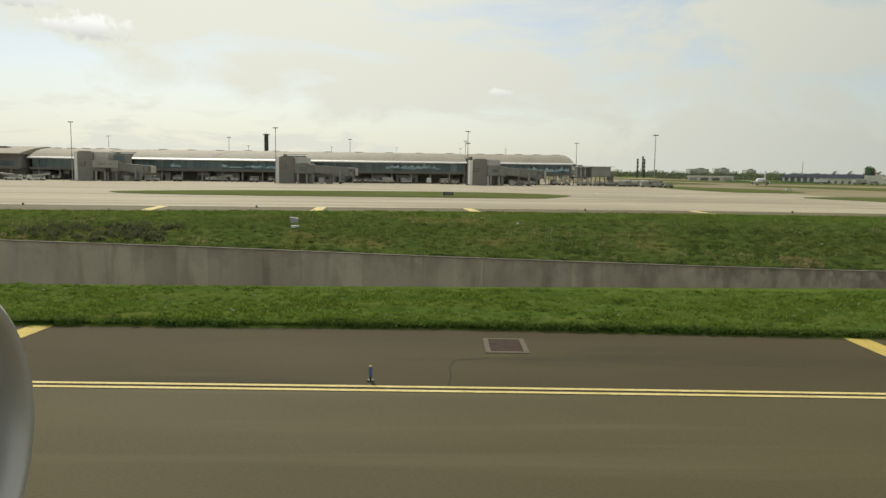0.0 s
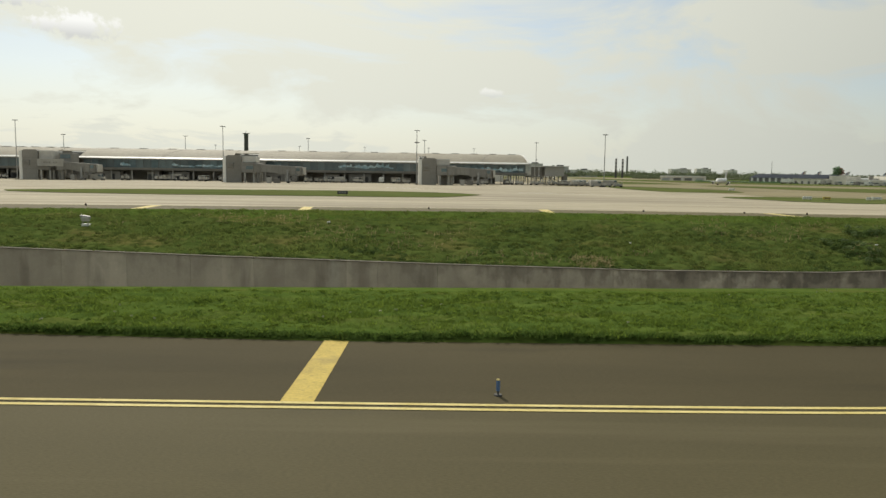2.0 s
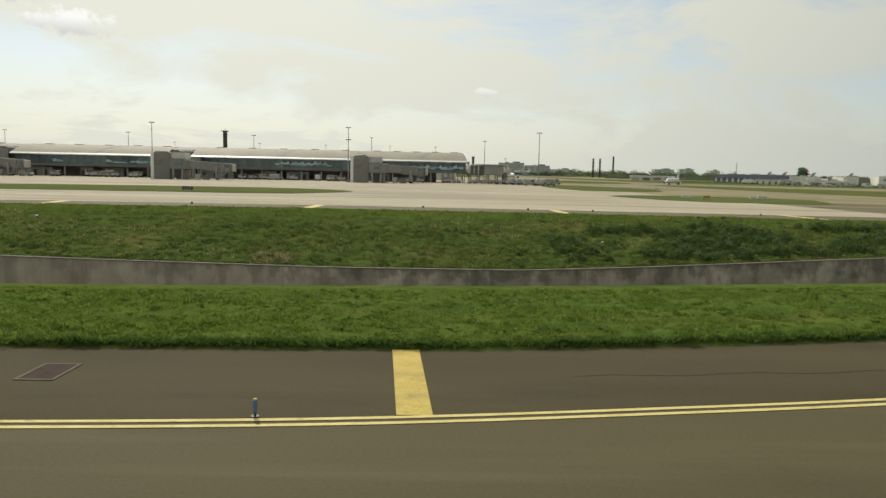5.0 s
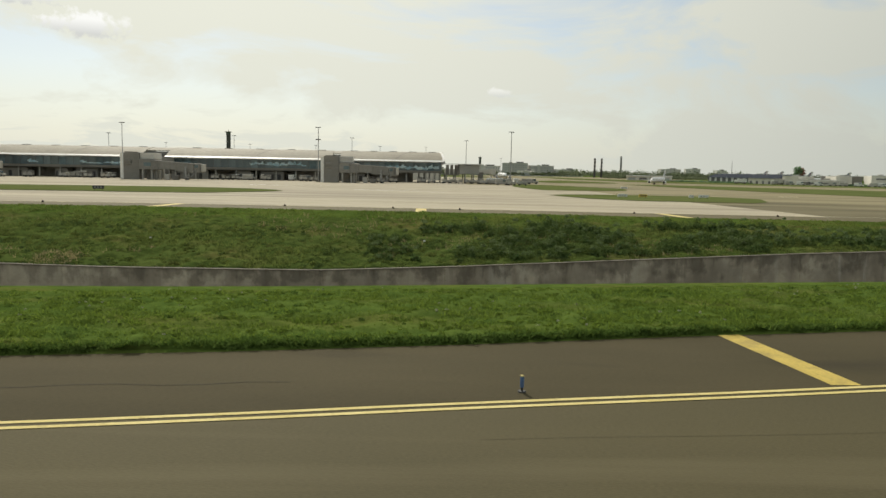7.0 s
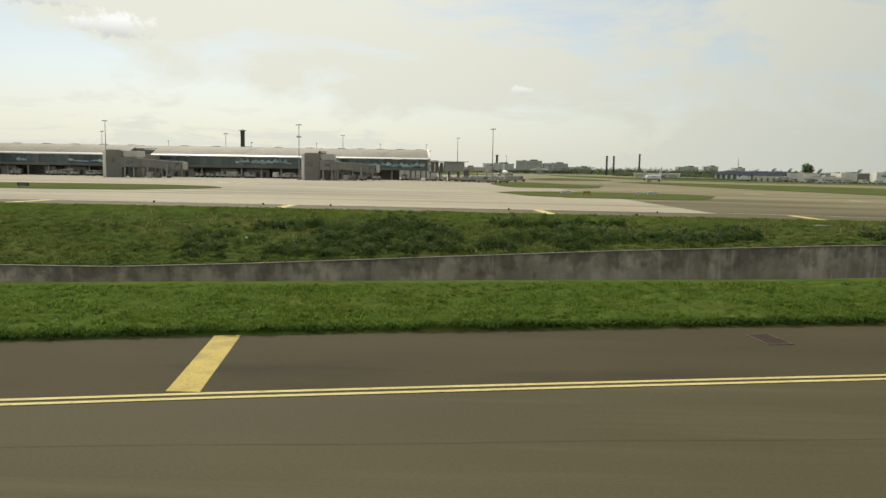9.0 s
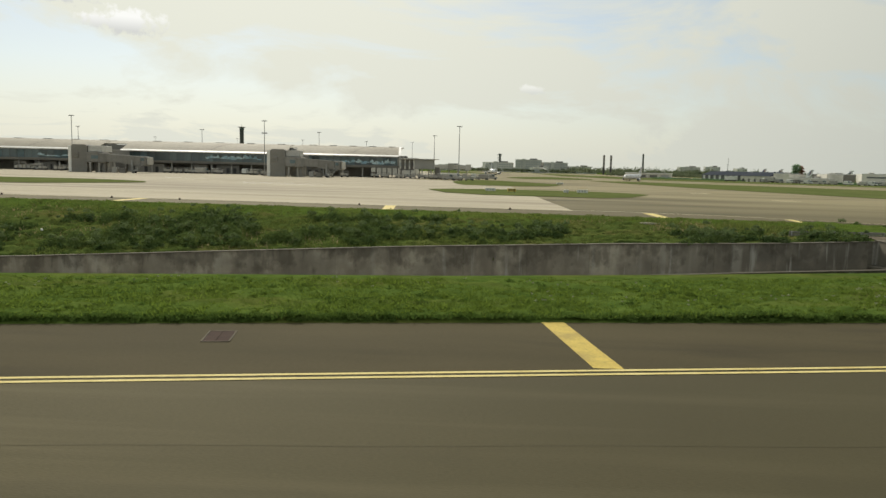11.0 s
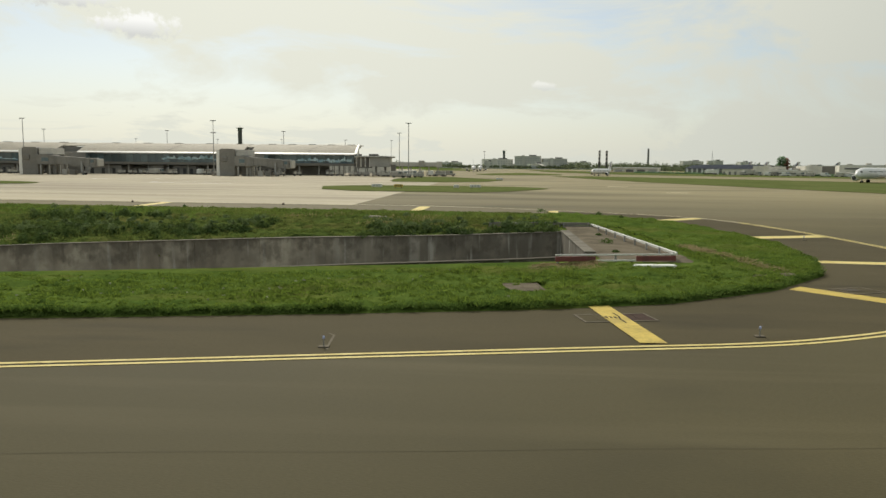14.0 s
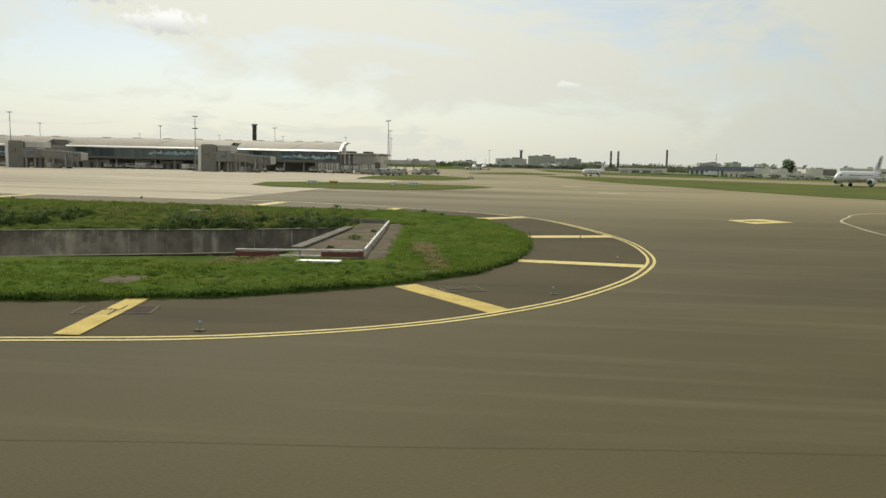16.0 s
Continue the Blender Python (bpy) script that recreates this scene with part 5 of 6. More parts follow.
spine = thing("terminal_spine", "grey rear block joining the terminal bays", "terminal", (0, 0, 0), 0)
part("wall", boxes(((-230, 322, 0), (34, 336, 8.2)), bevel=0.1), CLADDING, spine)
bm = bmesh.new()
loops = [[bm.verts.new((x, eave_y(x) + s, z - d)) for s, z, d in [(s, z, 0.12) for s, z in PROFILE[3:]] + [(s, z, 0.4) for s, z in PROFILE[:2:-1]]] for x in (-230, -120, -60, 0, 51.3)]
for p, q in zip(loops, loops[1:]):
    for j in range(len(p)):
        bm.faces.new((p[j], q[j], q[(j + 1) % len(p)], p[(j + 1) % len(p)]))
bm.faces.new(loops[0][::-1])
bm.faces.new(loops[-1])
bmesh.ops.recalc_face_normals(bm, faces=bm.faces)
part("roof", bm, ROOF, spine)
for a, b in ((-129.2, -118.8), (-63.2, -53.8), (8.2, 11.7)):
    part("link_wall", boxes(((a, eave_y(a) + 7.4, 0), (b, eave_y(b) + 7.9, 10.3)), bevel=0.05), CLADDING, spine)
    part("link_roof", boxes(((a, eave_y(a) + 3.0, 8.0), (b, eave_y(b) + 7.3, 8.4)), bevel=0.05), SLAB, spine)
west = thing("terminal_wing", "grey terminal wing with a shallow beige roof", "terminal", (-157.5, 279, 0), 4)
part("wall", boxes(((-84, 1, 4.2), (0, 24, 9.2)), bevel=0.05), CLADDING, west)
# solid block in the shade tone fills the open ground floor
part("recess", boxes(((-84, 5, 0), (-0.5, 24, 4.19))), SHADE, west, "solid block standing for the shaded open ground floor")
part("ledge", boxes(((-84.2, 0.2, 3.8), (0.2, 0.98, 4.3)), bevel=0.05), SLAB, west)
bm = bmesh.new()
ends = [[bm.verts.new((x, q, z)) for q, z in ((-1.5, 9.21), (-1.5, 9.6), (10, 11.6), (22, 12.7), (26, 12.4), (26, 9.21))] for x in (-86, 0.8)]
for k in range(6):
    bm.faces.new((ends[0][k], ends[0][(k + 1) % 6], ends[1][(k + 1) % 6], ends[1][k]))
bm.faces.new(ends[0])
bm.faces.new(ends[1][::-1])
bmesh.ops.recalc_face_normals(bm, faces=bm.faces)
wing_roof = part("roof", bm, ROOF, west, "beige sheet roof")
for k in range(4):
    part("skylight", boxes(((-14 - 15 * k, 12.2, 11.75), (-10 - 15 * k, 15.2, 12.35)), bevel=0.08), RUST, wing_roof, "brown roof box")
for k in range(9):
    part("column", boxes(((-4 - 8 * k, 1.2, 0), (-3.4 - 8 * k, 1.8, 4.19))), CLADDING_PALE, west)
    part("window_band", boxes(((-9 - 8 * k, 0.93, 5.0), (-2.2 - 8 * k, 0.99, 7.0))), GLASS, west)


def boarding_tower(x, y, sign, high):
    """Node where passengers go down to the boarding bridge: a clad shaft, a pale upper cabin and a lower cabin on legs."""
    t = thing("boarding_tower", "grey clad boarding tower with a pale sign box" if sign else "grey clad boarding tower with a pale upper cabin", "boarding tower", (x, y, 0), 5, group="boarding towers")
    bm = bmesh.new()
    ends = [[bm.verts.new((px, py, pz)) for px, pz in ((-1.9, 0), (3.3, 0), (3.3, high - 0.4), (2.7, high), (-1.3, high), (-1.9, high - 0.4))] for py in (0, 4)]
    for k in range(6):
        bm.faces.new((ends[0][k], ends[0][(k + 1) % 6], ends[1][(k + 1) % 6], ends[1][k]))
    bm.faces.new(ends[0])
    bm.faces.new(ends[1][::-1])
    bmesh.ops.recalc_face_normals(bm, faces=bm.faces)
    shaft = part("shaft", bm, CLADDING, t)
    for k in range(4):
        part("seam", boxes(((-1.88, -0.03, 1.9 * (k + 1)), (3.28, -0.005, 1.9 * (k + 1) + 0.07))), SLAB, shaft)
    part("side_panel", boxes(((-3.0, -0.1, 0), (-1.93, 3.6, high - 0.5)), bevel=0.05), FASCIA, t, "pale side panel")
    part("upper_cabin", boxes(((3.35, 0.9, 6.95), (8.2, 9.5, high - 0.3)), bevel=0.12), PANEL, t, "pale upper cabin")
    part("lower_cabin", boxes(((3.35, -0.8, 3.4), (7.8, 3.1, 6.9)), bevel=0.12), CLADDING, t)
    part("stair_core", boxes(((4.6, 3.5, 0), (8.4, 8.5, 6.55)), bevel=0.05), CLADDING, t)
    part("link", boxes(((5.4, 9.55, 5.0), (8.0, 27, 8.0)), bevel=0.1), CLADDING, t)
    bay = part("bay_window", boxes(((-1.3, -0.5, 5.0), (0.7, -0.01, 6.8)), bevel=0.12), CLADDING, t, "boxed bay window")
    part("pane", boxes(((-1.0, -0.56, 5.4), (0.4, -0.51, 6.3))), SLAB, bay)
    for px, py in ((4.6, -0.5), (7.6, -0.5), (7.6, 2.7), (9.0, 3.6), (9.0, 9.0)):
        part("leg", boxes(((px - 0.25, py - 0.25, 0), (px + 0.25, py + 0.25, 6.55 if px > 8.5 else 3.35))), CLADDING_PALE, t)
    part("window", boxes(((5.0, -0.86, 4.6), (7.4, -0.81, 5.8))), GLASS, t)
    if sign:
        board = part("sign_box", boxes(((3.9, -1.9, 4.7), (12.6, -1.2, 7.3)), bevel=0.05), CLADDING_PALE, t, "pale sign box with unreadable dark lettering")
        for k in range(5):
            x0 = 6.0 + 0.85 * k + (0.6 if k > 2 else 0)
            part("bar", boxes(((x0, -1.94, 5.7), (x0 + 0.6, -1.905, 6.3))), CLADDING, board)
        part("rear_cabin", boxes(((9.6, 2, 4.6), (14.0, 9, 9.4)), bevel=0.1), CLADDING, t)
        part("window", boxes(((10.2, 1.9, 7.5), (13.6, 1.97, 9.0))), GLASS, t)
        for px in (10.0, 13.6):
            part("leg", boxes(((px - 0.3, 2.2, 0), (px + 0.3, 2.8, 4.55))), CLADDING, t)
    return t


def sloped(bm, x0, x1, z0, z1, wide, high):
    """A gallery from x0 to x1 whose floor goes from z0 to z1."""
    ends = [[bm.verts.new((x, q, z + h)) for q, h in ((-wide, 0), (wide, 0), (wide, high - 0.15), (wide - 0.2, high), (-wide + 0.2, high), (-wide, high - 0.15))] for x, z in ((x0, z0), (x1, z1))]
    for k in range(6):
        bm.faces.new((ends[0][k], ends[0][(k + 1) % 6], ends[1][(k + 1) % 6], ends[1][k]))
    bm.faces.new(ends[0][::-1])
    bm.faces.new(ends[1])
    bmesh.ops.recalc_face_normals(bm, faces=bm.faces)
    return bm


def boarding_bridge(x, y, turn, reach):
    """A telescopic gallery, sloping down from its tower to the cab on a wheeled leg."""
    b = thing("boarding_bridge", "grey passenger boarding bridge on a wheeled leg", "boarding bridge", (x, y, 0), turn, group="boarding bridges")
    part("rotunda", lathe(bmesh.new(), [(3.3, 1.7, 0), (3.5, 1.9, 0), (6.5, 1.9, 0), (6.8, 1.2, 0)], 14, "z"), CLADDING, b)
    part("column", rod(bmesh.new(), (0, 0, 0), (0, 0, 3.29), 0.6, n=10), CLADDING, b)
    l = reach * 0.58
    inner = part("tunnel", sloped(bmesh.new(), 1.2, l, 3.7, 3.4, 1.35, 2.7), CLADDING, b)
    outer = part("tunnel", sloped(bmesh.new(), l - 0.6, reach, 3.1, 2.75, 1.6, 3.0), CLADDING, b)
    for tunnel, x0, x1, z0, wide, high in ((inner, 1.6, l - 0.9, 3.6, 1.35, 2.45), (outer, l - 0.3, reach - 0.3, 2.95, 1.6, 2.8)):
        n = max(3, int((x1 - x0) / 1.3))
        for k in range(n):
            a = x0 + (x1 - x0) * k / n
            part("rib", boxes(((a, -wide - 0.06, z0 + 0.2), (a + 0.12, -wide - 0.005, z0 + high))), SLAB, tunnel)
    cab = part("cab", lathe(bmesh.new(), [(2.6, 1.5, 0), (2.7, 1.75, 0), (5.5, 1.75, 0), (5.8, 1.3, 0)], 14, "z"), CLADDING, b)
    cab.location.x = reach + 1.0
    part("cab_window", boxes(((reach + 0.4, -1.86, 4.2), (reach + 1.6, -1.74, 5.2))), GLASS, b)
    part("canopy", boxes(((reach + 2.6, -1.9, 2.9), (reach + 3.4, 1.9, 5.5)), bevel=0.2), CLADDING_PALE, b, "pale folding canopy")
    foot = reach - 2.6
    part("lift_leg", boxes(((foot - 0.3, -2.1, 0.5), (foot + 0.3, -1.65, 4.6)), ((foot - 0.3, 1.65, 0.5), (foot + 0.3, 2.1, 4.6)), ((foot - 0.5, -2.1, 0.6), (foot + 0.5, 2.1, 1.1))), STEEL, b)
    for sy in (-0.8, 0.8):
        part("wheel", rod(bmesh.new(), (foot, sy - 0.2, 0.5), (foot, sy + 0.2, 0.5), 0.5, n=12), RUBBER, b)
    stair = bmesh.new()
    for k in range(11):
        box(stair, (reach + 0.9 - 0.3 * k, -3.0, 2.8 - 0.27 * k), (reach + 1.2 - 0.3 * k, -2.0, 2.88 - 0.27 * k))
    for q in (-3.05, -1.97):
        rod(stair, (reach + 1.2, q, 3.8), (reach - 2.1, q, 0.95), 0.05)
        rod(stair, (reach + 1.2, q, 2.7), (reach - 2.1, q, -0.02), 0.08)
    part("stair", stair, STEEL, b)
    for k, (a, w, h) in enumerate(((3.0, 1.6, 1.9), (5.4, 2.2, 1.5))):
        part("power_unit", boxes(((a, -0.9, 0.05), (a + w, 0.8, h)), bevel=0.06), (CLADDING_PALE, SLAB)[k], b)


boarding_tower(-128.6, 268, True, 10.5)
boarding_tower(-55.9, 263, False, 9.4)
boarding_tower(11.7, 268, False, 9.4)
boarding_bridge(-117.2, 269, 2, 10)
boarding_bridge(-47.0, 264, 2, 13)
boarding_bridge(20.4, 268.5, -1, 12)
boarding_bridge(-168, 268, 184, 20)

# open end of the terminal: canopy, pavilion and pillars
pav = thing("end_pavilion", "pale boxy pavilion on pillars at the terminal's end", "pavilion", (59, 297, 0), 4)
part("cabin", boxes(((-1.3, 0, 3.5), (6.4, 9, 7.2)), bevel=0.1), CLADDING_PALE, pav)
part("canopy", boxes(((-7, -1.2, 7.3), (8, 9.5, 7.5)), bevel=0.05), FASCIA, pav, "thin white canopy")
part("deck", boxes(((-7.0, 0.5, 3.0), (-1.32, 12, 3.45))), SLAB, pav)
for k in range(4):
    part("pillar", rod(bmesh.new(), (-6.5 + 3.6 * k, 1.0, 0), (-6.5 + 3.6 * k, 1.0, 2.99 if k < 2 else 3.49), 0.2), CLADDING, pav)
    part("pillar", rod(bmesh.new(), (-6.5 + 3.6 * k, 8.0, 0), (-6.5 + 3.6 * k, 8.0, 2.99 if k < 2 else 3.49), 0.2), CLADDING, pav)
for k in range(3):
    part("panel", boxes(((-6.4 + 1.7 * k, 2.2, 3.46), (-5.2 + 1.7 * k, 2.5, 7.0)), bevel=0.05), SLAB, pav)
part("stair_tower", boxes(((6.6, 3, 0), (8.4, 6, 4.4)), bevel=0.05), SLAB, pav)


# ---- lamp masts ----
def lamp_mast(x, y, high, arms=1):
    z = level(x, y)
    m = thing("lamp_mast", "tall slender apron lighting mast with a lamp bar", "light mast", (x, y, z), 0, group="apron lighting masts")
    part("pole", rod(bmesh.new(), (0, 0, 0), (0, 0, high), 0.18, 0.1, 8), STEEL, m)
    part("foot", boxes(((-0.6, -0.6, -0.2), (0.6, 0.6, 0.5)), bevel=0.05), CONCRETE, m)
    part("crossbar", boxes(((-0.9, -0.08, high), (0.9, 0.08, high + 0.12))), STEEL, m)
    for k in range(4):
        s = -0.75 + 0.5 * k
        part("lamp", boxes(((s - 0.2, -0.35, high - 0.16), (s + 0.2, 0.2, high - 0.01)), bevel=0.03), DARK, m)
    if arms > 1:
        part("lower_lamp", boxes(((-0.9, -0.3, high - 4.3), (0.9, 0.2, high - 4.0))), DARK, m)
    return m


for x, y, h, a in ((-132.5, 268, 20.6, 1), (-60, 267.5, 19.4, 1), (8.0, 267.3, 18.9, 2), (75.2, 271.1, 18.6, 1), (-153, 344, 19, 1), (-98, 343, 19, 1), (-44, 350, 19, 1), (9.5, 352, 19, 1), (62, 357, 18.8, 1), (-130, 500, 20, 1), (-75, 500, 20, 1), (-32, 500, 20, 1), (10, 500, 20, 1), (40, 500, 20, 1), (100, 640, 16, 1), (-210, 345, 19, 1)):
    lamp_mast(x, y, h, a)


# ---- vehicles on the apron ----
def wheels(parent, places, r, w=0.25):
    for x, y in places:
        wheel = part("wheel", rod(bmesh.new(), (x, y - w / 2, r), (x, y + w / 2, r), r, n=12), RUBBER, parent)
        part("rim", rod(bmesh.new(), (x, y - w / 2 - 0.02, r), (x, y + w / 2 + 0.02, r), r * 0.5, n=10), STEEL, wheel)


def van(x, y, turn, mat, label):
    v = thing("service_van", label, "van", (x, y, level(x, y)), turn, group="apron vehicles")
    bm = bmesh.new()
    box(bm, (-2.4, -0.95, 0.4), (2.4, 0.95, 1.2), 0.12)
    box(bm, (-2.35, -0.9, 1.21), (1.3, 0.9, 2.2), 0.15)
    part("body", bm, mat, v)
    part("windscreen", boxes(((1.31, -0.8, 1.25), (1.36, 0.8, 2.0))), GLASS, v)
    part("side_window", boxes(((0.2, -0.925, 1.35), (1.2, -0.905, 2.0))), GLASS, v)
    wheels(v, [(-1.5, -0.85), (-1.5, 0.85), (1.5, -0.85), (1.5, 0.85)], 0.36)


def baggage_cart(x, y, turn, mat):
    c = thing("baggage_cart", "covered baggage cart standing on the apron", "baggage cart", (x, y, level(x, y)), turn, group="apron vehicles")
    part("deck", boxes(((-1.6, -0.8, 0.45), (1.6, 0.8, 0.6)), bevel=0.03), DARK, c)
    part("cover", boxes(((-1.55, -0.8, 1.9), (1.55, 0.8, 2.0)), bevel=0.04), mat, c)
    part("load", boxes(((-1.3, -0.7, 0.61), (-0.1, 0.7, 1.6)), ((0.1, -0.6, 0.61), (1.3, 0.6, 1.4)), bevel=0.06), CLADDING_PALE, c)
    for px in (-1.5, 1.5):
        for py in (-0.75, 0.75):
            part("post", boxes(((px - 0.04, py - 0.04, 0.6), (px + 0.04, py + 0.04, 1.9))), STEEL, c)
    wheels(c, [(-1.1, -0.7), (-1.1, 0.7), (1.1, -0.7), (1.1, 0.7)], 0.24, 0.18)


def truck(x, y, turn, mat):
    t = thing("apron_truck", "apron truck with a boxed body", "truck", (x, y, level(x, y)), turn, group="apron vehicles")
    part("cab", boxes(((2.0, -1.1, 0.6), (3.8, 1.1, 2.5)), bevel=0.2), WHITE, t)
    part("windscreen", boxes(((3.81, -0.95, 1.5), (3.85, 0.95, 2.3))), GLASS, t)
    part("box_body", boxes(((-3.6, -1.2, 0.9), (1.9, 1.2, 3.2)), bevel=0.06), mat, t)
    part("chassis", boxes(((-3.6, -0.8, 0.5), (2.2, 0.8, 0.88))), DARK, t)
    wheels(t, [(-2.4, -1.0), (-2.4, 1.0), (2.8, -1.0), (2.8, 1.0)], 0.5, 0.3)


veh = random.Random(9)
for k in range(26):
    x = -150 + 7.6 * k + veh.uniform(-2.5, 2.5)
    if min(abs(x - q) for q in (-128, -110, -55, -46, -36, 12, 21, 31, 59)) < 6:
        continue
    if veh.random() < 0.6:
        baggage_cart(x, eave_y(x) - veh.uniform(2, 9), veh.choice([0, 5, 90]), veh.choice([WHITE, CLADDING_PALE, SLAB]))
    else:
        van(x, eave_y(x) - veh.uniform(3, 10), veh.choice([0, 180, 90]), veh.choice([WHITE, SLAB, CLADDING_PALE]), "service van parked under the terminal's edge")
veh = random.Random(4)
for x, y in ((-150, 262), (-141, 262), (-105, 270), (-98, 276), (-86, 281), (-78, 280), (-70, 276), (-33, 284), (-22, 286), (-14, 285), (0, 282), (25, 276), (33, 284), (47, 292), (66, 280), (72, 268), (79, 266)):
    kind = veh.choice("vccc")
    turn = veh.choice([0, 180, 90, 10, 170])
    if kind == "v":
        van(x, y, turn, veh.choice([WHITE, CLADDING_PALE]), "pale service van parked on the apron")
    elif kind == "t":
        truck(x, y, turn, veh.choice([CLADDING, SLAB, CLADDING_PALE]))
    else:
        for k in range(veh.choice([1, 2, 2])):
            baggage_cart(x + 3.9 * k * math.cos(radians(turn % 180 if turn != 90 else 0)), y + 0.4 * k, 0, veh.choice([CLADDING_PALE, SLAB, CLADDING]))


def belt_loader(x, y, turn, mat):
    """A low motor chassis under a long tilted conveyor."""
    b = thing("belt_loader", "pale belt loader with its conveyor raised", "loader", (x, y, level(x, y)), turn, group="apron vehicles")
    part("chassis", boxes(((-3.2, -0.9, 0.4), (2.6, 0.9, 1.0)), bevel=0.1), mat, b)
    part("cab", boxes(((-2.9, -0.85, 1.01), (-1.4, 0.0, 1.9)), bevel=0.12), mat, b)
    bm = bmesh.new()
    ends = [[bm.verts.new((px, q, pz + h)) for q, h in ((-0.6, 0), (0.6, 0), (0.6, 0.6), (-0.6, 0.6))] for px, pz in ((-4.0, 1.05), (4.2, 2.0))]
    for k in range(4):
        bm.faces.new((ends[0][k], ends[0][(k + 1) % 4], ends[1][(k + 1) % 4], ends[1][k]))
    bm.faces.new(ends[0][::-1])
    bm.faces.new(ends[1])
    bmesh.ops.recalc_face_normals(bm, faces=bm.faces)
    part("conveyor", bm, CLADDING_PALE, b, "pale tilted conveyor")
    part("lift_arm", rod(bmesh.new(), (1.4, 0, 0.95), (2.6, 0, 1.85), 0.12), STEEL, b)
    wheels(b, [(-2.3, -0.85), (-2.3, 0.85), (1.8, -0.85), (1.8, 0.85)], 0.4)


for x, y, turn in ((-141.5, 261, 8), (-150.5, 262, 176), (-84, 282, 5)):
    belt_loader(x, y, turn, WHITE)
veh = random.Random(21)
for x, y in ((52.5, 290), (55.5, 292), (58, 289), (61, 291), (63.5, 288.5), (66.5, 290), (69, 286), (71.5, 284)):
    baggage_cart(x, y, veh.choice([0, 12, 90, -8]), veh.choice([WHITE, CLADDING_PALE, WHITE]))

for x, y in ((70.5, 296), (73.5, 303), (77, 300), (80.5, 306), (84, 303), (87.5, 309)):
    van(x, y, veh.choice([0, 20, 165, 90]), veh.choice([WHITE, CLADDING_PALE]), "pale service van beside the terminal's end")
for x, y in ((75, 310), (79, 313), (83, 312)):
    baggage_cart(x, y, veh.choice([0, 10, 90]), veh.choice([WHITE, CLADDING_PALE]))

far_hall = thing("far_terminal", "low pale terminal hall beyond the apron", "terminal", (8, 395, 0), 0)
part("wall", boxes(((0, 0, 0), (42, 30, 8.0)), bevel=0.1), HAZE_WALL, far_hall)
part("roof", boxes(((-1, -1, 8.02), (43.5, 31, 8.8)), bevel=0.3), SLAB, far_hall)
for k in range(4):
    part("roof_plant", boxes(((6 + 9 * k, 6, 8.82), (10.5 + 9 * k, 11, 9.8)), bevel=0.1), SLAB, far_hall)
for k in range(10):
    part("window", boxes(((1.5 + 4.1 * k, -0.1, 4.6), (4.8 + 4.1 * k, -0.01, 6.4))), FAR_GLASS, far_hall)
gallery = thing("far_gallery", "distant raised boarding gallery on legs", "gallery", (52, 402, 0), 0)
part("tunnel", boxes(((0, 0, 3.6), (26, 3, 5.8)), bevel=0.1), PANEL, gallery)
part("cabin", boxes(((15, -2, 3.4), (18, -0.02, 6.6)), bevel=0.15), CLADDING_PALE, gallery)
part("cabin", boxes(((24, -2.2, 3.2), (27, -0.02, 6.2)), bevel=0.15), PANEL, gallery)
for k in range(6):
    part("leg", boxes(((1 + 4.7 * k, 1, 0), (1.6 + 4.7 * k, 1.7, 3.59))), CLADDING_PALE, gallery)


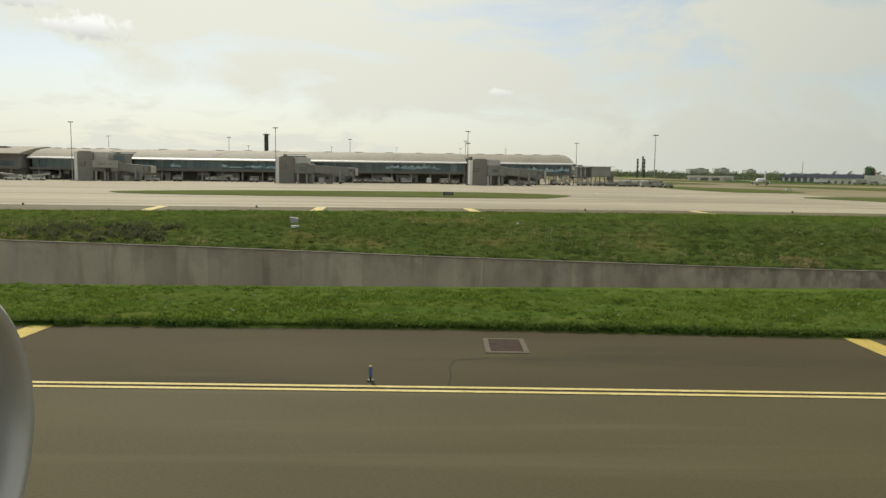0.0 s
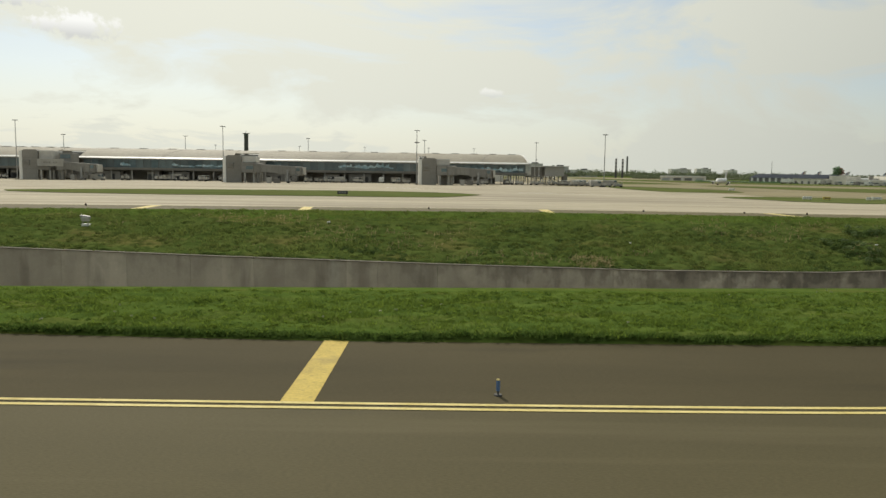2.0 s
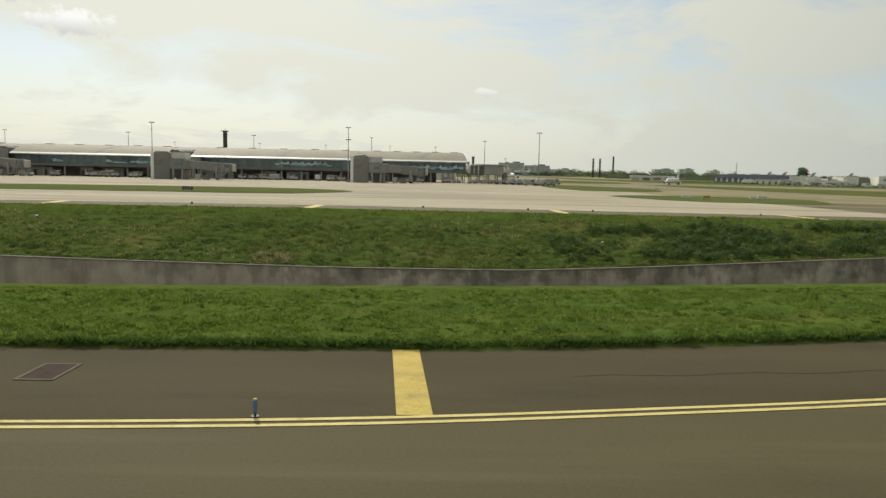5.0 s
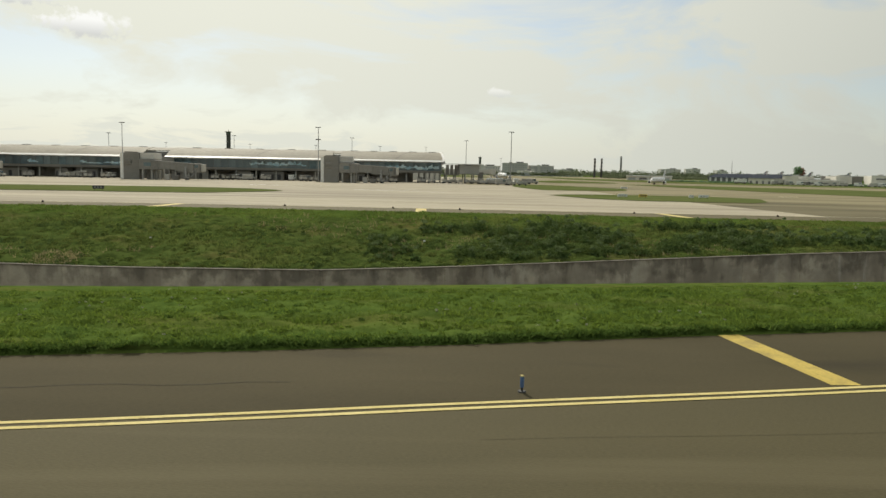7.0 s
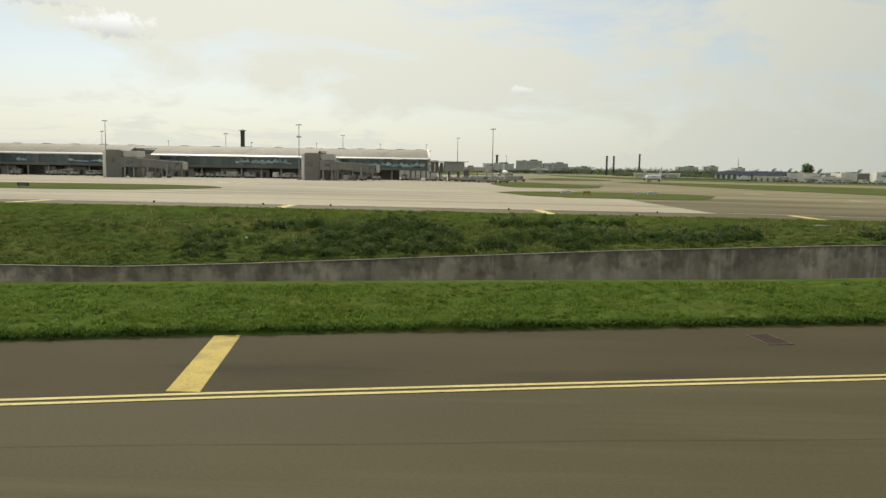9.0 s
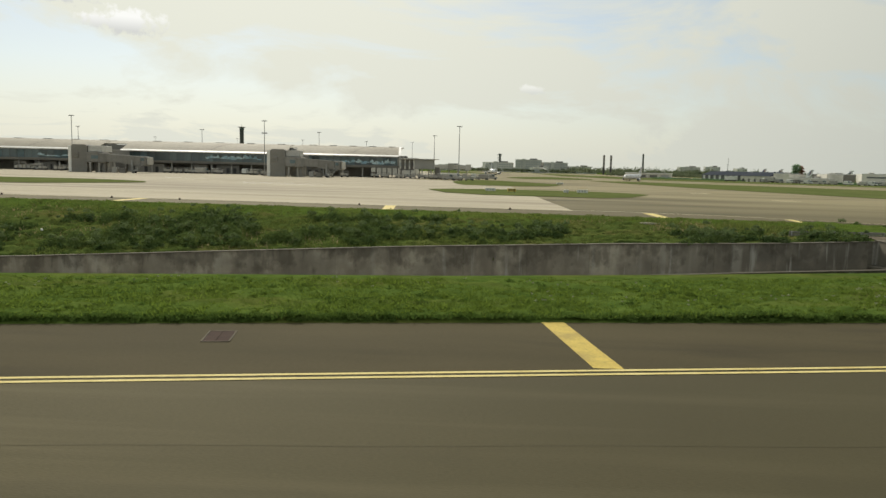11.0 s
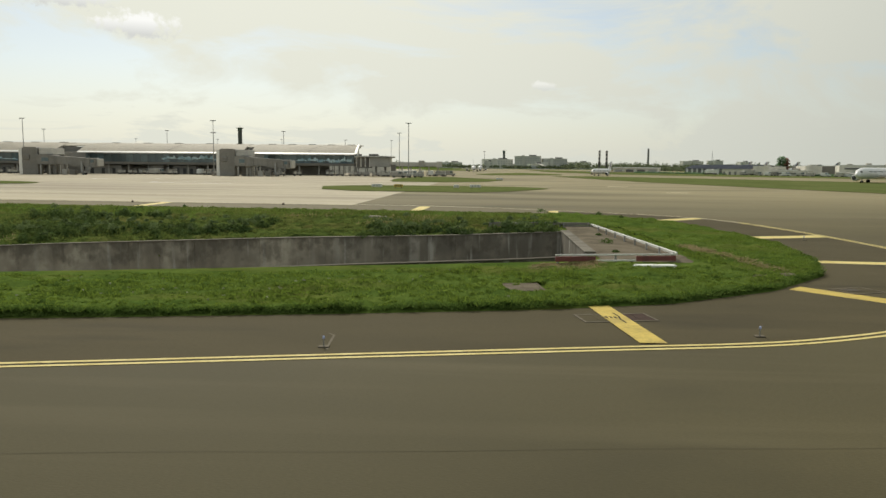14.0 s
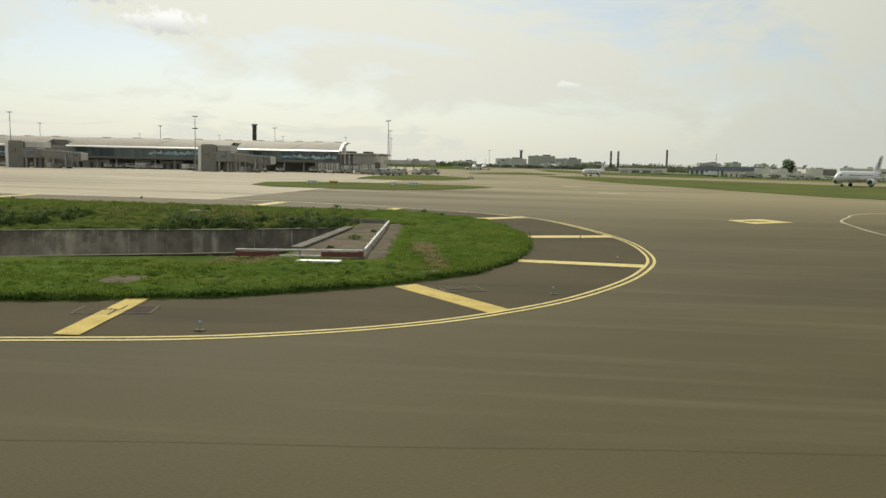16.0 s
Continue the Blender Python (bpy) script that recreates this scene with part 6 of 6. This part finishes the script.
# ---- aircraft ----
def airliner(x, y, turn, tail, label, size=1.0):
    """A narrow-bodied jet, its nose along its own +x, standing on its wheels."""
    a = thing("airliner", label, "aircraft", (x, y, level(min(x, 150), y)), turn, group="airliners")
    a.matrix_basis = a.matrix_basis @ Matrix.Scale(size, 4)
    body = lathe(bmesh.new(), [(18.6, 0.05, 2.9), (18.3, 0.55, 2.95), (17.6, 1.1, 3.1), (16.4, 1.6, 3.3), (14.5, 1.95, 3.45), (12, 2.0, 3.5), (-7, 2.0, 3.5), (-11, 1.7, 3.8), (-15, 1.0, 4.4), (-18.2, 0.35, 4.9), (-18.6, 0.1, 5.0)], 20)
    fuselage = part("fuselage", body, PLANE_WHITE, a, "", True)
    part("cockpit_window", boxes(((16.7, -1.25, 3.75), (17.5, 1.25, 4.2)), bevel=0.1), DARK, fuselage)
    for side in (-1, 1):
        wing = bmesh.new()
        pts = [(3.6, 1.8, 2.5), (-3.2, 1.8, 2.5), (-5.0, 16.8, 3.7), (-3.4, 16.8, 3.7)]
        up = [wing.verts.new((px, py * side, pz + 0.3 - 0.013 * py)) for px, py, pz in pts]
        dn = [wing.verts.new((px, py * side, pz - 0.25 + 0.01 * py)) for px, py, pz in pts]
        wing.faces.new(up)
        wing.faces.new(dn[::-1])
        for k in range(4):
            wing.faces.new((up[k], dn[k], dn[(k + 1) % 4], up[(k + 1) % 4]))
        bmesh.ops.recalc_face_normals(wing, faces=wing.faces)
        part("wing", wing, CLADDING_PALE, a)
        part("engine", lathe(bmesh.new(), [(5.4, 0.9, 1.7), (5.2, 1.08, 1.7), (3.5, 1.12, 1.7), (1.8, 0.85, 1.7), (0.8, 0.55, 1.7)], 16), PLANE_WHITE, a, "", True).location.y = 5.8 * side
        fan = part("fan", rod(bmesh.new(), (5.41, 5.8 * side, 1.7), (5.43, 5.8 * side, 1.7), 0.82, n=16), DARK, a)
        tailplane = bmesh.new()
        q = [(-14.2, 0.5, 4.7), (-17.2, 0.5, 4.7), (-18.6, 6.0, 5.2), (-17.2, 6.0, 5.2)]
        up = [tailplane.verts.new((px, py * side, pz + 0.12)) for px, py, pz in q]
        dn = [tailplane.verts.new((px, py * side, pz - 0.12)) for px, py, pz in q]
        tailplane.faces.new(up)
        tailplane.faces.new(dn[::-1])
        for k in range(4):
            tailplane.faces.new((up[k], dn[k], dn[(k + 1) % 4], up[(k + 1) % 4]))
        bmesh.ops.recalc_face_normals(tailplane, faces=tailplane.faces)
        part("tailplane", tailplane, CLADDING_PALE, a)
        part("main_gear", boxes(((-1.9, 3.6 * side - 0.12, 0.5), (-1.5, 3.6 * side + 0.12, 2.4))), STEEL, a)
        for s in (-0.35, 0.35):
            part("wheel", rod(bmesh.new(), (-1.7, 3.6 * side + s - 0.18, 0.55), (-1.7, 3.6 * side + s + 0.18, 0.55), 0.55, n=12), RUBBER, a)
        for k in range(26):
            w = part("cabin_window", boxes(((12.6 - 0.78 * k, 1.955 * side - 0.04, 3.9), (12.85 - 0.78 * k, 1.955 * side + 0.04, 4.25))), DARK, fuselage) if k == 0 else new("cabin_window", w.data)
            w.parent = fuselage
            w.location.x = -0.0 if k == 0 else -0.78 * k
    fin = bmesh.new()
    q = [(-11.0, 0, 5.2), (-16.8, 0, 5.2), (-19.2, 0, 11.4), (-16.8, 0, 11.4)]
    le = [fin.verts.new((px, 0.16, pz)) for px, _, pz in q]
    ri = [fin.verts.new((px, -0.16, pz)) for px, _, pz in q]
    fin.faces.new(le)
    fin.faces.new(ri[::-1])
    for k in range(4):
        fin.faces.new((le[k], ri[k], ri[(k + 1) % 4], le[(k + 1) % 4]))
    bmesh.ops.recalc_face_normals(fin, faces=fin.faces)
    part("tail_fin", fin, PLANE_WHITE, a)
    for k, tone in enumerate(tail):
        for s in (-0.175, 0.165):
            x0 = -14.4 - 0.9 * k
            slash = bmesh.new()
            v = [slash.verts.new(c) for c in ((x0, s, 6.2), (x0 - 0.6, s, 6.2), (x0 - 2.1, s, 10.6), (x0 - 1.5, s, 10.6), (x0, s + 0.01, 6.2), (x0 - 0.6, s + 0.01, 6.2), (x0 - 2.1, s + 0.01, 10.6), (x0 - 1.5, s + 0.01, 10.6))]
            slash.faces.new(v[:4])
            slash.faces.new(v[7:3:-1])
            part("tail_stripe", slash, tone, a)
    part("nose_gear", boxes(((13.6, -0.1, 0.4), (13.9, 0.1, 2.0))), STEEL, a)
    for s in (-0.3, 0.3):
        part("wheel", rod(bmesh.new(), (13.75, s - 0.12, 0.4), (13.75, s + 0.12, 0.4), 0.4, n=12), RUBBER, a)
    return a


airliner(157, 374, -122, [BLUE, RED], "small white jet airliner taxiing in the distance", 0.62)
nose, back = Vector((214, 246)), Vector((241, 272))
d = (nose - back).normalized()
centre = nose - d * 18.6 * 0.86
first = airliner(centre.x, centre.y, math.degrees(math.atan2(d.y, d.x)), [BLUE, RED], "white airliner with striped tail on the far taxiway", 0.86)
for x, y, turn in ((93, 530, -88), (97, 610, -92), (278, 567, 150), (290, 568, 148), (311, 567, 152), (336, 561, 150), (362, 470, 145), (372, 415, 150)):
    copy_thing(first, pose(x, y, 0, 0, 0, turn) @ Matrix.Scale(0.9, 4))


# ---- far buildings ----
def long_shed(x0, y0, x1, y1, deep, high, wall, roof, bays, label):
    """A long low building seen across the field, its front along the line from the first end to the second."""
    dx, dy = x1 - x0, y1 - y0
    l = math.hypot(dx, dy)
    b = thing("hangar", label, "building", (x0, y0, 0), math.degrees(math.atan2(dy, dx)), group="far airport buildings")
    part("wall", boxes(((0, 0, -0.5), (l, deep, high)), bevel=0.05), wall, b)
    part("roof", boxes(((-0.5, -0.8, high + 0.01), (l + 0.5, deep + 0.5, high + 0.9)), bevel=0.15), roof, b)
    for k in range(bays):
        x = l * (k + 0.5) / bays
        w = part("bay_door", boxes(((x - l / bays * 0.33, -0.12, 0), (x + l / bays * 0.33, -0.02, high * 0.72)), bevel=0.01), FAR_GREY if k % 3 else FAR_GLASS, b)
        part("pillar", boxes(((x + l / bays * 0.42, -0.5, 0), (x + l / bays * 0.54, -0.14, high))), WHITE, b)
    return b


def blue_hall(x0, y0, x1, y1, pillars, doors):
    """A hall under a tall blue-grey pitched roof, its white front set with pillars or small doors."""
    dx, dy = x1 - x0, y1 - y0
    l = math.hypot(dx, dy)
    b = thing("hall", "long white hall under a blue-grey pitched roof", "building", (x0, y0, 0), math.degrees(math.atan2(dy, dx)), group="far airport buildings")
    part("wall", boxes(((0, 0, -0.5), (l, 26, 3.6)), bevel=0.05), FAR_GREY if pillars else HAZE_WALL, b)
    bm = bmesh.new()
    ends = [[bm.verts.new((x, s, z)) for s, z in ((-0.6, 3.61), (6, 5.9), (13, 6.2), (26.6, 3.61))] for x in (-0.3, l + 0.02)]
    for k in range(4):
        bm.faces.new((ends[0][k], ends[0][(k + 1) % 4], ends[1][(k + 1) % 4], ends[1][k]))
    bm.faces.new(ends[0])
    bm.faces.new(ends[1][::-1])
    bmesh.ops.recalc_face_normals(bm, faces=bm.faces)
    part("roof", bm, BLUE_ROOF, b, "blue-grey pitched roof")
    for k in range(pillars):
        x = l * (k + 0.5) / pillars
        part("pillar", boxes(((x - l / pillars * 0.16, -0.3, 0), (x + l / pillars * 0.16, -0.02, 3.55))), WHITE, b, "white pillar")
    for k in range(doors):
        x = l * (k + 0.5) / doors
        part("door", boxes(((x - 0.9, -0.1, 0), (x + 0.9, -0.02, 1.9))), FAR_GREY, b)
    return b


def flat_block(x0, y0, x1, y1, deep, high, wall, bands, label):
    """A plain flat-roofed block with a parapet, window bands and a few things on its roof."""
    dx, dy = x1 - x0, y1 - y0
    l = math.hypot(dx, dy)
    b = thing("warehouse", label, "building", (x0, y0, 0), math.degrees(math.atan2(dy, dx)), group="far airport buildings")
    part("wall", boxes(((0, 0, -0.5), (l, deep, high)), bevel=0.05), wall, b)
    part("parapet", boxes(((-0.1, -0.15, high + 0.01), (l + 0.1, 0.3, high + 0.35))), FASCIA, b)
    for k in range(bands):
        z = high * (k + 0.45) / max(bands, 1) - 0.4
        part("window_band", boxes(((l * 0.04, -0.1, z), (l * 0.9, -0.02, z + 0.8))), FAR_GREY, b)
    for k in range(int(l / 9)):
        part("roof_unit", boxes(((4 + 9 * k, 4, high + 0.01), (6.5 + 9 * k, 7, high + 0.9 + 0.4 * (k % 2))), bevel=0.1), CLADDING_PALE, b)
    return b


blue_hall(236, 530, 249, 494, 7, 0)
blue_hall(249.2, 493.4, 258, 468, 0, 5)
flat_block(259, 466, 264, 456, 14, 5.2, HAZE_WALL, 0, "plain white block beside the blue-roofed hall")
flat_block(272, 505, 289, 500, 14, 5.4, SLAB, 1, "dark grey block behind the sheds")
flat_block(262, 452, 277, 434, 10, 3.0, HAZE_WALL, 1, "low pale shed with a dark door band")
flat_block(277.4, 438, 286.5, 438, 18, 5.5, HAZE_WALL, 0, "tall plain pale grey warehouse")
# the pale warehouse's darker right face, toned into a grey block of its own
flat_block(286.7, 438.2, 297, 446, 18, 5.6, CLADDING, 0, "darker right face of the pale grey warehouse, as a separate block")
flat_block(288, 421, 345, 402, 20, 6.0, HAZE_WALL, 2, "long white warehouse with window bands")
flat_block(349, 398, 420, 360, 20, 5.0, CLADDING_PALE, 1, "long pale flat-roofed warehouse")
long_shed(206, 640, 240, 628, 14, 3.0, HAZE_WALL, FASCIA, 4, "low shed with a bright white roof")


def office(x, y, wide, deep, high, storeys, turn=5):
    """A distant slab of offices: a lower wing, window rows, a stair core and plant on the roof."""
    b = thing("office_block", "distant office block with rows of windows, paled by painted haze", "building", (x, y, -1), turn, group="distant office blocks")
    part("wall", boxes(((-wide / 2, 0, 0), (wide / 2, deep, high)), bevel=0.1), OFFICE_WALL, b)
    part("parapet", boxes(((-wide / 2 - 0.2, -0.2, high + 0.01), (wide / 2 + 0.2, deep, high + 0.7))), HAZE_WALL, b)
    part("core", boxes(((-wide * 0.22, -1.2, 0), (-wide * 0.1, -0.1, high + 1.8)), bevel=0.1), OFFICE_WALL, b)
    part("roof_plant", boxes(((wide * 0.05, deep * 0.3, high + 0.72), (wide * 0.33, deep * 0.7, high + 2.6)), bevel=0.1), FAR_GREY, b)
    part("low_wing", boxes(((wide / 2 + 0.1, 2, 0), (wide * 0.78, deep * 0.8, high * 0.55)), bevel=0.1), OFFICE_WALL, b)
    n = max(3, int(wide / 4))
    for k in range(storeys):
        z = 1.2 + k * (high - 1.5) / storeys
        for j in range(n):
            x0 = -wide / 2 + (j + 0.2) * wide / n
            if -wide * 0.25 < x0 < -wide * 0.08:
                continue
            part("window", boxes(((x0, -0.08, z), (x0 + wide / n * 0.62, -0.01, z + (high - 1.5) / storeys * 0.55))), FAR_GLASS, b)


for x, y, w, dp, h, s, turn in ((121, 1215, 46, 20, 15, 4, 14), (104, 1180, 14, 12, 11, 3, 5), (165, 1200, 40, 20, 20, 5, -9), (209, 1205, 38, 18, 16.5, 4, 6), (247, 1200, 34, 18, 11, 2, 3), (176, 1110, 22, 14, 8, 2, 20), (40, 1300, 40, 20, 10, 3, 5), (482, 1430, 38, 18, 16, 5, 4), (514, 1400, 26, 18, 17, 5, -6), (560, 1380, 18, 18, 15, 4, 5)):
    office(x, y, w, dp, h, s, turn)
hangar = thing("arched_hangar", "distant hangar under a pale arched roof", "building", (171, 1085, -0.5), -14)
bm = bmesh.new()
loops = [[bm.verts.new((11 * math.cos(a), q, 7.5 * math.sin(a) + 0.5)) for a in np.linspace(0, math.pi, 13)] for q in (0, 30)]
for k in range(12):
    bm.faces.new((loops[0][k], loops[0][k + 1], loops[1][k + 1], loops[1][k]))
bm.faces.new(loops[0])
bm.faces.new(loops[1][::-1])
bmesh.ops.recalc_face_normals(bm, faces=bm.faces)
part("shell", bm, HAZE_WALL, hangar)
part("door", boxes(((-7.5, -0.3, 0), (7.5, -0.05, 5.2)), bevel=0.05), FAR_GLASS, hangar)


def chimney(x, y, high, r, bands, label):
    c = thing("chimney", label, "chimney", (x, y, -1), 0, group="chimneys on the horizon")
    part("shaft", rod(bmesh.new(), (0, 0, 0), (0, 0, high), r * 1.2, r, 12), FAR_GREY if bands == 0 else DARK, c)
    for k in range(bands):
        z = high - 2.0 - k * 4.6
        part("band", lathe(bmesh.new(), [(z, r * 1.24, 0), (z - 1.8, r * 1.27, 0)], 12, "z"), CLADDING_PALE, c)


chimney(237.0, 929, 24.5, 1.1, 3, "slim banded chimney on the horizon")
chimney(246.0, 932, 24.5, 1.1, 3, "slim banded chimney on the horizon")
chimney(501, 1913, 50.5, 2.2, 0, "thick dark chimney on the horizon")


def control_tower(x, y, high, r, flare):
    c = thing("control_tower", "tall dark control tower under a thin wide cap", "control tower", (x, y, 0), 0, group="control towers")
    part("shaft", rod(bmesh.new(), (0, 0, 0), (0, 0, high), r, r, 14), TOWER if high > 50 else FAR_GREY, c)
    part("glazing", lathe(bmesh.new(), [(high + 0.01, r * 1.02, 0), (high + 2.6, r * 1.12, 0)], 14, "z"), GLASS, c)
    part("cap", lathe(bmesh.new(), [(high + 2.61, r * flare, 0), (high + 3.3, r * flare * 0.96, 0), (high + 3.9, r * 0.8, 0)], 14, "z"), SLAB, c, "thin wide cap")
    part("gallery", lathe(bmesh.new(), [(high - 1.0, r * 1.2, 0), (high - 0.4, r * 1.25, 0)], 14, "z"), SLAB, c)
    part("antenna", rod(bmesh.new(), (0, 0, high + 3.9), (0, 0, high + 6.5), 0.25), STEEL, c)


control_tower(-262, 1110, 53, 3.0, 1.85)
control_tower(144, 1898, 38, 3.0, 1.9)
ant = thing("radio_mast", "thin lattice radio mast", "mast", (258, 545, 0), 0)
part("pole", rod(bmesh.new(), (0, 0, 0), (0, 0, 15.5), 0.28, 0.1, 6), STEEL, ant)
part("arm", boxes(((-0.8, -0.05, 11), (0.8, 0.05, 11.15)), ((-0.6, -0.05, 13), (0.6, 0.05, 13.15))), STEEL, ant)


veh = random.Random(31)
for k in range(16):
    q = k / 15
    van(252 + 60 * q + veh.uniform(-2, 2), 458 - 78 * q + veh.uniform(-3, 1), veh.choice([-50, 130, -45, 35]), veh.choice([WHITE, CLADDING_PALE, WHITE, CLADDING]), "pale service van parked before the far sheds")
for k in range(7):
    truck(240 + 14 * k + veh.uniform(-3, 3), 478 - 12 * k + veh.uniform(-3, 3), veh.choice([-50, 130]), veh.choice([HAZE_WALL, CLADDING_PALE, WHITE]))


# ---- far trees ----
n = 1500
tx = rng.uniform(-350, 1500, n)
ty = 960 + 0.1 * tx + rng.uniform(0, 260, n)
p = np.stack([tx, ty, np.full(n, 2.0)], 1)
size = rng.uniform(3.5, 7.5, n) * (0.6 + 0.6 * patch(tx, ty, 60.0, 0.4)) * np.where((tx > 215) & (tx < 520), 1.35, np.where((tx > 60) & (tx < 215), 0.55, 1.0))
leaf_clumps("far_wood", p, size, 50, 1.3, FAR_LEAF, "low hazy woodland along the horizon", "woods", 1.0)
n = 420
k = rng.uniform(0, 1, n)
p = np.stack([210 + 100 * k + rng.normal(0, 1.5, n), 560 - 165 * k + rng.normal(0, 2, n), np.full(n, 0.1)], 1)
leaf_clumps("far_hedge", p, rng.uniform(0.7, 1.4, n), 40, 0.4, LONE_LEAF, "dark low hedge before the far sheds", "hedge", 0.8)
n = 160
tx = rng.uniform(205, 330, n)
p = np.stack([tx, 690 + rng.uniform(0, 60, n), np.full(n, 1.0)], 1)
leaf_clumps("shed_trees", p, rng.uniform(1.6, 3.4, n), 40, 0.7, FAR_LEAF, "rough trees behind the far sheds", "trees", 1.0)


def tree(x, y, high, wide, leaf, label):
    t = thing("tree", label, "tree", (x, y, -0.2), 0)
    bm = rod(bmesh.new(), (0, 0, 0), (0, 0, high * 0.6), 0.4, 0.15, 8)
    for k in range(7):
        a = k * 2.4
        rod(bm, (0, 0, high * (0.12 + 0.06 * k)), (math.cos(a) * wide * 0.3, math.sin(a) * wide * 0.3, high * (0.3 + 0.07 * k)), 0.14, 0.05, 6)
    part("trunk", bm, TRUNK, t)
    heaps = [(rng.uniform(-0.26, 0.26) * wide, rng.uniform(-0.26, 0.26) * wide, high * z) for z in np.linspace(0.08, 0.84, 34)]
    crown = leaf_clumps("crown", heaps, np.array([wide * 0.32 * (1.0 - 0.3 * (k / 34) ** 2) for k in range(34)]), 34, 0.5, leaf, "", "", 1.0)
    for key in list(crown.keys()):
        del crown[key]
    crown.parent = t


tree(303.6, 541, 13.4, 6.4, LONE_LEAF, "tall dense dark green tree standing alone")
tree(307.6, 542, 12.8, 4.6, COPPER_LEAF, "tall copper-leaved tree beside a green one")


# ---- engine of the aircraft that carries the camera, as it hangs at the start ----
eng = thing("engine_nacelle", "grey jet engine nacelle with a bright inlet lip", "jet engine", (-4.34, 6.25, 2.2), 3)
rings = [(0.0, 1.42), (0.06, 1.5), (0.18, 1.57), (0.45, 1.66), (1.2, 1.76), (2.4, 1.8), (3.6, 1.7), (4.8, 1.45)]


def skin(rows, n=48):
    bm = bmesh.new()
    loops = [[bm.verts.new((-a, r * math.cos(2 * math.pi * k / n), r * math.sin(2 * math.pi * k / n))) for k in range(n)] for a, r in rows]
    for p, q in zip(loops, loops[1:]):
        for k in range(n):
            bm.faces.new((p[k], p[(k + 1) % n], q[(k + 1) % n], q[k]))
    bmesh.ops.recalc_face_normals(bm, faces=bm.faces)
    return bm


part("inlet_lip", skin([(0.5, 1.25), (0.2, 1.28), (0.06, 1.34)] + rings[:4]), LIP, eng, "polished inlet lip", True)
part("cowl", skin([(0.452, 1.662)] + rings[4:]), NACELLE, eng, "", True)
part("inlet_duct", skin([(0.502, 1.248), (1.4, 1.26)]), NACELLE, eng, "", True)
part("core", lathe(bmesh.new(), [(-1.5, 1.24, 0), (-4.6, 1.3, 0), (-6.2, 0.7, 0)], 32), DARK, eng)
part("spinner", lathe(bmesh.new(), [(-0.75, 0.03, 0), (-1.0, 0.22, 0), (-1.45, 0.42, 0)], 24), NACELLE, eng, "", True)
blade_mesh = None
for k in range(24):
    if blade_mesh is None:
        bm = boxes(((-1.44, -0.1, 0.4), (-1.38, 0.1, 1.22)))
        b0 = part("fan_blade", bm, STEEL, eng)
        blade_mesh = b0.data
    else:
        b0 = new("fan_blade", blade_mesh)
        b0.parent = eng
    b0.rotation_euler = (2 * math.pi * k / 24, 0, 0)
